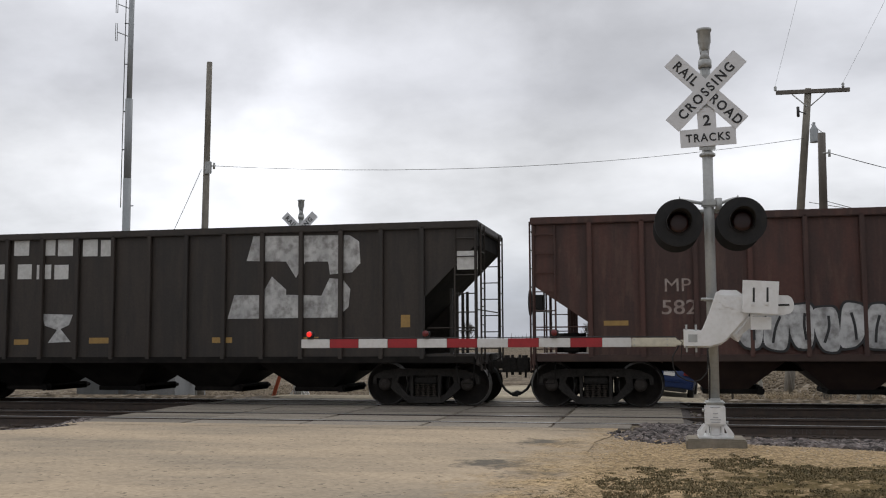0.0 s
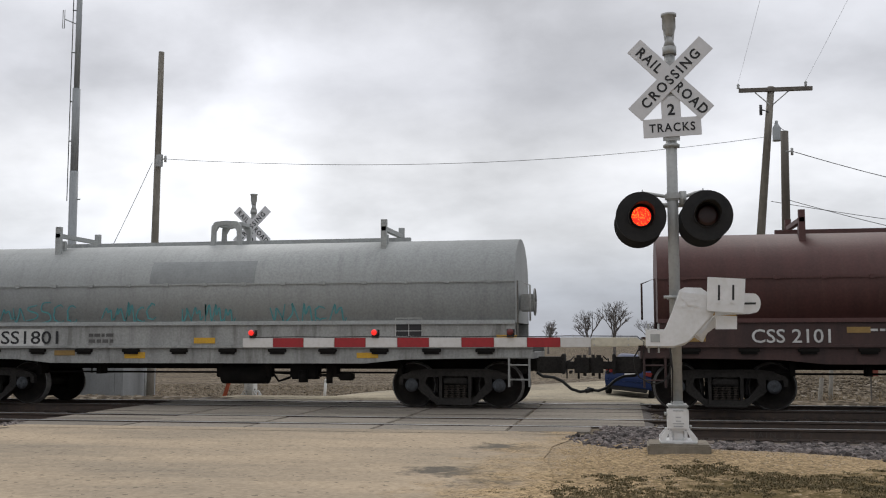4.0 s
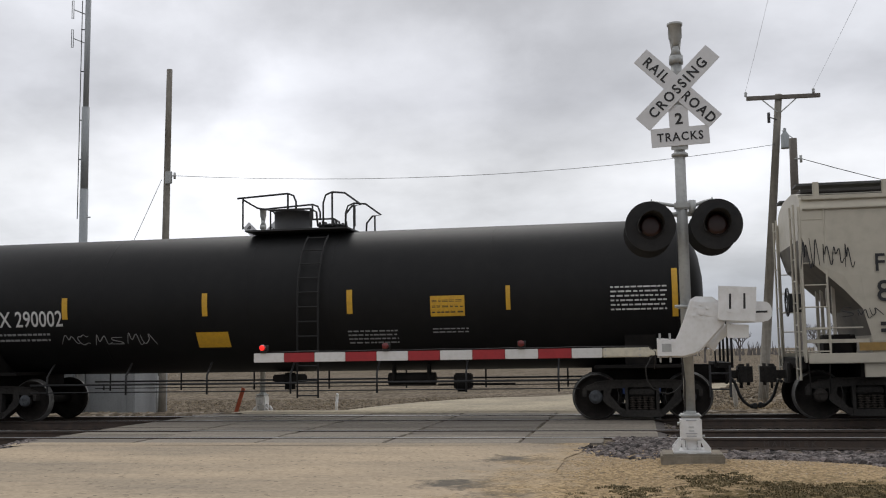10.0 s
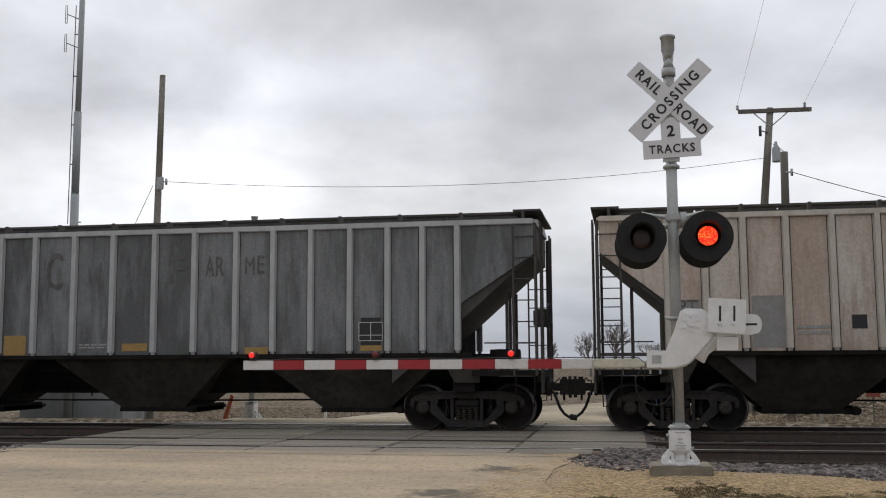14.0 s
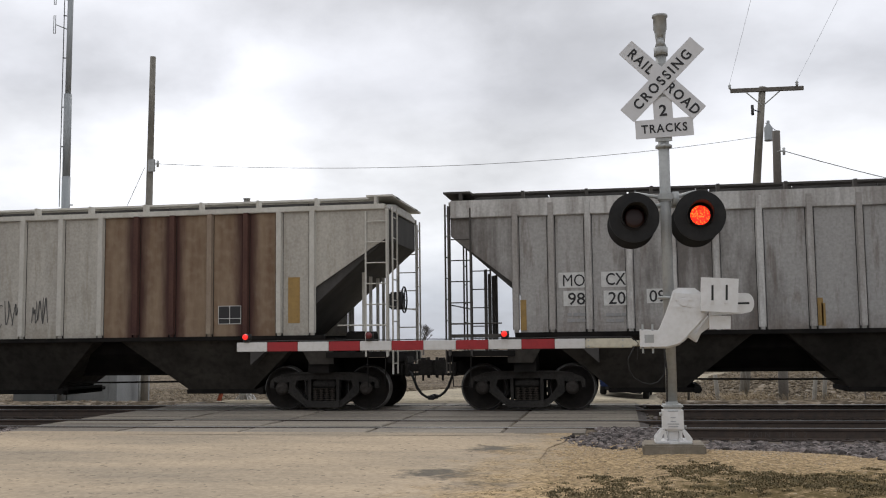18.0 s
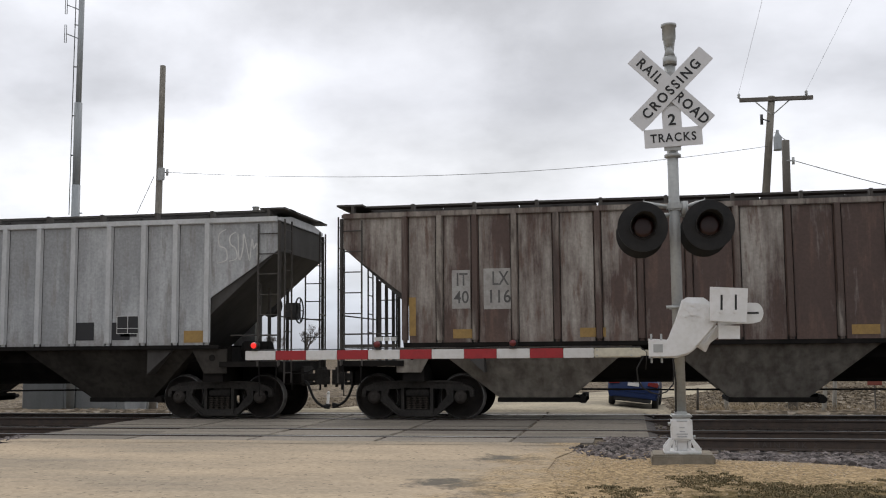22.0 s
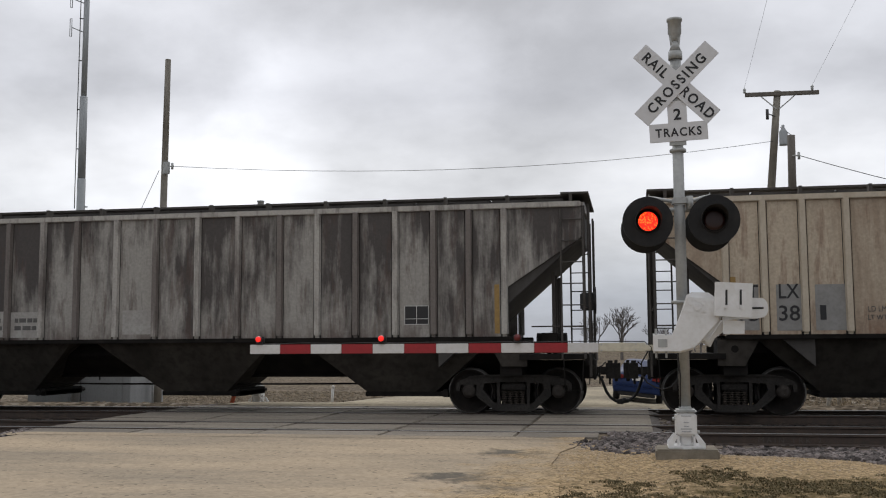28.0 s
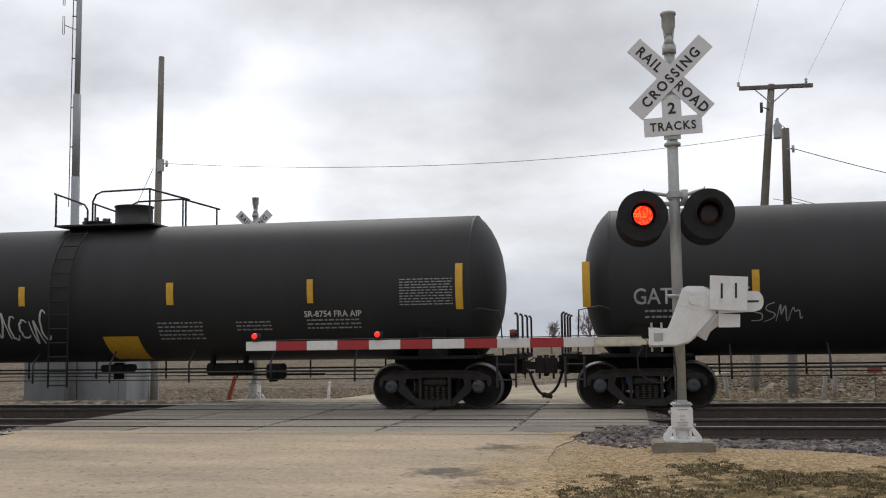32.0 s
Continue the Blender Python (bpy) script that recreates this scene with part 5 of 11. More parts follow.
for q in (-1, 1):
    bm = nb(); prism(bm, [(q * 0.50, 0.84), (q * 0.86, 0.80), (q * 0.89, 0.90), (q * 0.84, 0.98), (q * 0.52, 0.95)], -0.035, 0.12)
    part("tail_lamp", bm, M_TAILLAMP, cr)
    bm = nb(); box(bm, min(q * 0.88, q * 1.06), max(q * 0.88, q * 1.06), 2.75, 2.87, 0.98, 1.12, 0.04)
    part("mirror", bm, M_CARBLUE, cr)
    for wy in (0.85, 3.65):
        bm = nb(); lathe(bm, [(0.18, -0.11), (0.30, -0.11), (0.33, -0.07), (0.33, 0.07), (0.30, 0.11), (0.18, 0.11)], 22, "x", (q * 0.78, wy, 0.33))
        w = part("car_wheel", bm, M_TYRE, cr)
        bm = nb(); lathe(bm, [(0.0, 0.085), (0.185, 0.075)], 14, "x", (q * 0.78, wy, 0.33)); lathe(bm, [(0.0, -0.085), (0.185, -0.075)], 14, "x", (q * 0.78, wy, 0.33))
        part("rim", bm, M_GALV, w)

# ---- rolling stock ----
M_TRUCK = mat("dusty_truck_steel", (0.029, 0.027, 0.0255), 0.85, rgb2=(0.047, 0.043, 0.039), scale=3.5, amount=0.85, scale3=24, bump=0.3, rgb3=(0.013, 0.012, 0.011), amount3=0.6, spec=0.15)
M_UNDER = mat("dark_underframe", (0.009, 0.0085, 0.008), 0.9, rgb2=(0.022, 0.019, 0.017), scale=2.5, amount=0.8, spec=0.12)
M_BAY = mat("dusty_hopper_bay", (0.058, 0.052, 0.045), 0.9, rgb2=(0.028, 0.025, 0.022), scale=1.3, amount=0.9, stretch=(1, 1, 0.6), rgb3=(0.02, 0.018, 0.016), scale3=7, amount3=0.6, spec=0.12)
M_WHEEL = mat("rusty_wheel", (0.013, 0.0115, 0.0105), 0.75, rgb2=(0.027, 0.022, 0.019), scale=6, amount=0.8, spec=0.15)
M_TREAD = mat("worn_rim_steel", (0.24, 0.235, 0.225), 0.5, 0.6, rgb2=(0.09, 0.085, 0.078), scale=6, amount=0.8)
M_CAP = mat("bearing_cap_dusty", (0.038, 0.034, 0.031), 0.7, rgb2=(0.06, 0.05, 0.042), scale=9, spec=0.15)
M_CAPGREY = mat("bearing_cap_grey", (0.085, 0.093, 0.102), 0.6, rgb2=(0.045, 0.047, 0.05), scale=12, amount=0.8, spec=0.2)
M_SPRING = mat("dusty_spring", (0.055, 0.047, 0.04), 0.85, rgb2=(0.03, 0.026, 0.022), scale=7, spec=0.1)
M_HOSE = mat("rubber_hose", (0.018, 0.018, 0.018), 0.7)
M_YELLOW = mat("yellow_reflective", (0.60, 0.34, 0.02), 0.5, rgb2=(0.48, 0.27, 0.03), scale=8, amount=0.6)
M_YFADED = mat("faded_yellow_reflective", (0.33, 0.205, 0.06), 0.6, rgb2=(0.24, 0.15, 0.05), scale=8, amount=0.6)
M_LETWHITE = mat("white_lettering", (0.60, 0.60, 0.58), 0.6, rgb2=(0.42, 0.41, 0.39), scale=6, amount=0.6)
M_LETPALE = mat("dusty_white_lettering", (0.38, 0.38, 0.375), 0.7, rgb2=(0.20, 0.20, 0.20), scale=5, amount=0.8)
M_LETGREY = mat("faded_lettering", (0.30, 0.30, 0.30), 0.7)
M_DATABLACK = mat("data_block_black", (0.015, 0.015, 0.016), 0.5)


def wheelset_mesh(cap):
    bm = nb()
    for s in (-1, 1):
        y = s * 0.7525
        lathe(bm, [(0.08, y - s * 0.09), (0.12, y - s * 0.08), (0.15, y - s * 0.02), (0.36, y + s * 0.0), (0.395, y - s * 0.06), (0.482, y - s * 0.055), (0.482, y - s * 0.035), (0.459, y - s * 0.02), (0.456, y + s * 0.062), (0.436, y + s * 0.080),
                   (0.405, y + s * 0.075), (0.385, y + s * 0.03), (0.33, y + s * 0.012), (0.17, y + s * 0.045), (0.13, y + s * 0.10), (0.08, y + s * 0.10)], 40)
        for k in range(3):
            a = 2.094 * k
            rod(bm, (0.062 * math.cos(a), s * 1.12, 0.062 * math.sin(a)), (0.062 * math.cos(a), s * 1.15, 0.062 * math.sin(a)), 0.022, 6)
        lathe(bm, [(0.085, s * 0.86), (0.135, s * 0.88), (0.135, s * 1.08), (0.112, s * 1.10), (0.105, s * 1.125), (0.03, s * 1.12), (0.0, s * 1.11)], 20)
    rod(bm, (0, -0.7, 0), (0, 0.7, 0), 0.085, 14)
    me = mesh("wheelset", bm, (M_WHEEL, M_TREAD, cap))
    for p in me.polygons:
        r = math.hypot(p.center.x, p.center.z)
        if 0.436 < r < 0.47 and abs(p.normal.y) < 0.9:
            p.material_index = 1
        elif abs(p.center.y) > 1.05:
            p.material_index = 2
    return me


def truck_meshes():
    out = {}
    bm = nb()
    for s in (-1, 1):
        def q(ps):
            return [(s * a, b) for a, b in ps]
        # arm over the bearing with its two jaws
        prism(bm, q(((0.28, 0.625), (0.28, 0.765), (0.60, 0.765), (0.92, 0.73), (1.10, 0.665), (1.16, 0.60), (1.16, 0.46), (1.09, 0.46), (1.075, 0.585), (0.74, 0.585), (0.60, 0.615))), -0.07, 0.07)
        # diagonal member down to the spring seat, and the column beside the springs
        prism(bm, q(((0.58, 0.63), (0.745, 0.60), (0.755, 0.40), (0.70, 0.34), (0.37, 0.085), (0.28, 0.085), (0.30, 0.20), (0.41, 0.235), (0.62, 0.49))), -0.075, 0.075)
        prism(bm, q(((0.755, 0.42), (0.765, 0.385), (0.70, 0.315), (0.375, 0.07), (0.33, 0.075), (0.69, 0.355))), -0.11, 0.11)
        prism(bm, q(((0.27, 0.2), (0.325, 0.2), (0.335, 0.64), (0.27, 0.64))), -0.09, 0.09)
        box(bm, min(s * 0.79, s * 1.01), max(s * 0.79, s * 1.01), -0.085, 0.085, 0.565, 0.61, 0.01)
        rod(bm, (s * 0.52, -0.078, 0.695), (s * 0.52, 0.078, 0.695), 0.035, 8)
    prism(bm, [(-0.29, 0.64), (0.29, 0.64), (0.29, 0.765), (-0.29, 0.765)], -0.07, 0.07)
    prism(bm, [(-0.92, 0.73), (-0.60, 0.755), (0.60, 0.755), (0.92, 0.73), (0.92, 0.745), (0.60, 0.785), (-0.60, 0.785), (-0.92, 0.745)], -0.105, 0.105)
    prism(bm, [(-0.34, 0.085), (0.34, 0.085), (0.33, 0.20), (-0.33, 0.20)], -0.12, 0.12)
    prism(bm, [(-0.38, 0.07), (0.38, 0.07), (0.37, 0.10), (-0.37, 0.10)], -0.14, 0.14)
    out["side"] = mesh("side_frame", bm, M_TRUCK)
    bm = nb()
    box(bm, -0.2, 0.2, -0.95, 0.95, 0.46, 0.64, 0.02); box(bm, -0.3, 0.3, -0.45, 0.45, 0.5, 0.74, 0.02)
    for sy in (-1, 1):
        box(bm, -0.25, 0.25, min(sy * 0.9, sy * 1.04), max(sy * 0.9, sy * 1.04), 0.48, 0.60, 0.02)
        box(bm, -0.10, 0.10, min(sy * 1.03, sy * 1.055), max(sy * 1.03, sy * 1.055), 0.50, 0.57, 0.01)
        # Backing plate added behind the springs so their gaps look shaded.
        box(bm, -0.26, 0.26, min(sy * 0.80, sy * 0.86), max(sy * 0.80, sy * 0.86), 0.14, 0.5)
    for sx in (-1, 1):
        box(bm, min(sx * 0.36, sx * 0.46), max(sx * 0.36, sx * 0.46), -0.72, 0.72, 0.34, 0.44)
        for sy in (-1, 1):
            prism(bm, [(sx * 0.40, 0.30), (sx * 0.47, 0.28), (sx * 0.44, 0.46), (sx * 0.47, 0.60), (sx * 0.40, 0.58)], sy * 0.70, sy * 0.80)
    out["bolster"] = mesh("truck", bm, M_TRUCK)
    bm = nb()
    for sx in (-0.18, -0.06, 0.06, 0.18):
        prof = []
        for i in range(6):
            z = 0.205 + i * 0.045
            prof += [(0.03, z), (0.064, z + 0.006), (0.066, z + 0.018), (0.03, z + 0.026)]
        lathe(bm, prof, 10, "z", (sx, -0.03, 0))
    out["spring"] = mesh("spring_nest", bm, M_SPRING)
    out["wheels"] = wheelset_mesh(M_CAP)
    out["wheels_grey"] = wheelset_mesh(M_CAPGREY)
    bm = nb()
    box(bm, -0.45, 0.14, -0.2, 0.2, 0.68, 1.02, 0.03); box(bm, 0.10, 0.17, -0.34, 0.34, 0.66, 1.08, 0.02)
    box(bm, 0.1, 0.40, -0.10, 0.10, 0.76, 0.92, 0.03); rod(bm, (0.28, -0.24, 0.70), (0.28, 0.24, 0.70), 0.035, 6)
    prism(bm, [(0.36, -0.15), (0.53, -0.17), (0.66, -0.09), (0.66, 0.0), (0.58, 0.02), (0.50, 0.03), (0.50, 0.16), (0.60, 0.19), (0.55, 0.23), (0.36, 0.16)], 0.68, 1.00, "z")
    rod(bm, (0.57, -0.06, 0.62), (0.57, -0.06, 1.06), 0.035, 8); rod(bm, (0.44, -0.02, 0.56), (0.44, -0.02, 0.70), 0.025, 6)
    prism(bm, [(0.40, -0.1), (0.50, -0.1), (0.50, 0.1), (0.40, 0.1)], 1.0, 1.05, "z")
    out["coupler"] = mesh("coupler", bm, M_TRUCK)
    bm = nb()
    pipe(bm, [(0.20, -0.36, 0.78), (0.27, -0.36, 0.70), (0.32, -0.34, 0.56), (0.37, -0.31, 0.42), (0.45, -0.27, 0.30), (0.55, -0.22, 0.225), (0.67, -0.18, 0.20)], 0.030, 8)
    rod(bm, (0.58, -0.2, 0.215), (0.70, -0.16, 0.20), 0.046, 8); box(bm, 0.62, 0.70, -0.24, -0.12, 0.19, 0.27, 0.01)
    out["hose"] = mesh("air_hose", bm, M_HOSE)
    bm = nb()
    pipe(bm, [(-0.40, -0.36, 0.70), (-0.28, -0.38, 0.62), (-0.05, -0.38, 0.60), (0.12, -0.36, 0.52), (0.30, -0.30, 0.36), (0.48, -0.24, 0.30), (0.67, -0.18, 0.33)], 0.030, 8)
    rod(bm, (0.58, -0.2, 0.31), (0.70, -0.16, 0.34), 0.046, 8)
    out["hose_long"] = mesh("air_hose", bm, M_HOSE)
    bm = nb()
    box(bm, -0.95, -0.40, -0.15, 0.15, 0.72, 0.97, 0.02); box(bm, -1.0, -0.86, -0.55, 0.55, 0.78, 1.12, 0.02)
    for sy in (-1, 1):
        box(bm, -0.90, -0.62, min(sy * 0.2, sy * 0.32), max(sy * 0.2, sy * 0.32), 0.66, 1.06, 0.02)
    out["drawbar"] = mesh("drawbar", bm, M_TRUCK)
    bm = nb()
    pipe(bm, [(0.28, -1.45, 0.62), (0.28, -1.42, 0.95), (0.30, -0.6, 0.95), (0.36, -0.2, 1.02)], 0.014, 5)
    out["lever"] = mesh("uncoupling_lever", bm, M_UNDER)
    return out


# Dark colour stands in for shade on the down-facing slope sheets.
M_SLOPE = mat("shaded_slope_sheet", (0.062, 0.058, 0.054), 0.85, rgb2=(0.034, 0.031, 0.028), scale=2, amount=0.85, stretch=(1, 1, 0.4))
M_GATE = mat("dusty_pale_gate", (0.27, 0.265, 0.25), 0.8, rgb2=(0.16, 0.155, 0.145), scale=3, amount=0.8)
M_HATCH = mat("dark_trough_hatch", (0.045, 0.042, 0.04), 0.85, rgb2=(0.09, 0.085, 0.08), scale=2.5, amount=0.8)
M_WALK = mat("dark_grating", (0.07, 0.07, 0.068), 0.8, rgb2=(0.12, 0.12, 0.115), scale=6)
TM = truck_meshes()
WHEELS = []    # (wheelset, car number)
CARS = {}


def running_gear(car, n, tc, end, cap=False, cushion=False):
    """Two trucks, couplers, hoses and levers; cap: grey bearing caps; cushion: couplers on long sliding drawbars."""
    for sx in (-1, 1):
        tr = part("truck", TM["bolster"], None, car, at=pose(sx * tc, 0, 0))
        for sy in (-1, 1):
            part("side_frame", TM["side"], None, tr, at=pose(0, sy * 0.99, 0))
            part("spring_nest", TM["spring"], None, tr, at=pose(0, sy * 1.0, 0, 0, 0, 0 if sy < 0 else 180))
        for ax in (-0.9, 0.9):
            w = part("wheelset", TM["wheels_grey" if cap else "wheels"], None, tr, at=pose(ax, 0, 0.455))
            WHEELS.append((w, n, ax))
        part("coupler", TM["coupler"], None, car, at=pose(sx * end, 0, 0, 0, 0, 0 if sx > 0 else 180))
        if cushion:
            part("drawbar", TM["drawbar"], None, car, at=pose(sx * end, 0, 0, 0, 0, 0 if sx > 0 else 180))
        part("air_hose", TM["hose_long" if cushion else "hose"], None, car, at=pose(sx * end, 0, 0, 0, 0, 0 if sx > 0 else 180))
        part("uncoupling_lever", TM["lever"], None, car, at=pose(sx * end, 0, 0, 0, 0, 0 if sx > 0 else 180))


def ladder(bm, x0, x1, y0, y1, z0, z1, n, r=0.017, stile=0.024):
    rod(bm, (x0, y0, z0), (x0, y0, z1), stile, 6)
    rod(bm, (x1, y1, z0), (x1, y1, z1), stile, 6)
    for i in range(n):
        z = z0 + (z1 - z0) * (i + 0.5) / n
        rod(bm, (x0, y0, z), (x1, y1, z), r, 5)


def brake_wheel(car, x, y, z, s, material):
    bm = nb()
    ring = [(x, y + 0.27 * math.cos(a), z + 0.27 * math.sin(a)) for a in [k * math.pi / 9 for k in range(19)]]
    pipe(bm, ring, 0.017, 6)
    for k in range(5):
        a = k * 2 * math.pi / 5
        rod(bm, (x, y, z), (x, y + 0.27 * math.cos(a), z + 0.27 * math.sin(a)), 0.012, 5)
    box(bm, min(x, x - s * 0.3), max(x, x - s * 0.3), y - 0.13, y + 0.13, z - 0.2, z + 0.16, 0.03)
    part("brake_wheel", bm, material, car)


def data_block(car, x, z, y, w=0.55):
    bm = nb(); plate(bm, x, x + w, z, z + 0.38, y)
    b = part("data_block", bm, M_DATABLACK, car)
    bm = nb()
    for a in (0.0, w * 0.49, w - 0.012):
        plate(bm, x + a, x + a + 0.012, z, z + 0.38, y - 0.003)
    for a in (0.0, 0.11, 0.368):
        plate(bm, x, x + w, z + a, z + a + 0.012, y - 0.003)
    part("block_lines", bm, M_LETWHITE, b)


def small_print(car, x, z, y, w, rows, material, rng, h=0.035, gap=0.062, name="small_print"):
    bm = nb()
    for i in range(rows):
        a = x
        while a < x + w * rng.uniform(0.8, 1.0):
            b = a + rng.uniform(0.08, 0.22)
            plate(bm, a, min(b, x + w), z - i * gap, z - i * gap + h, y)
            a = b + 0.035
    part(name, bm, material, car)


def reflectors(car, xs, z0, z1, y, w, material):
    for x in xs:
        bm = nb(); plate(bm, x - w / 2, x + w / 2, z0, z1, y)
        part("reflector", bm, material, car)


def paint(name, base, other, fleck, by=0.35, rough=0.6, amount=0.85, scale=1.1, amount3=0.45, scale3=9, lo=0.36, hi=0.64, top=0.0, streak=0.3, flow=0.0, hem=0.0):
    """Weathered car paint: blotches and fine runs drawn out downwards, rusty flecks, each panel a little different; top is how much more grime the upper side holds."""
    m = bpy.data.materials.new(name)
    m.use_nodes = True
    n, l = m.node_tree.nodes, m.node_tree.links
    b = n["Principled BSDF"]
    b.inputs["Roughness"].default_value = rough
    co, info = n.new("ShaderNodeTexCoord"), n.new("ShaderNodeObjectInfo")
    mul = n.new("ShaderNodeVectorMath"); mul.operation = "SCALE"; mul.inputs[0].default_value = (37.0, 19.0, 53.0)
    if not flow:
        l.new(info.outputs["Random"], mul.inputs["Scale"])
    else:
        mul.inputs["Scale"].default_value = flow

    def runs(sx, sz, detail=5, sh=0.0):
        mp = n.new("ShaderNodeMapping"); mp.inputs["Scale"].default_value, mp.inputs["Location"].default_value = (sx, 1.0, sz), (sh, sh, sh)
        l.new(co.outputs["Object"], mp.inputs[0])
        ad = n.new("ShaderNodeVectorMath"); ad.operation = "ADD"
        l.new(mp.outputs[0], ad.inputs[0]); l.new(mul.outputs[0], ad.inputs[1])
        z = n.new("ShaderNodeTexNoise"); z.inputs["Scale"].default_value, z.inputs["Detail"].default_value, z.inputs["Roughness"].default_value = scale, detail, 0.66 if flow else 0.6
        l.new(ad.outputs[0], z.inputs["Vector"])
        return z.outputs[0]

    def times(v, a, c=None):
        x = n.new("ShaderNodeMath"); x.operation = "MULTIPLY_ADD"; x.inputs[1].default_value = a
        l.new(v, x.inputs[0])
        if c is None or isinstance(c, float):
            x.inputs[2].default_value = c or 0.0
        else:
            l.new(c, x.inputs[2])
        return x.outputs[0]

    def ranged(v, a, c, t1, t0=0.0):
        r = n.new("ShaderNodeMapRange")
        r.inputs["From Min"].default_value, r.inputs["From Max"].default_value, r.inputs["To Min"].default_value, r.inputs["To Max"].default_value = a, c, t0, t1
        l.new(v, r.inputs["Value"])
        return r.outputs[0]

    def mixed(f, a, c):
        x = n.new("ShaderNodeMix"); x.data_type = "RGBA"
        l.new(f, x.inputs[0])
        for k, q in ((6, a), (7, c)):
            if isinstance(q, tuple):
                x.inputs[k].default_value = (*q, 1)
            else:
                l.new(q, x.inputs[k])
        return x.outputs[2]
    sp = n.new("ShaderNodeSeparateXYZ"); l.new(co.outputs["Object"], sp.inputs[0])
    if flow:
        v = times(runs(1.6, 0.5, 8), 0.5, times(runs(6.5, 0.55, 8, 3.0), 0.3, times(runs(0.6, 0.16, 3, 9.0), 0.42, -0.11)))
        by *= 0.55
        mid, wide = (lo + hi) / 2, max(0.06, (hi - lo) / 2 - 0.06)
        lo, hi = mid - wide - 0.06, mid + wide + 0.06
    else:
        v = times(runs(2.2, 0.5, 6), 1 - streak, times(runs(8.0, 0.4, 3, 3.0), streak))
    v = times(info.outputs["Random"], by * 0.55, times(sp.outputs[2], top / 2.6, v))
    v = times(v, 1.0, -by * 0.275 - top * 1.1)
    col = mixed(ranged(v, lo + 0.06, hi - 0.06, amount), base, other)
    if hem:
        low = n.new("ShaderNodeMath"); low.operation = "MULTIPLY"
        l.new(ranged(sp.outputs[2], 1.95, 1.55, 1.0), low.inputs[0]); l.new(ranged(runs(3.0, 1.2, 6, 5.0), 0.36, 0.62, hem), low.inputs[1])
        col = mixed(low.outputs[0], col, fleck)
    col = mixed(ranged(runs(scale3 * 0.6, 0.9, 6, 7.0), 0.53, 0.66, amount3 * 1.3), col, fleck)
    f = n.new("ShaderNodeTexNoise"); f.inputs["Scale"].default_value, f.inputs["Detail"].default_value = 22, 6
    l.new(co.outputs["Object"], f.inputs["Vector"])
    dark = n.new("ShaderNodeMix"); dark.data_type = "RGBA"; dark.blend_type = "MULTIPLY"; dark.inputs[0].default_value = 1.0
    g = n.new("ShaderNodeCombineColor"); fr = ranged(f.outputs[0], 0.3, 0.7, 1.12, 0.86)
    for k in range(3):
        l.new(fr, g.inputs[k])
    l.new(col, dark.inputs[6]); l.new(g.outputs[0], dark.inputs[7])
    l.new(dark.outputs[2], b.inputs["Base Color"])
    bp = n.new("ShaderNodeBump"); bp.inputs["Strength"].default_value, bp.inputs["Distance"].default_value = 0.12, 0.02
    l.new(f.outputs[0], bp.inputs["Height"]); l.new(bp.outputs[0], b.inputs["Normal"])
    return m


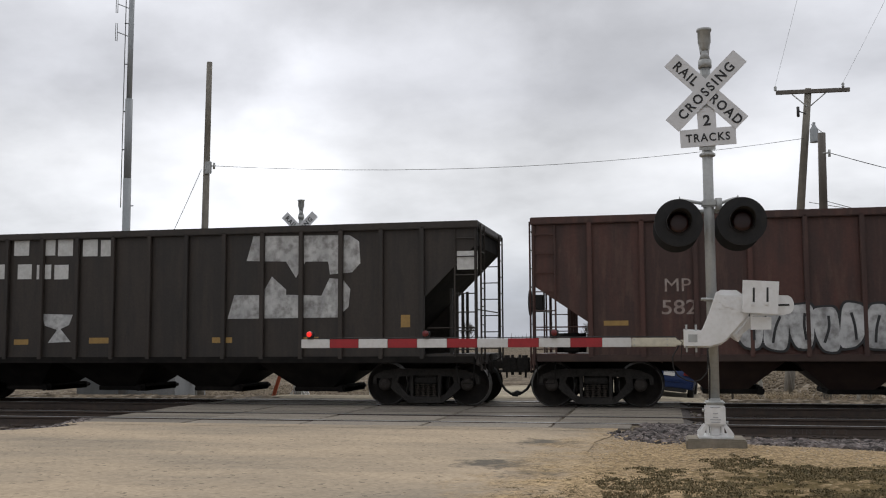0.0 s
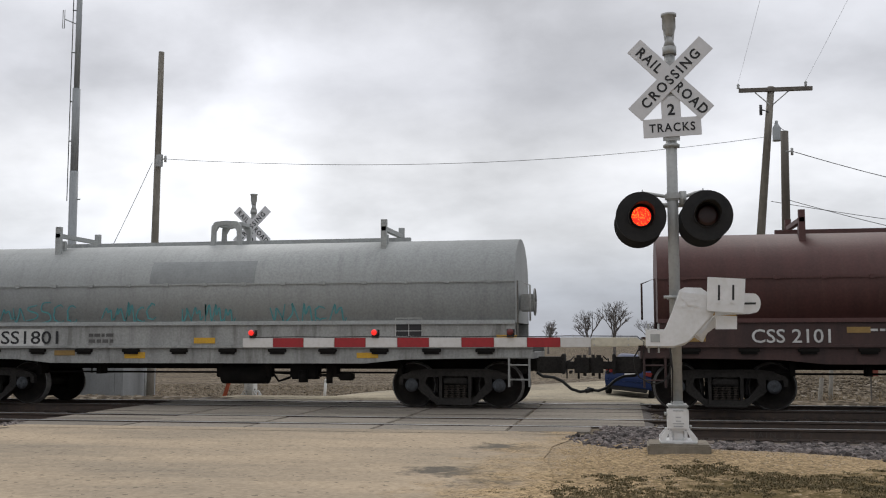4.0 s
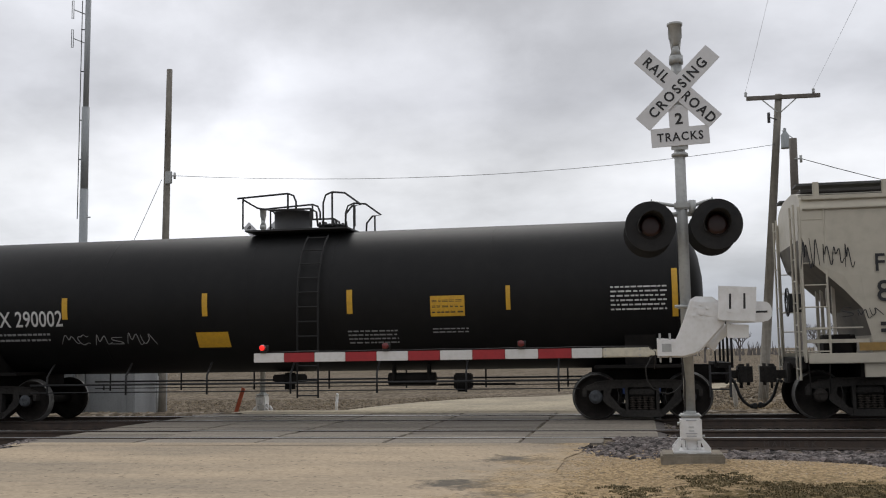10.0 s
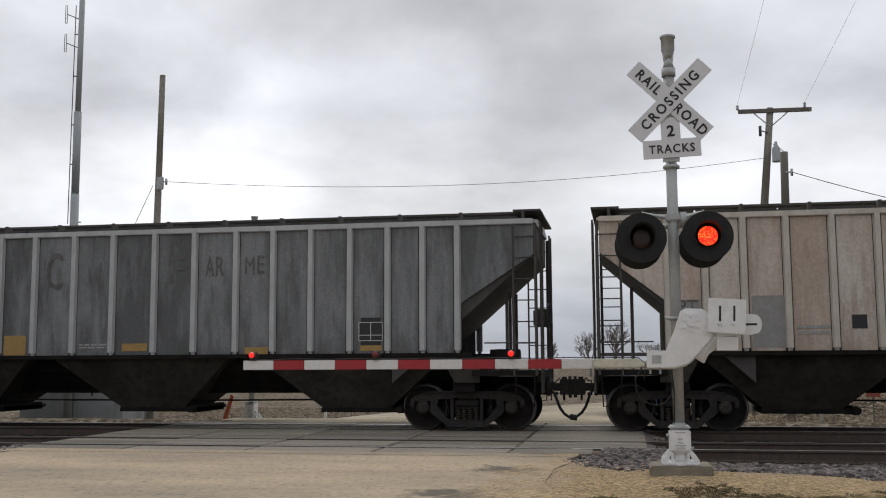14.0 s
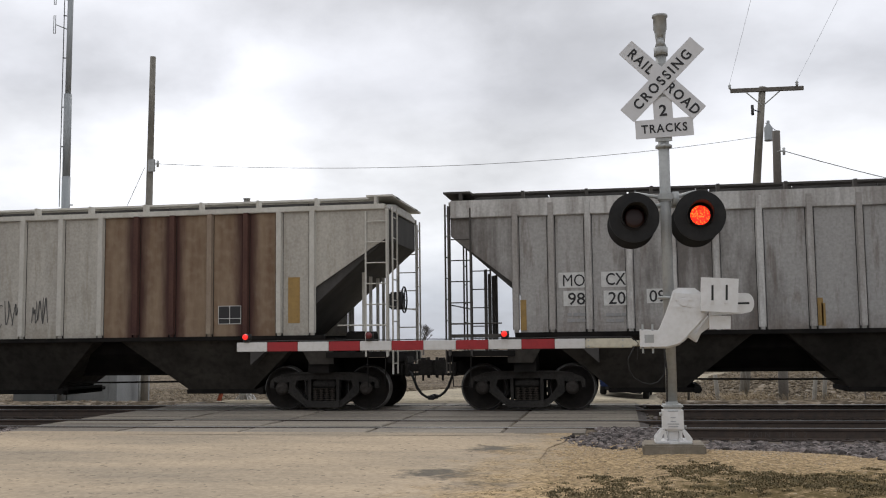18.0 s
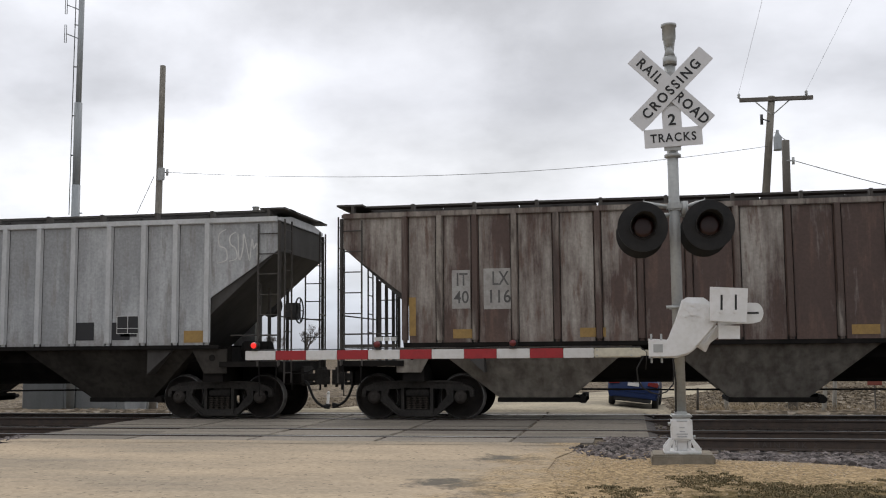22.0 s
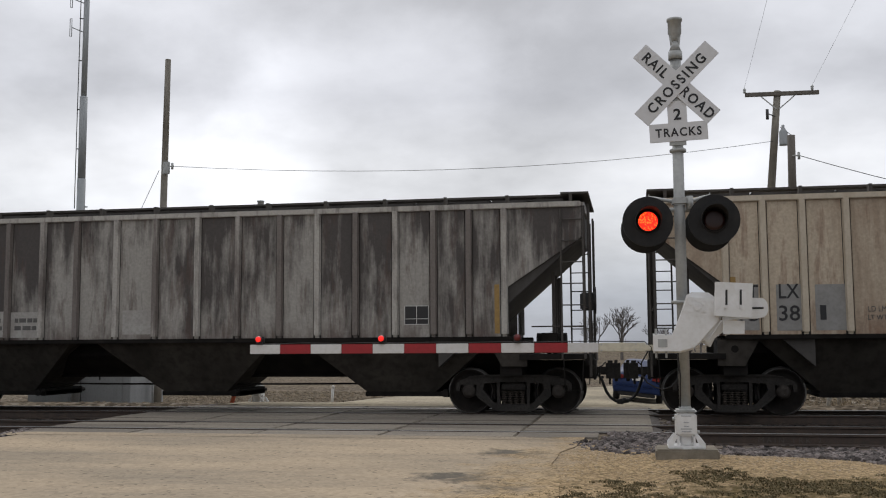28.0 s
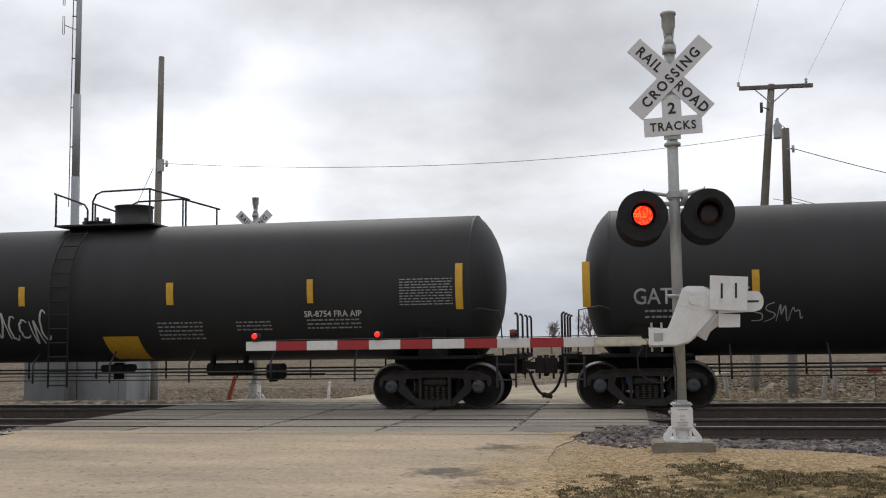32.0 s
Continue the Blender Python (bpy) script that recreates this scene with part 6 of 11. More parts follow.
def end_cage(car, E, s, zt, zf, mat_c, wheel=False, y=1.5):
    """Open end platform of a hopper: thin floor, corner posts, ladders, rails."""
    bm = nb(); box(bm, min(s * (E - 1.35), s * E), max(s * (E - 1.35), s * E), -y + 0.02, y - 0.02, zf + 0.02, zf + 0.07)
    box(bm, min(s * (E - 0.07), s * E), max(s * (E - 0.07), s * E), -y, y, zf - 0.14, zf + 0.03)
    box(bm, min(s * (E - 1.35), s * E), max(s * (E - 1.35), s * E), -y - 0.005, -y + 0.04, zf - 0.03, zf + 0.08)
    part("end_platform", bm, M_UNDER if zf > 1.05 else mat_c, car)
    for sy in (-1, 1):
        bm = nb(); box(bm, min(s * (E - 0.09), s * (E - 0.03)), max(s * (E - 0.09), s * (E - 0.03)), sy * y - 0.03, sy * y + 0.03, zf, zt - 0.05)
        part("corner_post", bm, mat_c, car)
        bm = nb(); ladder(bm, s * (E - 0.50), s * (E - 0.06), sy * (y + 0.05), sy * (y + 0.05), zf - 0.02, zt - 0.1, 7, 0.013, 0.021)
        part("side_ladder", bm, mat_c, car)
        bm = nb(); pipe(bm, [(s * (E - 0.48), sy * (y + 0.02), zf), (s * (E - 0.46), sy * (y + 0.02), 0.50), (s * (E - 0.12), sy * (y + 0.02), 0.50), (s * (E - 0.10), sy * (y + 0.02), zf)], 0.013, 6)
        part("stirrup_step", bm, M_UNDER, car)
        bm = nb(); ladder(bm, s * (E + 0.03), s * (E + 0.03), sy * (y - 0.08), sy * (y - 0.52), 0.75, zt, 8, 0.013, 0.021)
        part("end_ladder", bm, mat_c, car)
    for yy in (-0.9, -0.3, 0.35, 0.9):
        bm = nb()
        box(bm, min(s * (E - 0.74), s * (E - 0.68)), max(s * (E - 0.74), s * (E - 0.68)), yy - 0.03, yy + 0.03, zf, zt - 1.35 if abs(yy) < 0.5 else zt - 1.3)
        part("slope_brace", bm, mat_c, car)
    bm = nb()
    rod(bm, (s * (E - 0.05), -y, zf + 1.0), (s * (E - 0.05), y, zf + 1.0), 0.015, 6)
    rod(bm, (s * (E - 1.1), -y, zf + 0.62), (s * (E - 0.05), -y, zf + 0.62), 0.014, 6)
    if s < 0:
        box(bm, -E + 0.05, -E + 1.2, -y - 0.012, -y + 0.012, zf + 0.34, zf + 0.41)
    part("safety_rail", bm, mat_c, car)
    if wheel:
        brake_wheel(car, s * (E + 0.12), -0.75, zf + 1.15, s, M_BLACKPAINT)
        bm = nb(); rod(bm, (s * (E - 1.05), -0.9, zf + 0.30), (s * (E - 0.45), -0.9, zf + 0.30), 0.2, 14); box(bm, min(s * (E - 0.95), s * (E - 0.6)), max(s * (E - 0.95), s * (E - 0.6)), -1.25, -1.0, zf + 0.1, zf + 0.5, 0.03)
        rod(bm, (s * (E - 0.8), -1.1, zf), (s * (E - 0.8), -0.9, zf + 0.3), 0.05, 6)
        part("air_reservoir", bm, M_UNDER, car)


def bays(car, xs, half, zt, zb, material, w=1.42, dx=0.0, gate=True, mgate=None):
    for x in xs:
        bm = nb()
        top = [(x - half, -w, zt), (x + half, -w, zt), (x + half, w, zt), (x - half, w, zt)]
        hb = half * 0.36
        bot = [(x - hb, -0.72, zb), (x + hb, -0.72, zb), (x + hb, 0.72, zb), (x - hb, 0.72, zb)]
        t, b = [bm.verts.new(p) for p in top], [bm.verts.new(p) for p in bot]
        for i in range(4):
            bm.faces.new((t[i], t[(i + 1) % 4], b[(i + 1) % 4], b[i]))
        bm.faces.new(t); bm.faces.new(b[::-1])
        by = part("hopper_bay", bm, material, car)
        if gate:
            bm = nb(); box(bm, x - hb - 0.05, x + hb + 0.30, -0.74, 0.74, zb - 0.085, zb + 0.01, 0.01)
            box(bm, x + hb + 0.18, x + hb + 0.30, -0.78, 0.78, zb - 0.10, zb + 0.06, 0.01)
            rod(bm, (x + hb + 0.24, -0.95, zb - 0.02), (x + hb + 0.24, 0.95, zb - 0.02), 0.045, 8); rod(bm, (x + hb + 0.24, -0.97, zb - 0.02), (x + hb + 0.24, -0.93, zb - 0.02), 0.075, 8)
            if mgate:
                box(bm, x - hb - 0.16, x + hb + 0.20, -0.80, 0.80, zb - 0.15, zb + 0.005, 0.01)
            part("outlet_gate", bm, mgate or M_UNDER, by)


def new_car(n, name, label, category="rail car"):
    c = thing(name, label, category, group="freight train cars")
    CARS[n] = c
    return c


def covered_hopper(n, half, label, mp, mrib, panels, mark=(), mark_mat=None, mark_x=0.9, n_bays=3, zt=4.15, zb=1.55, tc=None, cage=None, mroof=None, slope=(0.66, 1.66),
                   wheel=(1,), rng_seed=0, mbay=None, yellow=None, mark_h=0.30, mark_z=(2.35, 1.98), block=0.62, high=0.0, data=True, chord=0.06, mgusset=None, rust=None):
    """Ribbed covered hopper: a panel between each pair of ribs, open slope-sheet ends, roof with running boards."""
    E = half
    rng = random.Random(rng_seed or n)
    car = new_car(n, "covered_hopper", label)
    cage = cage or mrib
    mroof = mroof or mrib
    y = 1.52
    tc = tc or 6.94
    pw = 2 * (E - 1.36) / panels
    zs, ze = zt - slope[0], zt - slope[1]      # where the end slope begins and ends
    run = 1.24
    xa = E - 0.12 - run                         # where the side sheet ends at the bottom
    # core: slope sheets and roof; the shell's dark colour paints in the shade on the slopes
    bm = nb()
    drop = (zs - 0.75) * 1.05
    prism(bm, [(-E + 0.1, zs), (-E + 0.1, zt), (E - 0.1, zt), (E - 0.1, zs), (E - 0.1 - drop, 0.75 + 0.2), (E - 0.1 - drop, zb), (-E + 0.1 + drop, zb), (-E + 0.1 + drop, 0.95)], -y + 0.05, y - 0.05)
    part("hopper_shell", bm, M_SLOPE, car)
    bm = nb()
    prism(bm, [(-y, zt - 0.03), (-y, zt + 0.03), (-0.8, zt + 0.13), (0.8, zt + 0.13), (y, zt + 0.03), (y, zt - 0.03)], -E + 0.06, E - 0.06, "x")
    part("roof", bm, mroof, car)
    # side sheets
    xs_p = [-0.12 + q for q in (-6.96, -6.25, -5.53, -4.74, -3.91, -3.1, -2.29, -1.37, -0.475, 0.475, 1.37, 2.29, 3.1, 3.91, 4.74, 5.53, 6.25, 6.96)]
    for sy in (-1, 1):
        for a, b in zip(xs_p, xs_p[1:]):
            bm = nb(); box(bm, a + 0.086, b - 0.086, sy * (y - 0.02) - 0.02, sy * (y - 0.02) + 0.02, zb, zt - 0.03)
            part("side_panel", bm, M_RUSTWASH if rust and rust[0] < (a + b) / 2 < rust[1] else mp, car)
        for s in (-1, 1):
            xe = xs_p[0] if s < 0 else xs_p[-1]
            bm = nb(); prism(bm, [(xe, zb), (xe, zt - 0.03), (s * (E - 0.1), zt - 0.03), (s * (E - 0.1), zs), (xe, ze)], sy * y, sy * (y - 0.04))
            part("end_panel", bm, mp, car)
    bm = nb()
    prism(bm, [(-0.072, -0.0), (0.072, 0.0), (0.062, -0.02), (0.050, -0.078), (-0.050, -0.078), (-0.062, -0.02)], zb + 0.05, zt - 0.05, "z")
    prism(bm, [(-0.045, -0.0), (0.045, 0.0), (0.035, -0.035), (-0.035, -0.035)], zb - 0.02, zb + 0.05, "z")
    rib = mesh("side_rib", bm, mrib)
    if rust:
        red, tan = rib.copy(), rib.copy()
        red.materials[0], tan.materials[0] = M_RUSTRIB, M_STAINRIB
    for x in xs_p:
        own = rib
        if rust and rust[0] + 0.2 < x < rust[1] - 0.2:
            own = red if min(abs(x - c) for c in RUSTED) < 0.1 else tan
        part("side_rib", own, None, car, at=pose(x, -y, 0))
        part("side_rib", rib, None, car, at=pose(x, y, 0, 0, 0, 180))
    bm = nb()
    for sy in (-1, 1):
        box(bm, -E + 0.1, E - 0.1, sy * y - 0.06, sy * y + 0.06, zt - chord, zt + 0.05, 0.012)
    part("top_chord", bm, mrib, car)
    bm = nb()
    for sy in (-1, 1):
        box(bm, -xa, xa, sy * y - 0.05, sy * y + 0.05, zb - 0.09, zb - 0.0, 0.01)
    part("side_sill", bm, M_UNDER, car)
    # roof walk and hatches
    bm = nb()
    for sy in (-1, 1):
        box(bm, -E - 0.05, E + 0.05, sy * 0.98 - 0.17, sy * 0.98 + 0.17, zt + 0.21 + high, zt + 0.25 + high)
    for s in (-1, 1):
        box(bm, min(s * (E - 0.5), s * (E + 0.05)), max(s * (E - 0.5), s * (E + 0.05)), -1.5, 1.5, zt + 0.205 + high, zt + 0.243 + high)
    rw = part("running_board", bm, cage, car)
    k = int(2 * E / 1.25)
    bm = nb(); box(bm, -0.03, 0.03, -0.12, 0.06, zt - 0.0, zt + 0.21 + high)
    wb = mesh("walk_bracket", bm, cage)
    for i in range(k + 1):
        for sy in (-1, 1):
            part("walk_bracket", wb, None, rw, at=pose(-E + 0.3 + (2 * E - 0.6) * i / k, sy * 1.42, 0))
    bm = nb()
    pitch_h = (2 * E - 2.4) / 9
    box(bm, -pitch_h / 2 + 0.02, pitch_h / 2 - 0.02, -0.62, 0.62, zt + 0.08, zt + 0.285 + high, 0.03)
    box(bm, -0.05, 0.05, -0.68, 0.68, zt + 0.2, zt + 0.30 + high)
    hm = mesh("roof_hatch", bm, M_HATCH)
    for i in range(10):
        part("roof_hatch", hm, None, car, at=pose(-E + 1.2 + (2 * E - 2.4) * i / 9, 0, 0))
    for s in (-1, 1):
        end_cage(car, E, s, zt, 1.12, cage, s in wheel, y)
    # under the body
    bm = nb(); box(bm, -E, E, -0.28, 0.28, 0.72, 1.06, 0.02)
    part("centre_sill", bm, M_UNDER, car)
    for s in (-1, 1):
        for sy in (-1, 1):
            bm = nb(); prism(bm, [(s * (xa + 0.16), zb - 0.09), (s * (xa - 0.62), zb - 0.09), (s * (xa - 0.34), 0.96), (s * (xa + 0.16), 0.96)], sy * (y - 0.03), sy * (y - 0.06))
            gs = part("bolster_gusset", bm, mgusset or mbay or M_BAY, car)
            bm = nb(); rod(bm, (s * (xa - 0.16), sy * (y - 0.05), zb - 0.27), (s * (xa - 0.16), sy * (y - 0.026), zb - 0.27), 0.07, 14)
            part("lifting_hole", bm, M_UNDER, gs)
        bm = nb(); box(bm, s * tc - 0.22, s * tc + 0.22, -y + 0.1, y - 0.1, 0.78, 1.12)
        part("body_bolster", bm, M_UNDER, car)
    bm = nb(); prism(bm, [(-0.95, zb - 0.05), (0.95, zb - 0.05), (0.95, 1.2), (0.34, 0.80), (-0.34, 0.80), (-0.95, 1.2)], -xa - 0.05, xa + 0.05, "x")
    part("hopper_floor", bm, M_UNDER, car)
    bx = [0] if n_bays == 1 else [(-1 + 2 * i / (n_bays - 1)) * (xa - 2.55 if n_bays == 3 else xa - 2.1) for i in range(n_bays)]
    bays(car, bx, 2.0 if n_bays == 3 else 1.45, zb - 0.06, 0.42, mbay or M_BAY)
    bm = nb(); pipe(bm, [(-xa, -0.6, 0.62), (-2.0, -0.6, 0.58), (2.0, -0.6, 0.58), (xa, -0.6, 0.62)], 0.02, 5)
    part("brake_pipe", bm, M_UNDER, car)
    running_gear(car, n, tc, E - 0.075)
    # lettering
    f = -y - 0.006
    if mark:
        pw = 2 * xa / panels
        for i, col in enumerate(mark):
            cx = -xa + pw * (i + 0.5 + (mark_x - 0.9))
            for txt, zz in zip(col, mark_z):
                if txt:
                    letters(txt, mark_h, mark_mat or M_INK, car, pose(cx, f, zz), "car_mark", "CENTER", 1.1, 0.003, squeeze=0.82)
    if data:
        data_block(car, xa - 2.3, zb + 0.25, f, 0.5)
    if yellow:
        pw = 2 * xa / panels
        reflectors(car, [-xa + pw * (i + 0.5) for i in range(1, panels, 3)], zb + 0.08, zb + 0.26, f, 0.5, yellow)
    car["xa"] = xa
    return car


def graffiti(car, x0, x1, z0, z1, y, material, n, width, seed, name="graffiti", label="sprayed unreadable scrawl"):
    bm = nb()
    scrawl(bm, random.Random(seed), x0, x1, z0, z1, y, n, width)
    return part(name, bm, material, car, label)


def open_hopper(n, half, label, m, mdark, zt, zb, panels, end_open=True):
    E = half
    car = new_car(n, "open_hopper", label)
    y = 1.52
    tc = 6.2
    xa = E - 1.2
    zs = zt - 0.42
    ze = zt - 1.55
    bm = nb()
    drop = (zs - 0.9) * 1.0
    o = [(-E + 0.1, zs), (-E + 0.1, zt), (E - 0.1, zt), (E - 0.1, zs), (E - 0.1 - drop, 0.9), (E - 0.1 - drop, zb), (-E + 0.1 + drop, zb), (-E + 0.1 + drop, 0.9)]
    prism(bm, o, -y + 0.05, y - 0.05)
    part("hopper_shell", bm, mdark, car)
    xs_p = [-xa + 2 * xa * i / panels for i in range(panels + 1)]
    bm = nb(); box(bm, 0, xs_p[1] - xs_p[0], -0.02, 0.02, zb, zt - 0.02)
    pm = mesh("side_panel", bm, m)
    bm = nb(); box(bm, -0.05, 0.05, -0.09, 0.0, zb - 0.05, zt - 0.02, 0.012)
    rm = mesh("side_rib", bm, m)
    for sy in (-1, 1):
        for a in xs_p[:-1]:
            part("side_panel", pm, None, car, at=pose(a, sy * (y - 0.02), 0))
        for a in xs_p:
            part("side_rib", rm, None, car, at=pose(a, sy * y, 0, 0, 0, 0 if sy < 0 else 180))
        for s in (-1, 1):
            za, zd = (zs, ze) if s > 0 else (zt - 1.34, zt - 2.12)
            bm = nb(); prism(bm, [(s * xa, zb), (s * xa, zt - 0.02), (s * (E - 0.06), zt - 0.02), (s * (E - 0.06), za), (s * xa, zd)], sy * y, sy * (y - 0.04))
            part("end_panel", bm, m, car)
    bm = nb()
    for sy in (-1, 1):
        box(bm, -E, E, sy * y - 0.09, sy * y + 0.09, zt - 0.08, zt + 0.07, 0.015)
    for s in (-1, 1):
        box(bm, min(s * (E - 0.14), s * E), max(s * (E - 0.14), s * E), -y, y, zt - 0.08, zt + 0.065, 0.015)
    part("top_chord", bm, m, car)
    bm = nb()
    for sy in (-1, 1):
        box(bm, -E + 0.1, E - 0.1, sy * y - 0.07, sy * y + 0.07, zb - 0.14, zb, 0.012)
    part("side_sill", bm, mdark, car)
    for s in (-1, 1):
        end_cage(car, E, s, zt, 1.02, m, s < 0, y)
    bm = nb(); box(bm, -E, E, -0.28, 0.28, 0.72, 1.06, 0.02)
    part("centre_sill", bm, M_UNDER, car)
    bays(car, [-3.6, -1.2, 1.2, 3.6], 1.15, zb - 0.1, 0.36, mdark, w=1.4)
    running_gear(car, n, tc, E - 0.1)
    car["xa"] = xa
    return car


def tank_car(n, half, label, m, tc, r=1.52, zc=2.53, platform_x=0.0, seed=0, mark="", plats=1.0, ladder_x=None, loop=False):
    car = new_car(n, "tank_car", label)
    bm = nb()
    h = 0.56
    prof = [(0.0, -half), (r * 0.25, -half + 0.02), (r * 0.48, -half + 0.085), (r * 0.66, -half + 0.18), (r * 0.80, -half + 0.29), (r * 0.90, -half + 0.40), (r * 0.96, -half + 0.49), (r * 0.988, -half + 0.535), (r, -half + h)]
    prof2 = [(q, hh) for q, hh in prof]
    for k in range(1, 8):
        prof2.append((r, -half + h + (2 * half - 2 * h) * k / 8))
    prof2 += [(q, -hh) for q, hh in prof[::-1]]
    lathe(bm, prof2, 56, "x", (0, 0, zc))
    part("tank", bm, m, car)
    for x in (-half + h, -half * 0.5, -0.9, 0.9, half * 0.5, half - h):
        bm = nb()
        lathe(bm, [(r - 0.002, x - 0.03), (r + 0.002, x - 0.012), (r + 0.002, x + 0.012), (r - 0.002, x + 0.03)], 56, "x", (0, 0, zc))
        part("weld_seam", bm, m, car)
    for sx in (-1, 1):
        bm = nb()
        x = sx * tc
        prism(bm, [(-1.2, 1.0), (1.2, 1.0), (1.25, 1.75), (0.7, 1.2), (-0.7, 1.2), (-1.25, 1.75)], x - 0.3, x + 0.3, "x")
        box(bm, min(x - sx * 1.0, x + sx * 1.75), max(x - sx * 1.0, x + sx * 1.75), -0.3, 0.3, 0.75, 1.06)
        box(bm, min(sx * (half + 0.15), sx * (half + 0.42)), max(sx * (half + 0.15), sx * (half + 0.42)), -1.45, 1.45, 1.0, 1.1)
        box(bm, x - 0.9, x + 0.9, -1.42, 1.42, 1.02, 1.08)
        part("stub_sill", bm, M_UNDER, car)
    for sx in (-1, 1):
        xe = sx * (half + 0.4)
        for yy in (-1.42, 0.5):
            for dy in (0.0, 0.92):
                bm = nb(); pipe(bm, [(xe, yy + dy, 1.05), (xe, yy + dy, 1.86), (xe - sx * 0.02, yy + dy, 1.90), (xe - sx * 0.06, yy + dy, 1.91)], 0.024, 6)
                part("end_stanchion", bm, M_BLACKPAINT, car)
        bm = nb(); pipe(bm, [(xe - sx * 0.30, -1.42, 1.06), (xe - sx * 0.34, -1.48, 1.95), (xe - sx * 0.75, -1.52, 2.02), (xe - sx * 0.95, -1.50, 1.95)], 0.016, 6)
        part("side_grab", bm, M_BLACKPAINT, car)
        bm = nb(); ladder(bm, xe - sx * 0.05, xe - sx * 0.42, -1.47, -1.47, 0.45, 1.05, 2)
        part("sill_step", bm, M_BLACKPAINT, car)
    bm = nb()
    for yy in (-1.35, 1.35):
        pipe(bm, [(-tc + 1.2, yy, 0.80), (tc - 1.2, yy, 0.80)], 0.022, 6)
        pipe(bm, [(-tc + 1.2, yy, 0.64), (tc - 1.2, yy, 0.64)], 0.012, 5)
        for i in range(7):
            x = -tc + 1.6 + (2 * tc - 3.2) * i / 6
            pipe(bm, [(x, yy, 0.58), (x, yy, 0.98), (x, yy * 0.8, 1.25)], 0.022, 5)
    part("side_handrail", bm, M_BLACKPAINT, car)
    bm = nb(); rod(bm, (1.9, -0.55, 0.84), (2.9, -0.55, 0.84), 0.13, 14); box(bm, 2.0, 2.05, -0.7, -0.5, 0.8, 1.15); box(bm, 2.75, 2.8, -0.7, -0.5, 0.8, 1.15)
    part("air_reservoir", bm, M_UNDER, car)
    bm = nb(); box(bm, 3.35, 3.7, -0.95, -0.6, 0.62, 0.95, 0.03); rod(bm, (3.52, -0.95, 0.58), (3.52, -0.95, 0.85), 0.09, 10); rod(bm, (3.0, -0.8, 0.72), (4.6, -0.8, 0.72), 0.025, 6)
    part("brake_valve", bm, M_UNDER, car)
    px = platform_x
    bm = nb(); box(bm, px - plats * 0.22 - 1.15, px - plats * 0.22 + 1.15, -0.85, 0.85, zc + r - 0.01, zc + r + 0.025)
    part("top_platform", bm, M_BLACKPAINT, car)
    bm = nb()
    zt = zc + r
    lathe(bm, [(0.0, 0), (0.50, 0), (0.50, 0.06), (0.42, 0.08), (0.42, 0.46), (0.44, 0.47), (0.44, 0.5), (0.0, 0.52)], 22, "z", (px + plats * 0.12, 0, zt))
    part("valve_housing", bm, M_BLACKPAINT, car)
    bm = nb(); lathe(bm, [(0.28, 0), (0.28, 0.12), (0.33, 0.13), (0.33, 0.17), (0, 0.2)], 18, "z", (px - plats * 0.8, 0, zt)); rod(bm, (px - plats * 0.6, 0, zt), (px - plats * 0.6, 0, zt + 0.25), 0.06, 8)
    for k in range(6):
        a = k * 1.05
        rod(bm, (px - plats * 0.8 + 0.3 * math.cos(a), 0.3 * math.sin(a), zt + 0.1), (px - plats * 0.8 + 0.3 * math.cos(a), 0.3 * math.sin(a), zt + 0.25), 0.03, 5)
    part("manway", bm, M_BLACKPAINT, car)
    q = plats * 0.8
    for yy in (-0.85, 0.85):
        bm = nb()
        if loop:
            d = px + 0.12
            pipe(bm, [(d - 0.56, yy, zt + 0.02), (d - 0.56, yy, zt + 0.52), (d - 0.48, yy, zt + 0.68), (d - 0.34, yy, zt + 0.74), (d + 0.8, yy, zt + 0.76)] + ([(d + 1.73, yy, zt + 0.48)] if loop == 1 else [(d + 0.95, yy, zt + 0.66), (d + 1.0, yy, zt + 0.5), (d + 1.0, yy, zt + 0.02)]), 0.022, 6)
            rod(bm, (d + 0.8, yy, zt + 0.02), (d + 0.8, yy, zt + 0.76), 0.022, 6); rod(bm, (d + (1.65 if loop == 1 else 0.5), yy, zt - 0.1), (d + (1.65 if loop == 1 else 0.5), yy, zt + 0.5), 0.022, 6)
            pipe(bm, [(d - 1.45, yy, zt + 0.02), (d - 1.45, yy, zt + 0.72), (d - 1.5, yy, zt + 0.74), (d - 0.95, yy, zt + 0.54), (d - 0.75, yy, zt + 0.46), (d - 0.68, yy, zt + 0.34), (d - 0.68, yy, zt + 0.02)], 0.022, 6)
        else:
            pipe(bm, [(px + q * 1.22, yy, zt + 0.05), (px + q * 1.22, yy, zt + 0.74), (px + q * 1.38, yy, zt + 0.73)], 0.022, 6)
            pipe(bm, [(px + q * 1.38, yy, zt + 0.73), (px - q * 0.06, yy, zt + 0.79), (px - q * 0.22, yy, zt + 0.74), (px - q * 0.29, yy, zt + 0.6), (px - q * 0.29, yy, zt + 0.44)], 0.022, 6)
            pipe(bm, [(px + q * 1.22, yy, zt + 0.7), (px + q * 0.8, yy, zt + 0.5), (px + q * 0.4, yy, zt + 0.44), (px - q * 0.7, yy, zt + 0.44), (px - q * 0.86, yy, zt + 0.36), (px - q * 0.9, yy, zt + 0.05)], 0.022, 6)
            rod(bm, (px - q * 0.06, yy, zt + 0.44), (px - q * 0.06, yy, zt + 0.79), 0.024, 6); rod(bm, (px - q * 0.7, yy, zt + 0.05), (px - q * 0.7, yy, zt + 0.44), 0.024, 6)
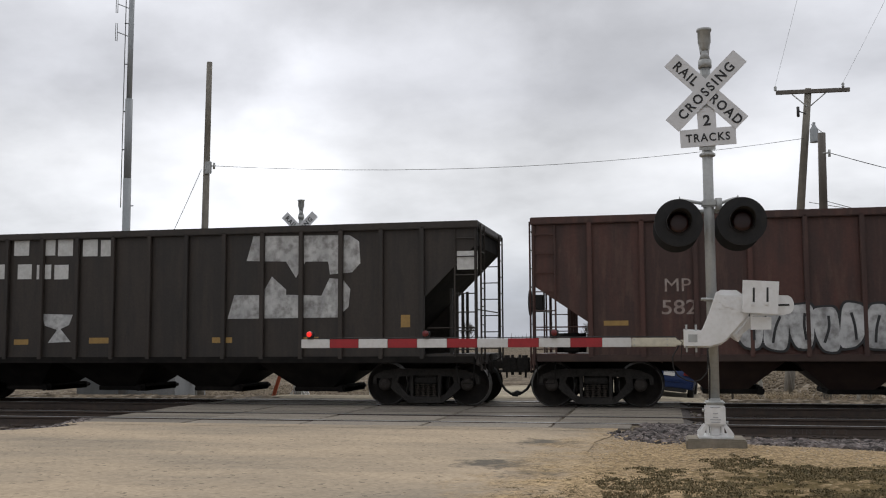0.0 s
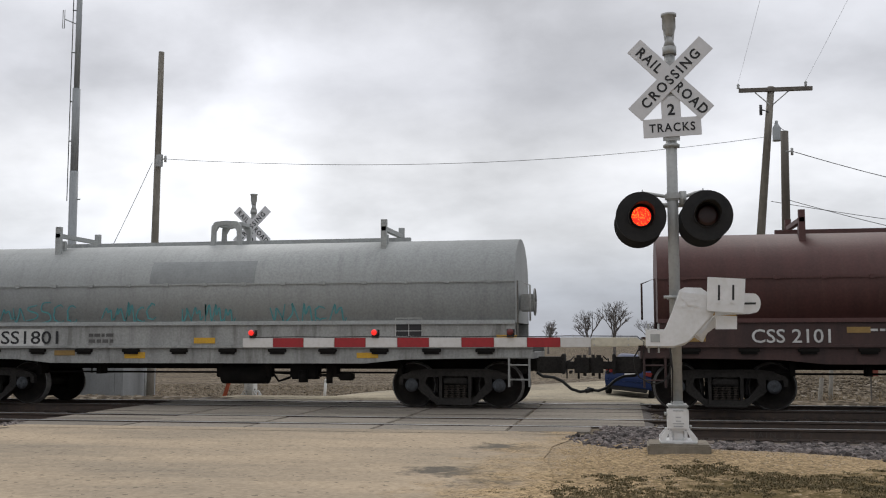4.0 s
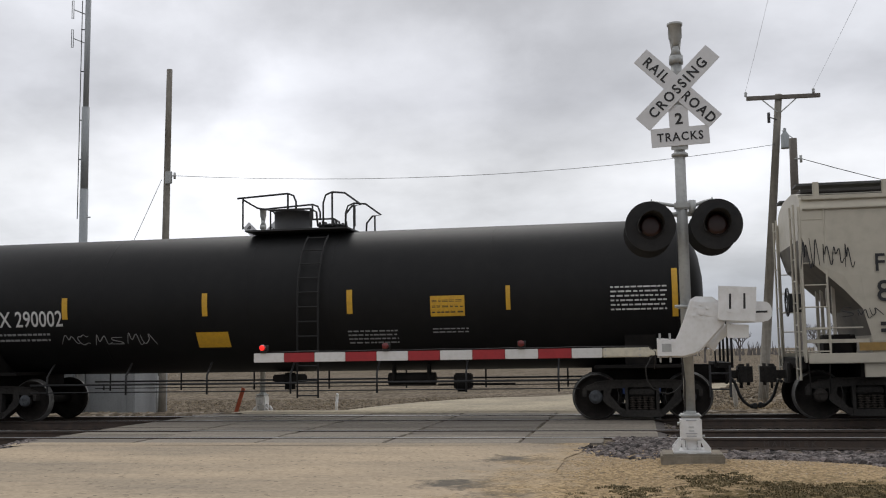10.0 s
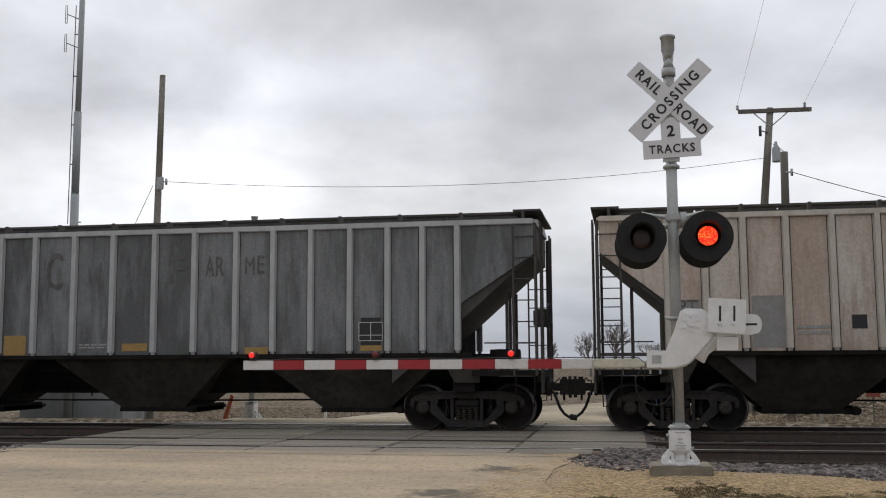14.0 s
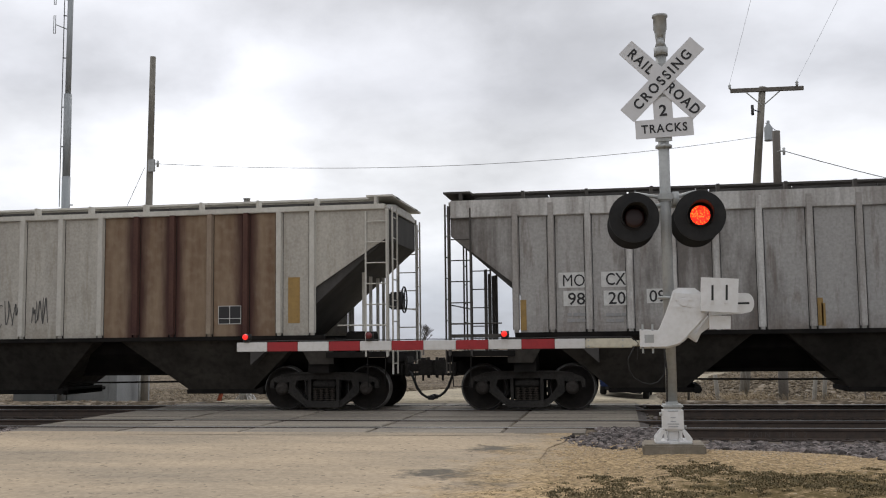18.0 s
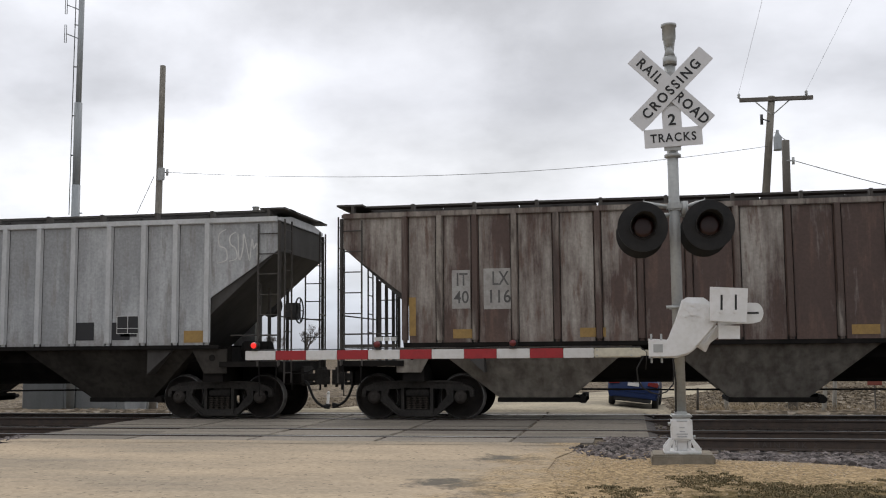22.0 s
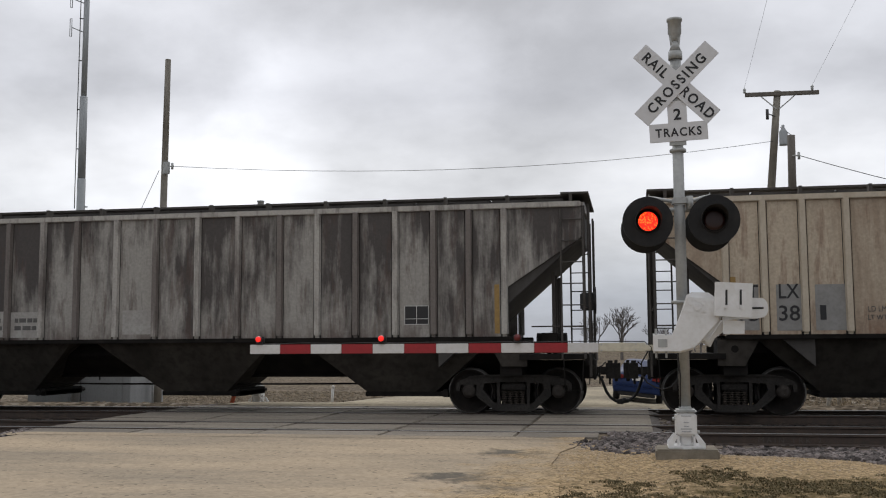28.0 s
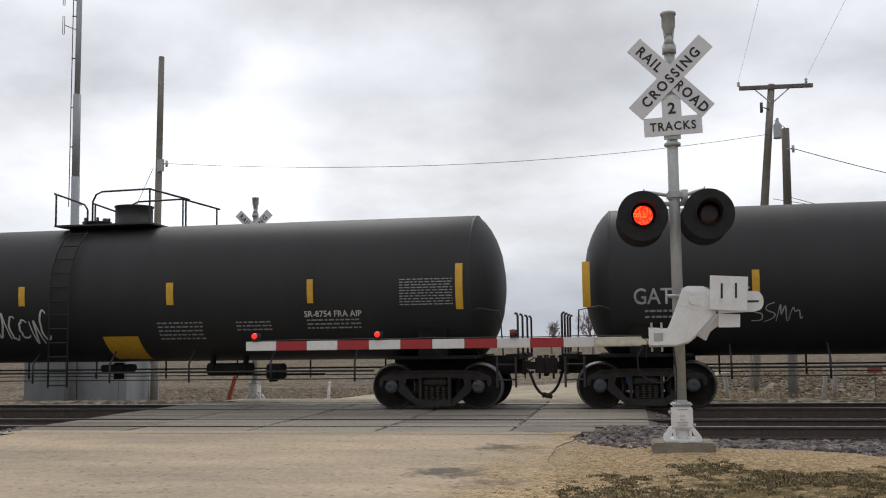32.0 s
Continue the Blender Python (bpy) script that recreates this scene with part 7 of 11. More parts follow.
            pipe(bm, [(px - q * 1.05, yy, zt + 0.05), (px - q * 1.05, yy, zt + 0.55), (px - q * 1.12, yy, zt + 0.72), (px - q * 1.3, yy, zt + 0.78), (px - q * 1.65, yy, zt + 0.75), (px - q * 2.1, yy, zt + 0.48), (px - q * 1.85, yy, zt + 0.46), (px - q * 1.68, yy, zt + 0.3), (px - q * 1.66, yy, zt + 0.02)], 0.022, 6)
            rod(bm, (px - q * 1.3, yy, zt + 0.05), (px - q * 1.3, yy, zt + 0.78), 0.024, 6); rod(bm, (px - q * 1.92, yy, zt + 0.02), (px - q * 1.92, yy, zt + 0.47), 0.024, 6)
        part("platform_railing", bm, M_BLACKPAINT, car)
    bm = nb()
    lx = px - plats * 0.75 if ladder_x is None else ladder_x
    for i in range(13):
        z = 0.55 + i * 0.30
        yy = -math.sqrt(max(0.0, (r + 0.1) ** 2 - (max(z, zc) - zc) ** 2)) if z > zc - 0.2 else -r - 0.1
        rod(bm, (lx - 0.22, yy, z), (lx + 0.22, yy, z), 0.016, 5)
    for dx in (-0.22, 0.22):
        pipe(bm, [(lx + dx, -r - 0.1, 0.5), (lx + dx, -r - 0.1, zc)] + [(lx + dx, -(r + 0.1) * math.cos(a), zc + (r + 0.1) * math.sin(a)) for a in (0.3, 0.6, 0.85, 1.0)], 0.02, 5)
    part("tank_ladder", bm, M_TYRE, car)
    bm = nb(); rod(bm, (px - 0.2, 0, zc - r - 0.02), (px - 0.2, 0, 0.62), 0.12, 10); box(bm, px - 0.5, px + 0.1, -0.3, 0.3, 0.78, 0.95, 0.03)
    part("bottom_outlet", bm, M_UNDER, car)
    running_gear(car, n, tc, half + 0.25, cap=True)
    return car


def coil_car(n, half, label, m, mframe, tc, seed=0, cover_label=""):
    car = new_car(n, "coil_car", label)
    E = half
    y = 1.42
    z0, zm, zt = 1.72, 2.55, 3.50
    sec = [(-y, z0), (-y, zm)] + [(-y * math.cos(a), zm + (zt - zm) * math.sin(a)) for a in [radians(q) for q in (12, 25, 40, 55, 68, 80)]] + [(0, zt)] + [(y * math.cos(a), zm + (zt - zm) * math.sin(a)) for a in [radians(q) for q in (80, 68, 55, 40, 25, 12)]] + [(y, zm), (y, z0)]
    bm = nb()
    fs = prism(bm, sec, -E, E, "x")
    for f in fs[:-2]:
        f.smooth = True
    hd = part("cover", bm, m, car, cover_label)
    bm = nb()
    for sy in (-1, 1):
        box(bm, -E, E, sy * y - 0.025, sy * y + 0.025, zm - 0.02, zm + 0.015)
        box(bm, -E, E, sy * y - 0.03, sy * y + 0.03, z0 - 0.03, z0 + 0.05)
        for i in range(15):
            x = -E + 0.5 + (2 * E - 1) * i / 14
            box(bm, x - 0.05, x + 0.05, sy * y - 0.045, sy * y + 0.045, zm - 0.04, zm + 0.03)
    box(bm, -E * 0.63, E * 0.63, -0.06, 0.06, zt - 0.02, zt + 0.09)
    part("cover_rib", bm, m, hd)
    for s in (-1, 1):
        bm = nb()
        x = s * E * 0.57
        for sy in (-1, 1):
            box(bm, x - 0.06, x + 0.06, sy * 0.85 - 0.05, sy * 0.85 + 0.05, zt - 0.5, zt + 0.40)
            box(bm, x - 0.04, x + 0.04, sy * 0.62 - 0.04, sy * 0.62 + 0.04, zt - 0.2, zt + 0.1)
        box(bm, x - 0.05, x + 0.05, -0.9, 0.9, zt + 0.16, zt + 0.25)
        box(bm, min(x, x + s * 0.35), max(x, x + s * 0.35), -0.04, 0.04, zt + 0.0, zt + 0.08)
        part("guide_frame", bm, m, hd)
    bm = nb()
    for s in (-1, 1):
        for e in (-0.34, 0.26):
            prism(bm, [(s * 0.25, zt - 0.05), (s * 0.36, zt - 0.05), (s * 0.34, zt + 0.40), (s * 0.25, zt + 0.50), (s * 0.0, zt + 0.52), (s * 0.0, zt + 0.43), (s * 0.18, zt + 0.40), (s * 0.25, zt + 0.28)], e, e + 0.08)
        box(bm, min(s * 0.2, s * 0.33), max(s * 0.2, s * 0.33), -0.26, 0.26, zt + 0.42, zt + 0.49)
    part("lifting_yoke", bm, m, hd)
    bm = nb()
    for sy in (-1, 1):
        prism(bm, [(-E - 0.35, 1.02), (-tc - 1.1, 1.02), (-tc + 1.0, 0.98), (-tc + 1.8, 0.90), (tc - 1.8, 0.90), (tc - 1.0, 0.98), (tc + 1.1, 1.02), (E + 0.35, 1.02), (E + 0.35, 1.25), (-E - 0.35, 1.25)], sy * 1.44, sy * 1.38)
        prism(bm, [(-E + 0.0, 1.25), (E - 0.0, 1.25), (E - 0.0, 1.70), (-E + 0.0, 1.70)], sy * 1.40, sy * 1.34)
        box(bm, -E - 0.35, E + 0.35, sy * 1.46 - 0.06, sy * 1.46 + 0.06, 1.22, 1.27)
    box(bm, -E - 0.35, E + 0.35, -1.38, 1.38, 1.0, 1.12)
    part("side_sill", bm, mframe, car)
    bm = nb(); box(bm, -0.19, 0.19, -0.05, 0.05, 1.13, 1.20, 0.01); box(bm, -0.15, 0.15, -0.03, 0.03, 1.09, 1.13)
    pocket = mesh("stake_pocket", bm, M_UNDER)
    for sy in (-1, 1):
        for i in range(12):
            part("stake_pocket", pocket, None, car, at=pose(-E + 0.6 + (2 * E - 1.2) * i / 11, sy * 1.46, 0))
    bm = nb(); box(bm, -E - 0.3, E + 0.3, -0.28, 0.28, 0.76, 1.02)
    pipe(bm, [(-tc, -0.8, 0.7), (tc, -0.8, 0.7)], 0.022, 5)
    for px in (-4.0, -2.6, 2.7, 4.1):
        box(bm, px - 0.05, px + 0.05, -1.0, -0.7, 0.66, 0.92)
    part("centre_sill", bm, M_UNDER, car)
    bm = nb(); rod(bm, (0.25, -0.95, 0.66), (1.25, -0.95, 0.66), 0.20, 14); box(bm, 0.15, 0.28, -1.1, -0.8, 0.6, 0.92, 0.02); box(bm, 1.2, 1.34, -1.1, -0.8, 0.6, 0.92, 0.02)
    part("air_reservoir", bm, M_UNDER, car)
    bm = nb(); box(bm, 1.75, 2.35, -1.05, -0.7, 0.56, 0.90, 0.04); rod(bm, (2.05, -1.05, 0.5), (2.05, -1.05, 0.75), 0.10, 10); rod(bm, (1.4, -0.95, 0.70), (3.0, -0.95, 0.62), 0.03, 6)
    rod(bm, (2.6, -1.0, 0.48), (2.6, -1.0, 0.85), 0.07, 8); box(bm, 2.8, 3.1, -1.05, -0.8, 0.54, 0.70, 0.03); pipe(bm, [(1.34, -0.95, 0.7), (1.5, -1.0, 0.52), (1.75, -1.0, 0.6)], 0.025, 6)
    part("brake_valve", bm, M_UNDER, car)
    for s in (-1, 1):
        bm = nb(); xe = s * (E + 0.3)
        pipe(bm, [(s * (E + 0.05), -y, 1.4), (s * (E + 0.05), -y, 2.55), (xe, -y, 2.45), (xe, -y, 1.75)], 0.02, 6)
        ladder(bm, s * (E + 0.28), s * (E - 0.12), -1.5, -1.5, 0.45, 1.02, 2)
        box(bm, min(s * E, xe), max(s * E, xe), -1.3, 1.3, 1.36, 1.42)
        part("end_railing", bm, mframe, car)
    brake_wheel(car, E + 0.32, -0.55, 2.15, 1, mframe)
    running_gear(car, n, tc, E + 0.73, cap=True, cushion=True)
    return car


def smooth_hopper(n, half, label, m, n_bays, tc, zt=4.05, zb=1.22, mroof=None, high=0.36, wheel=(1, -1), msill=None, pitch=1.27):
    """Covered hopper with plain rounded sides."""
    E = half
    car = new_car(n, "covered_hopper", label)
    y = 1.55
    sec = [(-1.50, zb), (-y, zb + 0.25), (-y - 0.02, (zb + zt) / 2), (-y + 0.0, zt - 0.25), (-1.46, zt), (-1.25, zt + 0.1), (-0.6, zt + 0.22), (0.6, zt + 0.22), (1.25, zt + 0.1), (1.46, zt), (y, zt - 0.25), (y + 0.02, (zb + zt) / 2), (y, zb + 0.25), (1.50, zb)]
    xa = E - 1.25
    bm = nb(); prism(bm, sec, -xa, xa, "x")
    part("body_shell", bm, m, car)
    # rounded end sections that rise to the end plate
    for s in (-1, 1):
        bm = nb()
        rings = []
        for x, low in ((xa, zb), (xa + 0.02, zb + 0.35), (xa + 0.15, zb + 0.85), (xa + 0.45, zb + 1.2), (E - 0.22, zb + 1.75), (E - 0.08, zt - 0.75)):
            rings.append([bm.verts.new((s * x, yy, max(zz, low))) for yy, zz in sec])
        for a, b in zip(rings, rings[1:]):
            for i in range(len(sec)):
                f = bm.faces.new((a[i], a[(i + 1) % len(sec)], b[(i + 1) % len(sec)], b[i]))
        bm.faces.new(rings[-1])
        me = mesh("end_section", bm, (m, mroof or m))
        # Down-facing slope faces take the darker material: end shade put into colour.
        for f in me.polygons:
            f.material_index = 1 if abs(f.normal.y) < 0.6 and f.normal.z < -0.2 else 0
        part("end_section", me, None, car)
        bm = nb(); prism(bm, [(s * (xa - 0.8), zb), (s * (xa + 0.1), zb + 0.9), (s * (E - 0.4), zb + 1.6), (s * (xa - 1.6), 0.95)], -1.3, 1.3)
        part("slope_sheet", bm, M_UNDER, car)
        end_cage(car, E, s, zt - 0.1, zb - 0.12, m, s in wheel, 1.5)
    bm = nb()
    for sy in (-1, 1):
        box(bm, -E + 0.1, E - 0.1, sy * 1.50 - 0.07, sy * 1.50 + 0.07, zb - 0.16, zb + 0.03, 0.015)
    part("side_sill", bm, msill or m, car)
    bm = nb()
    for sy in (-1, 1):
        box(bm, -E + 0.12, E - 0.12, sy * 1.47 - 0.06, sy * 1.47 + 0.04, zt - 0.03, zt + 0.05, 0.012)
        box(bm, -E + 0.12, E - 0.12, sy * 1.545 - 0.05, sy * 1.545 + 0.055, zt - 0.22, zt - 0.18, 0.01)
    part("top_chord", bm, m, car)
    bm = nb()
    for sy in (-1, 1):
        box(bm, -E + 0.05, E - 0.05, sy * 1.15 - 0.25, sy * 1.15 + 0.25, zt + high - 0.005, zt + high + 0.04)
    rw = part("running_board", bm, M_WALK, car)
    k = int(2 * E / pitch)
    bm = nb(); box(bm, -0.055, 0.055, -0.05, 0.05, zt - 0.03, zt + high + 0.05, 0.01)
    wb = mesh("walk_bracket", bm, m)
    for i in range(k + 1):
        for sy in (-1, 1):
            part("walk_bracket", wb, None, rw, at=pose(-E + 0.4 + (2 * E - 0.8) * i / k, sy * 1.42, 0))
    bm = nb()
    box(bm, -(E - 1.4) / 7 + 0.02, (E - 1.4) / 7 - 0.02, -0.75, 0.75, zt + 0.2, zt + high + 0.06, 0.03)
    hm = mesh("roof_hatch", bm, M_HATCH)
    for i in range(8):
        part("roof_hatch", hm, None, car, at=pose(-E + 1.4 + (2 * E - 2.8) * i / 7, 0, 0))
    bm = nb(); box(bm, -E, E, -0.28, 0.28, 0.72, 1.06, 0.02)
    part("centre_sill", bm, M_UNDER, car)
    sp = (2 * xa - 3.0) / n_bays
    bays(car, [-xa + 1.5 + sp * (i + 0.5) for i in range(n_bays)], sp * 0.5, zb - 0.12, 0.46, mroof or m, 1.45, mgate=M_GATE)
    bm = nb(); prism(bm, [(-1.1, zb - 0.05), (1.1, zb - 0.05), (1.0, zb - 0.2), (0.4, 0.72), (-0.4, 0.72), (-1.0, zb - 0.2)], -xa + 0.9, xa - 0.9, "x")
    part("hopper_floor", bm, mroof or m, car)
    for s in (-1, 1):
        for y0 in (-1.5, 1.42):
            bm = nb(); box(bm, min(s * (xa - 0.3), s * (xa + 0.15)), max(s * (xa - 0.3), s * (xa + 0.15)), y0, y0 + 0.08, zb - 0.42, zb - 0.05, 0.01)
            part("jacking_pad", bm, msill or m, car)
        bm = nb(); box(bm, s * tc - 0.22, s * tc + 0.22, -1.4, 1.4, 0.8, zb - 0.1)
        part("body_bolster", bm, M_UNDER, car)
    running_gear(car, n, tc, E - 0.05, cap=n == 23)
    return car


def box_car(n, half, label, m, tc, zt=5.13, zb=0.82):
    car = new_car(n, "box_car", label)
    E, y = half, 1.58
    bm = nb(); box(bm, -E, E, -y + 0.06, y - 0.06, 1.0, zt - 0.08)
    part("car_shell", bm, m, car)
    bm = nb(); prism(bm, [(-y, zt - 0.12), (-y, zt - 0.02), (-0.7, zt + 0.06), (0.7, zt + 0.06), (y, zt - 0.02), (y, zt - 0.12)], -E, E, "x")
    rf = part("roof", bm, m, car)
    bm = nb(); box(bm, -0.04, 0.04, -1.3, 1.3, zt, zt + 0.07)
    rib = mesh("roof_rib", bm, m)
    for i in range(26):
        part("roof_rib", rib, None, rf, at=pose(-E + 0.35 + (2 * E - 0.7) * i / 25, 0, 0))
    door = (-2.53, 2.41)
    bm = nb(); prism(bm, [(-0.075, 0.0), (0.075, 0.0), (0.05, -0.085), (-0.05, -0.085)], 1.15, zt - 0.12, "z")
    post = mesh("side_post", bm, m)
    xs_l = (-9.22, -8.63, -7.75, -6.86, -5.98, -5.10, -4.20, -3.33, -2.62)
    xs_r = (2.56, 3.37, 4.16, 5.05, 5.92, 6.73, 7.60, 8.50, 9.22)
    zs = (1.44, 1.74, 3.02, 4.29)
    for sy in (-1, 1):
        for xs_ in (xs_l, xs_r):
            for i, (a, b) in enumerate(zip(xs_, xs_[1:])):
                bm = nb(); box(bm, a, b, sy * (y - 0.06) - 0.015, sy * (y - 0.06) + 0.015, 1.1, zt - 0.1)
                part("side_panel", bm, m, car)
                for zz in zs[1:]:
                    bm = nb(); box(bm, a + 0.05, b - 0.05, sy * (y - 0.04) - 0.045, sy * (y - 0.04) + 0.045, zz - 0.035, zz + 0.035)
                    part("side_stiffener", bm, m, car)
            for x in xs_:
                part("side_post", post, None, car, at=pose(x, sy * (y - 0.05), 0, 0, 0, 0 if sy < 0 else 180))
        for k, (a, b) in enumerate(((door[0], -0.17), (-0.10, door[1]))):
            bm = nb(); box(bm, a + 0.02, b - 0.02, sy * (y + 0.02) - 0.03, sy * (y + 0.02) + 0.03, 1.2, zt - 0.22, 0.01)
            dr = part("plug_door", bm, m, car)
            bm = nb()
            for xx in (a + 0.2, a + 0.6, b - 0.44, b - 0.08):
                box(bm, xx - 0.03, xx + 0.03, sy * (y + 0.06) - 0.03, sy * (y + 0.06) + 0.03, 1.25, zt - 0.3)
            for zz in (1.3, 2.04, 2.37, 2.90, 3.58, 4.78):
                box(bm, a + 0.06, b - 0.06, sy * (y + 0.06) - 0.025, sy * (y + 0.06) + 0.025, zz - 0.03, zz + 0.03)
            part("door_rib", bm, m, dr)
            bm = nb()
            for xx in (a + 0.35, b - 0.35):
                rod(bm, (xx, sy * (y + 0.1), 1.15), (xx, sy * (y + 0.1), zt - 0.15), 0.02, 6)
            for zz in (1.25, 1.4):
                rod(bm, (a + 0.1, sy * (y + 0.1), zz), (b - 0.1, sy * (y + 0.1), zz), 0.025, 6)
            part("door_rod", bm, m, dr)
        bm = nb(); box(bm, door[0] - 2.6, door[1] + 2.6, sy * (y + 0.05) - 0.06, sy * (y + 0.05) + 0.06, zt - 0.22, zt - 0.12); box(bm, door[0] - 1.5, door[1] + 1.5, sy * (y + 0.05) - 0.06, sy * (y + 0.05) + 0.06, 1.1, 1.17)
        part("door_rail", bm, m, car)
        bm = nb(); prism(bm, [(-E, 1.0), (-E + 2.7, 0.95), (-E + 3.6, zb - 0.02), (E - 3.6, zb - 0.02), (E - 2.7, 0.95), (E, 1.0), (E, 1.3), (-E, 1.3)], sy * y, sy * (y - 0.06))
        part("side_sill", bm, m, car)
        for s in (-1, 1):
            bm = nb(); ladder(bm, s * (E - 0.1), s * (E - 0.55), sy * (y + 0.04), sy * (y + 0.04), 0.62, 2.5, 4)
            part("side_ladder", bm, m, car)
    for s in (-1, 1):
        bm = nb()
        for i in range(8):
            zz = 1.35 + i * 0.46
            box(bm, min(s * E, s * (E + 0.07)), max(s * E, s * (E + 0.07)), -1.35, 1.35, zz - 0.09, zz + 0.09, 0.03)
        part("end_corrugation", bm, m, car)
        bm = nb()
        for i in range(16):
            zz = 1.2 + i * 0.245
            prism(bm, [(-y + 0.0, zz), (-y + 0.16, zz + 0.14), (-y + 0.16, zz + 0.26), (-y + 0.0, zz + 0.12)], s * (E + 0.004), s * (E + 0.012), "x")
        part("end_stripe", bm, M_LETWHITE, car, "white chevron stripes on the end corner")
    brake_wheel(car, -E - 0.35, -0.7, 2.6, -1, M_UNDER)
    bm = nb(); box(bm, -E, E, -0.3, 0.3, 0.7, 1.05); box(bm, -E, E, -y + 0.08, y - 0.08, 0.98, 1.08)
    part("centre_sill", bm, M_UNDER, car)
    bm = nb(); pipe(bm, [(-tc + 1, -0.9, 0.55), (tc - 1, -0.9, 0.55)], 0.022, 5); box(bm, -0.3, 1.2, -1.0, -0.5, 0.5, 0.85, 0.05); rod(bm, (1.6, -0.8, 0.7), (2.6, -0.8, 0.7), 0.2, 12)
    for xx in (-3, 0, 3):
        rod(bm, (xx, -0.9, 0.5), (xx, -0.9, 0.95), 0.025, 5)
    part("brake_rigging", bm, M_UNDER, car)
    running_gear(car, n, tc, E - 0.0)
    return car

# ---- the train, front to back ----
P_BN = paint("bn_black_brown", (0.020, 0.016, 0.013), (0.034, 0.025, 0.019), (0.013, 0.011, 0.010), by=0.2)
P_MP = paint("rust_red_faded", (0.072, 0.026, 0.018), (0.036, 0.017, 0.013), (0.09, 0.045, 0.032), by=0.3)
P_UP = paint("oxide_red_brown", (0.068, 0.024, 0.0175), (0.045, 0.018, 0.014), (0.09, 0.045, 0.034), by=0.25)
M_OXDARK = mat("dark_oxide", (0.035, 0.02, 0.016), 0.8, rgb2=(0.06, 0.035, 0.026), scale=2.5, amount=0.8)
OFFSETS = {}


def place(n, middle, half):
    """Sets where the car's middle stands at the start; gives back half its length."""
    OFFSETS[n] = middle
    return half


h = place(1, 4.79, 7.45)
open_hopper(1, h, "faded rust-red open hopper car with slope ends", P_MP, M_OXDARK, 3.82, 1.08, 12)
h = place(2, -11.20, 7.45)
open_hopper(2, h, "black-brown open hopper car with worn white emblem", P_BN, M_UNDER, 3.80, 1.05, 14)
h = place(3, -27.62, 7.45)
open_hopper(3, h, "oxide red open hopper car with white lettering and graffiti", P_UP, M_OXDARK, 3.80, 1.05, 12)

P_COILR = paint("coil_cover_brown", (0.082, 0.032, 0.028), (0.065, 0.027, 0.024), (0.10, 0.05, 0.042), by=0.1, amount=0.7, amount3=0.25, streak=0.12)
P_COILF = paint("coil_frame_brown", (0.055, 0.026, 0.022), (0.035, 0.018, 0.016), (0.03, 0.016, 0.014), by=0.1, streak=0.12)
P_COILG = paint("coil_cover_grey", (0.345, 0.36, 0.355), (0.30, 0.312, 0.305), (0.23, 0.24, 0.24), by=0.1, amount=0.6, amount3=0.25, streak=0.12)
P_COILGF = paint("coil_frame_grey", (0.315, 0.318, 0.305), (0.23, 0.232, 0.222), (0.12, 0.115, 0.105), by=0.1, streak=0.12)
h = place(4, -43.58, 6.53)
coil_car(4, h, "brown steel coil car with rounded brown cover", P_COILR, P_COILF, 5.26, cover_label="brown rounded coil cover")
h = place(5, -59.41, 6.53)
coil_car(5, h, "light grey steel coil car with rounded grey cover", P_COILG, P_COILGF, 5.26, cover_label="pale grey rounded coil cover")
h = place(6, -75.12, 6.53)
coil_car(6, h, "brown steel coil car with plain brown cover", P_COILR, P_COILF, 5.26, cover_label="brown rounded coil cover")

P_BOX = paint("box_car_maroon", (0.150, 0.044, 0.042), (0.118, 0.036, 0.035), (0.088, 0.033, 0.031), by=0.15, amount=0.6, amount3=0.3, streak=0.12)
h = place(7, -93.43, 9.30)
box_car(7, h, "tall maroon box car with double plug doors", P_BOX, 7.0)

P_FURX = mat("warm_grey_paint", (0.48, 0.445, 0.365), 0.5, rgb2=(0.42, 0.385, 0.315), scale=0.6, stretch=(1, 1, 0.5), amount=0.7, rgb3=(0.28, 0.25, 0.2), scale3=5, amount3=0.25)
# Colour of the bays; on the end slopes it paints in shade.
P_FURXD = mat("dusty_grey_bays_slope_shade", (0.17, 0.155, 0.13), 0.7, rgb2=(0.1, 0.09, 0.08), scale=1.5, amount=0.8)
h = place(8, -113.86, 9.70)
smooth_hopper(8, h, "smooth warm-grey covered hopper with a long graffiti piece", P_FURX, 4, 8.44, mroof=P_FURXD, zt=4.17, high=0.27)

P_TANK = mat("tank_black_enamel", (0.006, 0.006, 0.0063), 0.55, rgb2=(0.0085, 0.0083, 0.0082), scale=0.8, stretch=(1.5, 1, 0.5), amount=0.8, rgb3=(0.013, 0.0125, 0.012), scale3=4, amount3=0.3, spec=0.2)
P_TANK2 = mat("tank_dusty_black", (0.021, 0.0213, 0.0218), 0.55, rgb2=(0.028, 0.0283, 0.0288), scale=0.8, stretch=(1.5, 1, 0.4), amount=0.8, rgb3=(0.022, 0.021, 0.02), scale3=5, amount3=0.35, spec=0.24)
P_TANK3 = mat("tank_matt_black", (0.0055, 0.0055, 0.0055), 0.65, rgb2=(0.009, 0.009, 0.0085), scale=0.8, stretch=(1.5, 1, 0.4), amount=0.8, rgb3=(0.05, 0.05, 0.05), scale3=2.2, amount3=0.22, spec=0.18)
h = place(9, -133.65, 8.42)
tank_car(9, h, "black tank car with yellow markings and top platform", P_TANK, 7.12, platform_x=-0.28, plats=-1.0, ladder_x=0.46)
h = place(10, -151.39, 8.50)
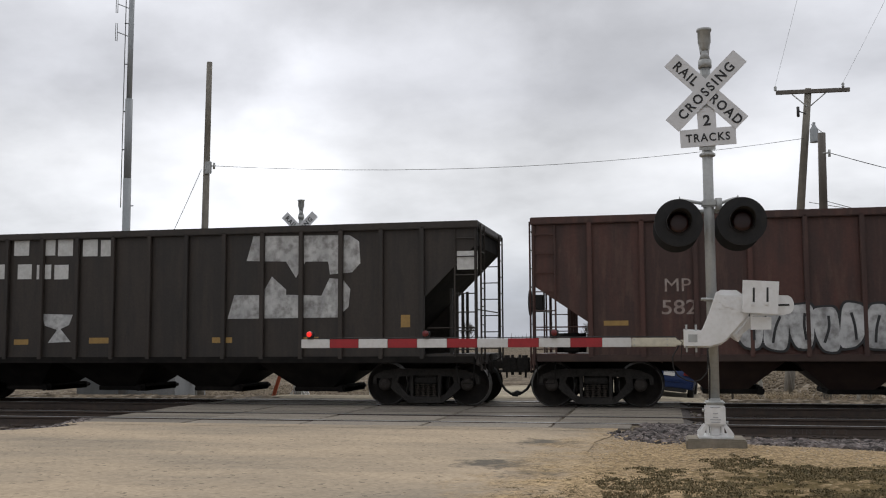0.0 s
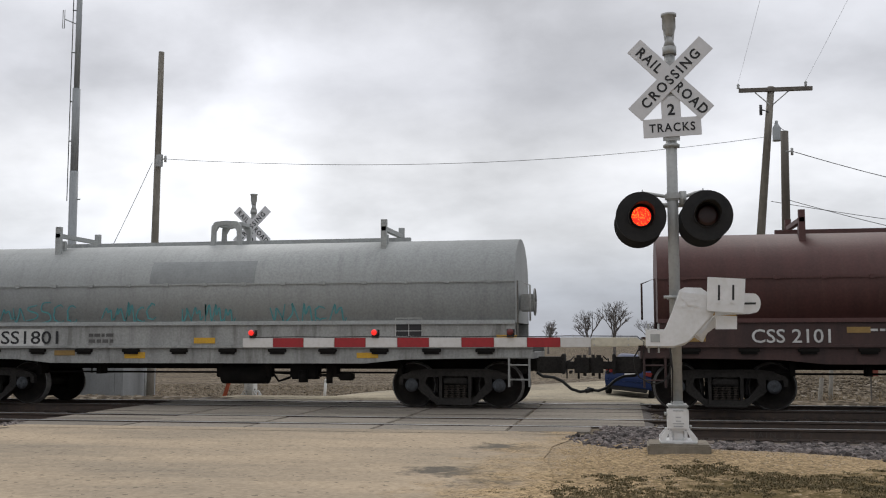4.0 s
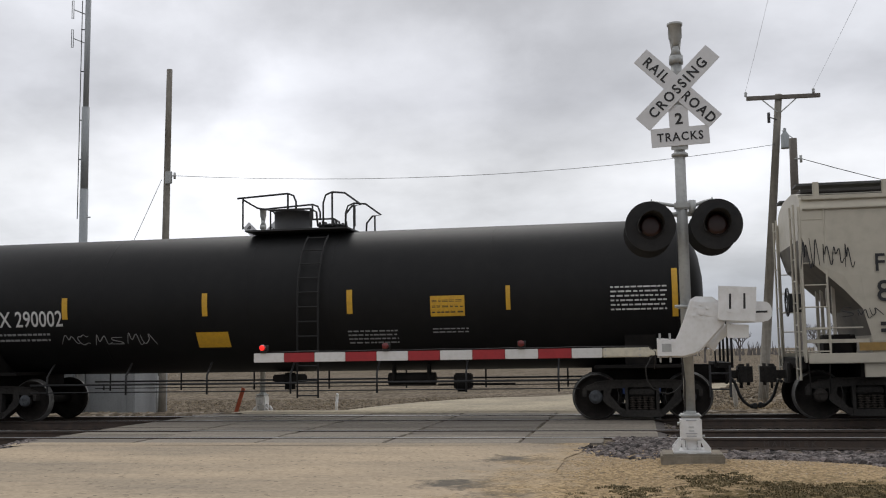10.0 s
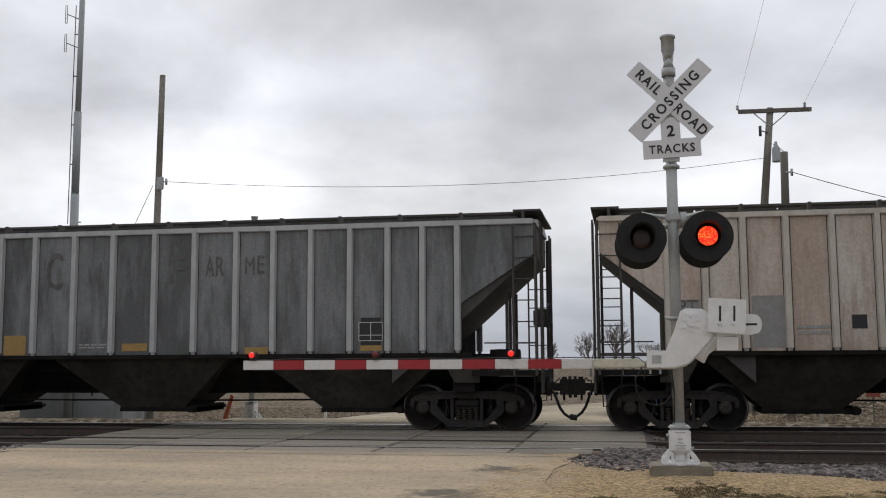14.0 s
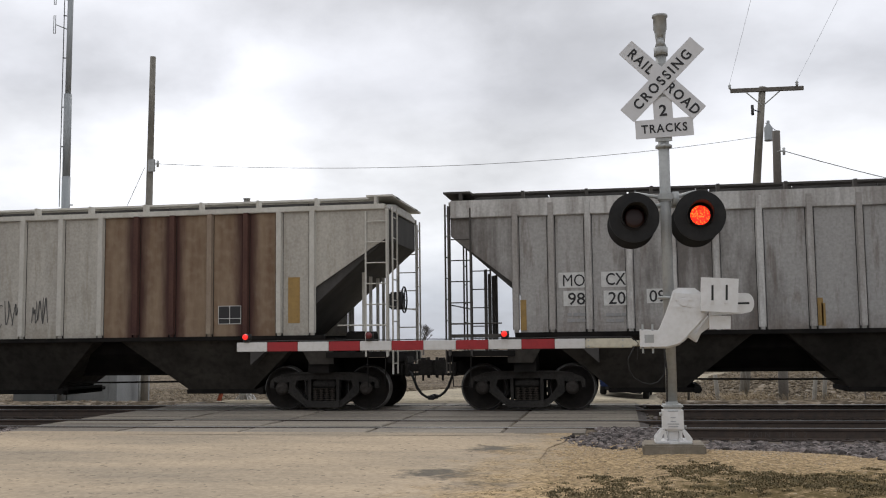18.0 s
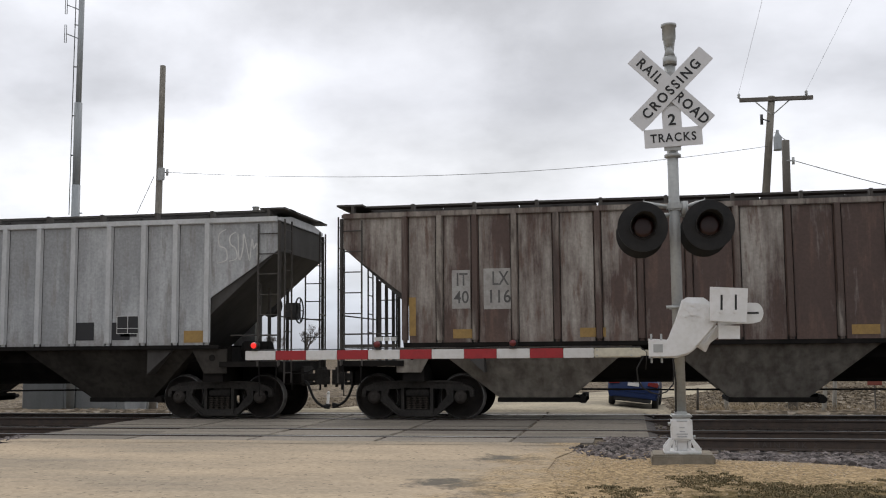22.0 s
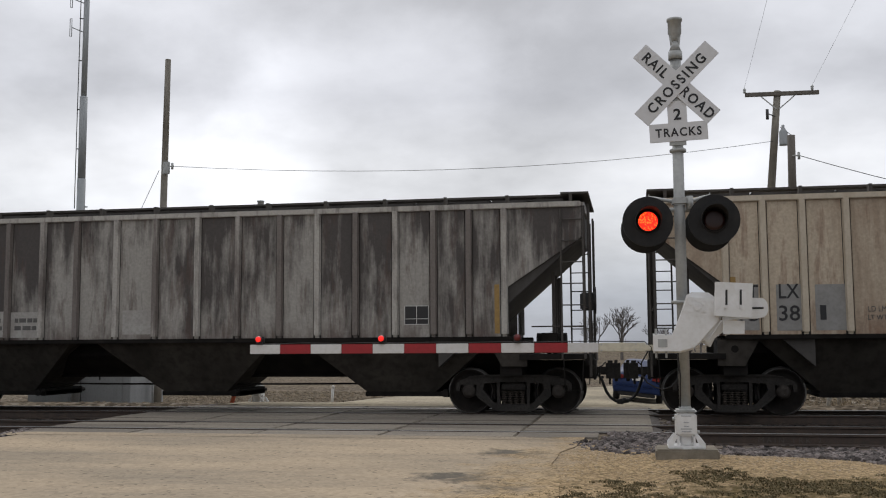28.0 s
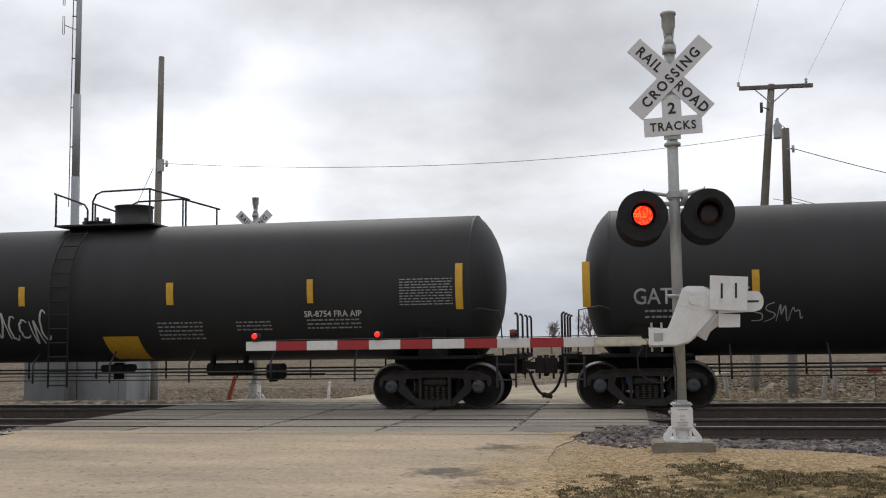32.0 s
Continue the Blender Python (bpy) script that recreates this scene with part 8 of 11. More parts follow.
tank_car(10, h, "black tank car with chalky stains and white graffiti", P_TANK3, 7.12, platform_x=0.05, plats=1.0, loop=2)

P11 = paint("beige_grey", (0.52, 0.475, 0.415), (0.37, 0.28, 0.22), (0.27, 0.20, 0.15), by=0.5, scale=0.8, streak=0.15, flow=1.21, hem=0.75)
R11 = mat("beige_rib", (0.52, 0.48, 0.42), 0.6, rgb2=(0.3, 0.26, 0.21), scale=4, stretch=(1, 1, 0.3))
C_DARK = mat("grimy_cage", (0.05, 0.045, 0.04), 0.8, rgb2=(0.09, 0.08, 0.07), scale=4)
h = place(11, -169.59, 8.47)
covered_hopper(11, h, "beige-grey ribbed covered hopper with faded patches", P11, R11, 17, (), cage=C_DARK)
P12 = paint("grimy_grey", (0.175, 0.183, 0.188), (0.06, 0.063, 0.065), (0.06, 0.06, 0.06), by=0.4, streak=0.3, flow=1.32, hem=0.75)
R12 = mat("grey_rib", (0.42, 0.43, 0.435), 0.6, rgb2=(0.24, 0.24, 0.24), scale=4, stretch=(1, 1, 0.3))
h = place(12, -187.62, 8.47)
covered_hopper(12, h, "grimy dark grey ribbed covered hopper with ghost lettering", P12, R12, 17, (), cage=C_DARK, mark_z=(2.3, 1.9))
P13 = paint("sooty_brown_grey", (0.16, 0.138, 0.12), (0.062, 0.052, 0.045), (0.10, 0.075, 0.058), by=0.5, flow=1.43, hem=0.75)
R13 = mat("sooty_rib", (0.19, 0.17, 0.15), 0.7, rgb2=(0.11, 0.095, 0.085), scale=4, stretch=(1, 1, 0.3))
h = place(13, -205.66, 8.47)
covered_hopper(13, h, "sooty brown-grey ribbed covered hopper", P13, R13, 17, (), cage=C_DARK, chord=0.30)
P14 = paint("streaked_light_grey", (0.33, 0.32, 0.305), (0.10, 0.086, 0.076), (0.14, 0.11, 0.09), by=0.9, streak=0.3, flow=1.54, hem=0.75)
R14 = paint("pale_rib", (0.50, 0.49, 0.47), (0.27, 0.25, 0.23), (0.15, 0.12, 0.1), by=0.6, amount=0.85, amount3=0.3)
h = place(14, -223.76, 8.47)
covered_hopper(14, h, "light grey ribbed covered hopper streaked with dark grime", P14, R14, 17, (), cage=C_DARK, chord=0.30)
RUSTED = (2.98, 3.79, 5.41)      # ribs rusted through


def rust_wash(name):
    """Rusty wash over the panels, darkest in soft bands beside the rusted ribs."""
    m = mat(name, (0.235, 0.168, 0.11), 0.85, rgb2=(0.135, 0.078, 0.045), scale=1.6, stretch=(2.2, 1, 0.35), amount=0.85, rgb3=(0.30, 0.235, 0.17), scale3=6, amount3=0.35)
    n, l = m.node_tree.nodes, m.node_tree.links
    co, sp = n.new("ShaderNodeTexCoord"), n.new("ShaderNodeSeparateXYZ")
    l.new(co.outputs["Object"], sp.inputs[0])
    mp, nz = n.new("ShaderNodeMapping"), n.new("ShaderNodeTexNoise")
    mp.inputs["Scale"].default_value = (3.0, 1.0, 0.5)
    nz.inputs["Scale"].default_value, nz.inputs["Detail"].default_value = 2.0, 6
    l.new(co.outputs["Object"], mp.inputs[0]); l.new(mp.outputs[0], nz.inputs["Vector"])
    total = None
    for c in RUSTED:
        sub = n.new("ShaderNodeMath"); sub.operation = "SUBTRACT"; sub.inputs[1].default_value = c
        ab = n.new("ShaderNodeMath"); ab.operation = "ABSOLUTE"
        wob = n.new("ShaderNodeMath"); wob.operation = "MULTIPLY_ADD"; wob.inputs[1].default_value = -0.24
        mr = n.new("ShaderNodeMapRange"); mr.interpolation_type = "SMOOTHSTEP"
        mr.inputs["From Min"].default_value, mr.inputs["From Max"].default_value, mr.inputs["To Min"].default_value, mr.inputs["To Max"].default_value = -0.04, 0.24, 1.0, 0.0
        l.new(sp.outputs[0], sub.inputs[0]); l.new(sub.outputs[0], ab.inputs[0]); l.new(nz.outputs[0], wob.inputs[0]); l.new(ab.outputs[0], wob.inputs[2]); l.new(wob.outputs[0], mr.inputs["Value"])
        if total is None:
            total = mr.outputs[0]
        else:
            mxm = n.new("ShaderNodeMath"); mxm.operation = "MAXIMUM"
            l.new(total, mxm.inputs[0]); l.new(mr.outputs[0], mxm.inputs[1])
            total = mxm.outputs[0]
    mx = n.new("ShaderNodeMix"); mx.data_type = "RGBA"
    b = n["Principled BSDF"]
    old = b.inputs["Base Color"].links[0].from_socket
    mx.inputs[7].default_value = (0.055, 0.021, 0.016, 1)
    l.new(total, mx.inputs[0]); l.new(old, mx.inputs[6]); l.new(mx.outputs[2], b.inputs["Base Color"])
    return m


M_RUSTWASH = rust_wash("rust_wash")
M_RUSTRIB = mat("rusted_rib", (0.055, 0.021, 0.016), 0.85, rgb2=(0.10, 0.045, 0.03), scale=3, stretch=(1, 1, 0.3), amount=0.8)
M_STAINRIB = mat("stained_rib_tan", (0.30, 0.24, 0.18), 0.8, rgb2=(0.20, 0.14, 0.10), scale=3, stretch=(1, 1, 0.3), amount=0.8)
P15 = paint("pale_warm_grey", (0.43, 0.405, 0.355), (0.35, 0.325, 0.285), (0.28, 0.25, 0.2), by=0.25, flow=1.65, hem=0.75)
R15 = mat("pale_warm_rib", (0.56, 0.54, 0.49), 0.6, rgb2=(0.36, 0.33, 0.28), scale=4, stretch=(1, 1, 0.3))
h = place(15, -241.85, 8.47)
covered_hopper(15, h, "pale warm-grey ribbed covered hopper with rust-streaked end", P15, R15, 17, (), cage=R15, mark_x=1.0, rust=(2.1, 6.2))
P16 = paint("slate_grey", (0.115, 0.116, 0.115), (0.095, 0.096, 0.095), (0.075, 0.075, 0.074), by=0.15, amount=0.6, amount3=0.25, flow=1.76, hem=0.30)
R16 = mat("slate_rib", (0.125, 0.126, 0.125), 0.6, scale=4)
h = place(16, -259.96, 8.47)
covered_hopper(16, h, "slate grey ribbed covered hopper with small blue placards", P16, R16, 17, (), cage=R16, yellow=M_YFADED)
P17 = paint("rusted_brown", (0.34, 0.31, 0.275), (0.066, 0.037, 0.029), (0.115, 0.068, 0.05), by=0.7, lo=0.32, hi=0.6, amount=0.97, amount3=0.7, streak=0.28, flow=1.87, hem=0.75)
B17 = mat("stained_pale_bay", (0.23, 0.21, 0.18), 0.85, rgb2=(0.10, 0.085, 0.07), scale=2.2, amount=0.9, stretch=(1.6, 1, 0.6), rgb3=(0.05, 0.04, 0.033), scale3=6, amount3=0.5)
R17 = paint("rusty_rib", (0.25, 0.22, 0.19), (0.07, 0.042, 0.033), (0.04, 0.026, 0.021), by=0.8, lo=0.3, hi=0.6, amount=0.97, amount3=0.6)
h = place(17, -278.05, 8.47)
covered_hopper(17, h, "heavily rusted brown and grey ribbed covered hopper", P17, R17, 17, (), cage=C_DARK, yellow=M_YFADED, mbay=B17, mgusset=B17)
P18 = paint("silver_grey", (0.42, 0.43, 0.435), (0.25, 0.255, 0.26), (0.2, 0.185, 0.17), by=0.35, top=0.12, flow=1.98, hem=0.75)
R18 = mat("silver_rib", (0.52, 0.525, 0.53), 0.6, rgb2=(0.32, 0.32, 0.31), scale=4, stretch=(1, 1, 0.3))
h = place(18, -296.20, 8.47)
covered_hopper(18, h, "silver-grey ribbed covered hopper with scratched graffiti", P18, R18, 17, (), cage=C_DARK)
P19 = paint("barn_red", (0.152, 0.026, 0.019), (0.09, 0.019, 0.014), (0.075, 0.022, 0.018), by=0.2, amount=0.7, amount3=0.3, flow=2.09, hem=0.30)
R19 = mat("barn_red_rib", (0.13, 0.03, 0.022), 0.6, rgb2=(0.09, 0.022, 0.017), scale=4)
h = place(19, -314.33, 8.47)
covered_hopper(19, h, "barn red ribbed covered hopper with white lettering", P19, R19, 17, (), cage=R19, mgusset=P19, mark_z=(2.75, 2.42))
P20 = paint("off_white_grey", (0.40, 0.395, 0.375), (0.19, 0.175, 0.155), (0.3, 0.27, 0.23), by=0.5, streak=0.35, flow=2.20, hem=0.75)
R20 = mat("off_white_rib", (0.55, 0.54, 0.51), 0.6, rgb2=(0.33, 0.31, 0.28), scale=4, stretch=(1, 1, 0.3))
h = place(20, -332.44, 8.47)
covered_hopper(20, h, "off-white ribbed covered hopper with grimy panels", P20, R20, 17, (), cage=C_DARK)
P21 = paint("cream_tan", (0.46, 0.385, 0.29), (0.27, 0.20, 0.14), (0.17, 0.09, 0.055), by=0.35, streak=0.35, flow=2.31, hem=0.75)
R21 = mat("cream_rib", (0.50, 0.44, 0.35), 0.6, rgb2=(0.34, 0.27, 0.19), scale=4, stretch=(1, 1, 0.3))
h = place(21, -350.52, 8.47)
covered_hopper(21, h, "cream ribbed covered hopper with rust stains", P21, R21, 17, (), cage=C_DARK)
P22 = paint("dark_grime_white", (0.30, 0.285, 0.26), (0.048, 0.040, 0.037), (0.075, 0.046, 0.036), by=0.75, lo=0.33, hi=0.53, amount=0.97, top=0.10, streak=0.3, flow=2.42, hem=0.75)
R22 = paint("stained_rib", (0.38, 0.36, 0.33), (0.12, 0.10, 0.09), (0.06, 0.05, 0.045), by=0.8, lo=0.36, hi=0.64, amount=0.9, amount3=0.4)
h = place(22, -368.69, 8.47)
covered_hopper(22, h, "dark grimy ribbed covered hopper with pale patches", P22, R22, 17, (), cage=C_DARK)
P_AGPX = mat("pale_grey_paint", (0.58, 0.585, 0.585), 0.5, rgb2=(0.51, 0.515, 0.52), scale=0.6, stretch=(1, 1, 0.5), amount=0.7, rgb3=(0.3, 0.3, 0.3), scale3=5, amount3=0.2)
# Bay colour, also used as painted shade under the end slopes.
P_AGPXD = mat("dusty_pale_bays_slope_shade", (0.15, 0.15, 0.15), 0.7, rgb2=(0.09, 0.088, 0.085), scale=1.5, amount=0.8)
h = place(23, -387.09, 8.72)
# White msill puts the light caught along the sill into its colour.
smooth_hopper(23, h, "smooth pale grey covered hopper with sill whitened as if lit", P_AGPX, 3, 7.5, mroof=P_AGPXD, zt=4.12, zb=1.44, high=0.27, msill=M_WHITE, pitch=1.55)
h = place(24, -405.08, 8.20)
tank_car(24, h, "black tank car with white number and graffiti", P_TANK2, 7.0, platform_x=-0.08, plats=-1.0, ladder_x=0.52)
h = place(25, -423.31, 8.36)
tank_car(25, h, "black tank car with yellow placard and graffiti", P_TANK2, 7.0, platform_x=-0.3, plats=1.0, loop=1)



from mathutils.geometry import tessellate_polygon

# ---- paint, lettering and graffiti on the cars ----
M_LETDIM = mat("dim_lettering", (0.33, 0.28, 0.25), 0.7, rgb2=(0.2, 0.13, 0.11), scale=9, amount=0.8)
M_WORNWHITE = mat("worn_white_paint", (0.52, 0.52, 0.51), 0.7, rgb2=(0.27, 0.27, 0.27), scale=3.5, amount=0.9, stretch=(1, 1, 0.6), rgb3=(0.08, 0.07, 0.06), scale3=7, amount3=0.6)
M_TEAL = mat("teal_spray", (0.05, 0.26, 0.27), 0.6, rgb2=(0.10, 0.38, 0.38), scale=4, amount=0.7)
M_TEALTHIN = mat("thin_teal_marker", (0.07, 0.26, 0.27), 0.7)
M_AQUA = mat("aqua_spray", (0.17, 0.45, 0.44), 0.6, rgb2=(0.08, 0.25, 0.27), scale=4, amount=0.8)
M_PALEBLUE = mat("pale_blue_spray", (0.13, 0.30, 0.62), 0.6, rgb2=(0.22, 0.42, 0.7), scale=4, amount=0.7)
M_FAINT = mat("faint_chalk", (0.14, 0.085, 0.075), 0.8)
M_GRIMEPATCH = mat("grimed_patch", (0.17, 0.155, 0.14), 0.8, rgb2=(0.11, 0.095, 0.085), scale=4, amount=0.8)
M_PALEMIST = mat("pale_blue_white_spray", (0.30, 0.45, 0.58), 0.6, rgb2=(0.45, 0.5, 0.54), scale=3, amount=0.8)
M_BLUE = mat("blue_spray", (0.04, 0.13, 0.48), 0.6, rgb2=(0.05, 0.17, 0.56), scale=3, amount=0.6)
M_PINK = mat("magenta_spray", (0.24, 0.07, 0.16), 0.6, rgb2=(0.36, 0.13, 0.25), scale=3, stretch=(4, 1, 0.4), amount=0.8)
M_SANDYELLOW = mat("sand_yellow_spray", (0.66, 0.50, 0.16), 0.6, rgb2=(0.7, 0.58, 0.3), scale=3, amount=0.6)
M_ORANGESIGN = mat("orange_paint", (0.56, 0.16, 0.05), 0.6, rgb2=(0.45, 0.13, 0.05), scale=6, amount=0.6)
M_BLUESIGN = mat("blue_sign_paint", (0.07, 0.26, 0.52), 0.5)
M_PATCHGREY = mat("grey_patch_paint", (0.26, 0.255, 0.245), 0.7, rgb2=(0.2, 0.195, 0.185), scale=4, amount=0.7)
M_PATCHLIGHT = mat("light_patch_paint", (0.36, 0.35, 0.33), 0.7, rgb2=(0.25, 0.23, 0.21), scale=5, amount=0.7)
M_MARKGREY = mat("faded_black_lettering", (0.075, 0.073, 0.07), 0.7, rgb2=(0.13, 0.125, 0.12), scale=7, amount=0.8)
P_COILGD = mat("darker_grey_patch", (0.27, 0.285, 0.285), 0.6)
M_MURAL = bpy.data.materials.new("green_to_yellow_spray")
M_MURAL.use_nodes = True
_n, _l = M_MURAL.node_tree.nodes, M_MURAL.node_tree.links
_co, _sep, _rmp = _n.new("ShaderNodeTexCoord"), _n.new("ShaderNodeSeparateXYZ"), _n.new("ShaderNodeValToRGB")
_map = _n.new("ShaderNodeMapRange")
_map.inputs["From Min"].default_value, _map.inputs["From Max"].default_value = 1.25, 2.35
_l.new(_co.outputs["Object"], _sep.inputs[0]); _l.new(_sep.outputs[2], _map.inputs["Value"]); _l.new(_map.outputs[0], _rmp.inputs[0])
_rmp.color_ramp.elements[0].color, _rmp.color_ramp.elements[0].position = (0.64, 0.49, 0.16, 1), 0.12
_rmp.color_ramp.elements[1].color, _rmp.color_ramp.elements[1].position = (0.36, 0.47, 0.27, 1), 0.62
_l.new(_rmp.outputs[0], _n["Principled BSDF"].inputs["Base Color"])
_n["Principled BSDF"].inputs["Roughness"].default_value = 0.6
TANKS = {9: (1.52, 2.53), 10: (1.52, 2.53), 24: (1.52, 2.53), 25: (1.52, 2.53)}


SHIFT = {23: -0.30}


def side_y(n, x, z):
    """Depth of the car's near side at (x, z)."""
    if n in TANKS:
        r, zc = TANKS[n]
        return -math.sqrt(max(0.05, r * r - min(r * 0.98, abs(z - zc)) ** 2))
    if n in (4, 5, 6):
        if z < 1.72:
            return -1.41 if z > 1.24 else -1.446
        return -1.42 if z < 2.55 else -1.42 * math.sqrt(max(0.0, 1 - ((z - 2.55) / 0.95) ** 2)) - 0.004
    if n == 7:
        return -1.69 if -2.56 < x < 2.45 and z > 1.3 else -1.585 if z > 1.3 else -1.59
    if n in (8, 23):
        return -1.585 if z > 1.36 else -1.575
    return -1.523


def lay(n, bm, lift, k=0):
    """Push flat paint in the x, z plane onto the car's side."""
    for v in bm.verts:
        v.co.x += SHIFT.get(n, 0.0)
        v.co.y = side_y(n, v.co.x, v.co.z) - lift


RIBS = [-0.12 + q for q in (-6.96, -6.25, -5.53, -4.74, -3.91, -3.1, -2.29, -1.37, -0.475, 0.475, 1.37, 2.29, 3.1, 3.91, 4.74, 5.53, 6.25, 6.96)]


def between_ribs(n, x0, x1):
    """Shift a mark on a ribbed car so that it lies on one panel."""
    if 11 <= n <= 22 and x1 - x0 < 0.8:
        for a, b in zip(RIBS, RIBS[1:]):
            if a <= (x0 + x1) / 2 < b:
                room, w = b - a - 0.16, x1 - x0
                if w >= room:
                    return a + 0.08, b - 0.08
                x = min(max(x0, a + 0.08), b - 0.08 - w)
                return x, x + w
    return x0, x1


def tile(n, x0, x1, z0, z1, material, name, lift=0.005):
    if name in ("number_panel", "dark_panel", "reflector"):
        x0, x1 = between_ribs(n, x0, x1)
    bm = nb()
    k = max(1, int((z1 - z0) / 0.05)) if n in TANKS or n in (4, 5, 6) else 1
    prev = None
    for i in range(k + 1):
        z = z0 + (z1 - z0) * i / k
        cur = (bm.verts.new((x0, 0, z)), bm.verts.new((x1, 0, z)))
        if prev:
            bm.faces.new((prev[0], prev[1], cur[1], cur[0]))
        prev = cur
    lift = {"number_panel": 0.004, "paint_patch": 0.003, "name_block": 0.006}.get(name, lift)
    lay(n, bm, lift * (2.4 if n in TANKS else 1))
    return part(name, bm, material, CARS[n])


def words(n, txt, x0, x1, z0, z1, material):
    x0, x1 = between_ribs(n, x0, x1)
    ob = letters(txt, z1 - z0, material, CARS[n], pose(0, 0, 0), "car_mark", thick=0.0 if "M" in txt else min(0.006, 0.014 * (z1 - z0)), flat=True)
    xs_v = [v.co.x for v in ob.data.vertices]
    a, b = min(xs_v), max(xs_v)
    for v in ob.data.vertices:
        x, z = x0 + (v.co.x - a) / (b - a) * (x1 - x0), z0 + v.co.z
        x += SHIFT.get(n, 0.0)
        v.co = Vector((x, side_y(n, x, z) - 0.009, z))


def print_lines(n, x0, x1, z0, z1, rows, material):
    rng = random.Random(int(x0 * 100) + n)
    x0, x1 = between_ribs(n, x0, x1)
    bm = nb()
    step = (z1 - z0) / rows
    thin = 0.36 if n in TANKS else 0.55
    for i in range(rows):
        a, zz = x0, z1 - (i + 0.75) * step
        while a < x1 - 0.02:
            b = min(x1, a + (rng.uniform(0.05, 0.13) if n in TANKS else rng.uniform(0.07, 0.2)))
            vs = [bm.verts.new(p) for p in ((a, 0, zz), (b, 0, zz), (b, 0, zz + step * thin), (a, 0, zz + step * thin))]
            bm.faces.new(vs)
            a = b + rng.uniform(0.015, 0.04)
    lay(n, bm, 0.012 if n in TANKS else 0.008)
    tagged(part("small_print", bm, material, CARS[n]), kind="stuff")


def tag(n, x0, x1, z0, z1, material, k, width, seed):
    rng = random.Random(seed * 31 + n)
    w = (x1 - x0) / k
    for i in range(k):
        bm = nb()
        scrawl(bm, rng, x0 + i * w, x0 + (i + 1) * w, z0, z1, 0.0, 1, width)
        lay(n, bm, 0.010)
        part("graffiti", bm, material, CARS[n], "sprayed unreadable scrawl")


def outline(n, pts, material, name):
    bm = nb()
    vs = [bm.verts.new((x, 0, z)) for x, z in pts]
    for tri in tessellate_polygon([[Vector((x, z, 0)) for x, z in pts]]):
        bm.faces.new([vs[k] for k in tri])
    lay(n, bm, 0.009 if "field" in name else 0.006)
    part(name, bm, material, CARS[n])


def patch(n, pts, material, layer):
    bm = nb()
    f = bm.faces.new([bm.verts.new((x, 0, z)) for x, z in pts])
    bmesh.ops.triangulate(bm, faces=[f])
    lay(n, bm, 0.003 * layer)
    part("graffiti_patch", bm, material, CARS[n])


def disc(n, x, z, r, material, layer):
    bm = nb()
    f = bm.faces.new([bm.verts.new((x + r * math.cos(a), 0, z + r * math.sin(a))) for a in [k * math.pi / 16 for k in range(32)]])
    lay(n, bm, 0.003 * layer)
    part("graffiti_dot", bm, material, CARS[n])


def smooth_line(pts, k=5):
    """A smooth line through pts."""
    out = []
    for i in range(len(pts) - 1):
        p0, p1, p2, p3 = pts[max(0, i - 1)], pts[i], pts[i + 1], pts[min(len(pts) - 1, i + 2)]
        for j in range(k):
            t = j / k
            out.append(tuple(0.5 * (2 * b + (c - a) * t + (2 * a - 5 * b + 4 * c - d) * t * t + (3 * b - a - 3 * c + d) * t ** 3) for a, b, c, d in zip(p0, p1, p2, p3)))
    return out + [tuple(pts[-1])]


LAYERS = [0]


def band(n, pts, width, lift, material, name="graffiti_letter"):
    bm = nb()
    prev = None
    for i, (x, z) in enumerate(pts):
        a, b = pts[max(0, i - 1)], pts[min(len(pts) - 1, i + 1)]
        dx, dz = b[0] - a[0], b[1] - a[1]
        ln = math.hypot(dx, dz) or 1.0
        w = width / 2
        cur = (bm.verts.new((x - dz / ln * w, 0, z + dx / ln * w)), bm.verts.new((x + dz / ln * w, 0, z - dx / ln * w)))
        if prev:
            bm.faces.new((prev[0], prev[1], cur[1], cur[0]))
        prev = cur
    lay(n, bm, lift)
    part(name, bm, material, CARS[n])


def fat_letter(n, *strokes):
    """One sprayed letter of several fat strokes, with one dark outline round them all."""
    LAYERS[0] += 1
    d = 0.0035 * LAYERS[0]
    for i, (pts, width) in enumerate(strokes):
        band(n, smooth_line(pts), width + 0.12, 0.010 + d + 0.0002 * i, M_BLACKPAINT, "graffiti_outline")
    for i, (pts, width) in enumerate(strokes):
        band(n, smooth_line(pts), width, 0.0125 + d + 0.0002 * i, M_MURAL)


def dark_stroke(n, pts, width):
    LAYERS[0] += 1
    band(n, smooth_line(pts), width, 0.006 + 0.0004 * LAYERS[0], M_BLACKPAINT, "graffiti_outline")


def ring(n, x, z, r, material):
    band(n, [(x + r * math.cos(a), z + r * math.sin(a)) for a in [k * math.pi / 14 for k in range(29)]], 0.02, 0.006, material, "graffiti")


def weld(n, x0, x1, z, material):
    """A raised weld bead along the side sheet."""
    bm = nb(); y = side_y(n, 0, z)
    rod(bm, (x0, y + 0.012, z), (x1, y + 0.012, z), 0.02, 6)
    part("weld_bead", bm, material, CARS[n])


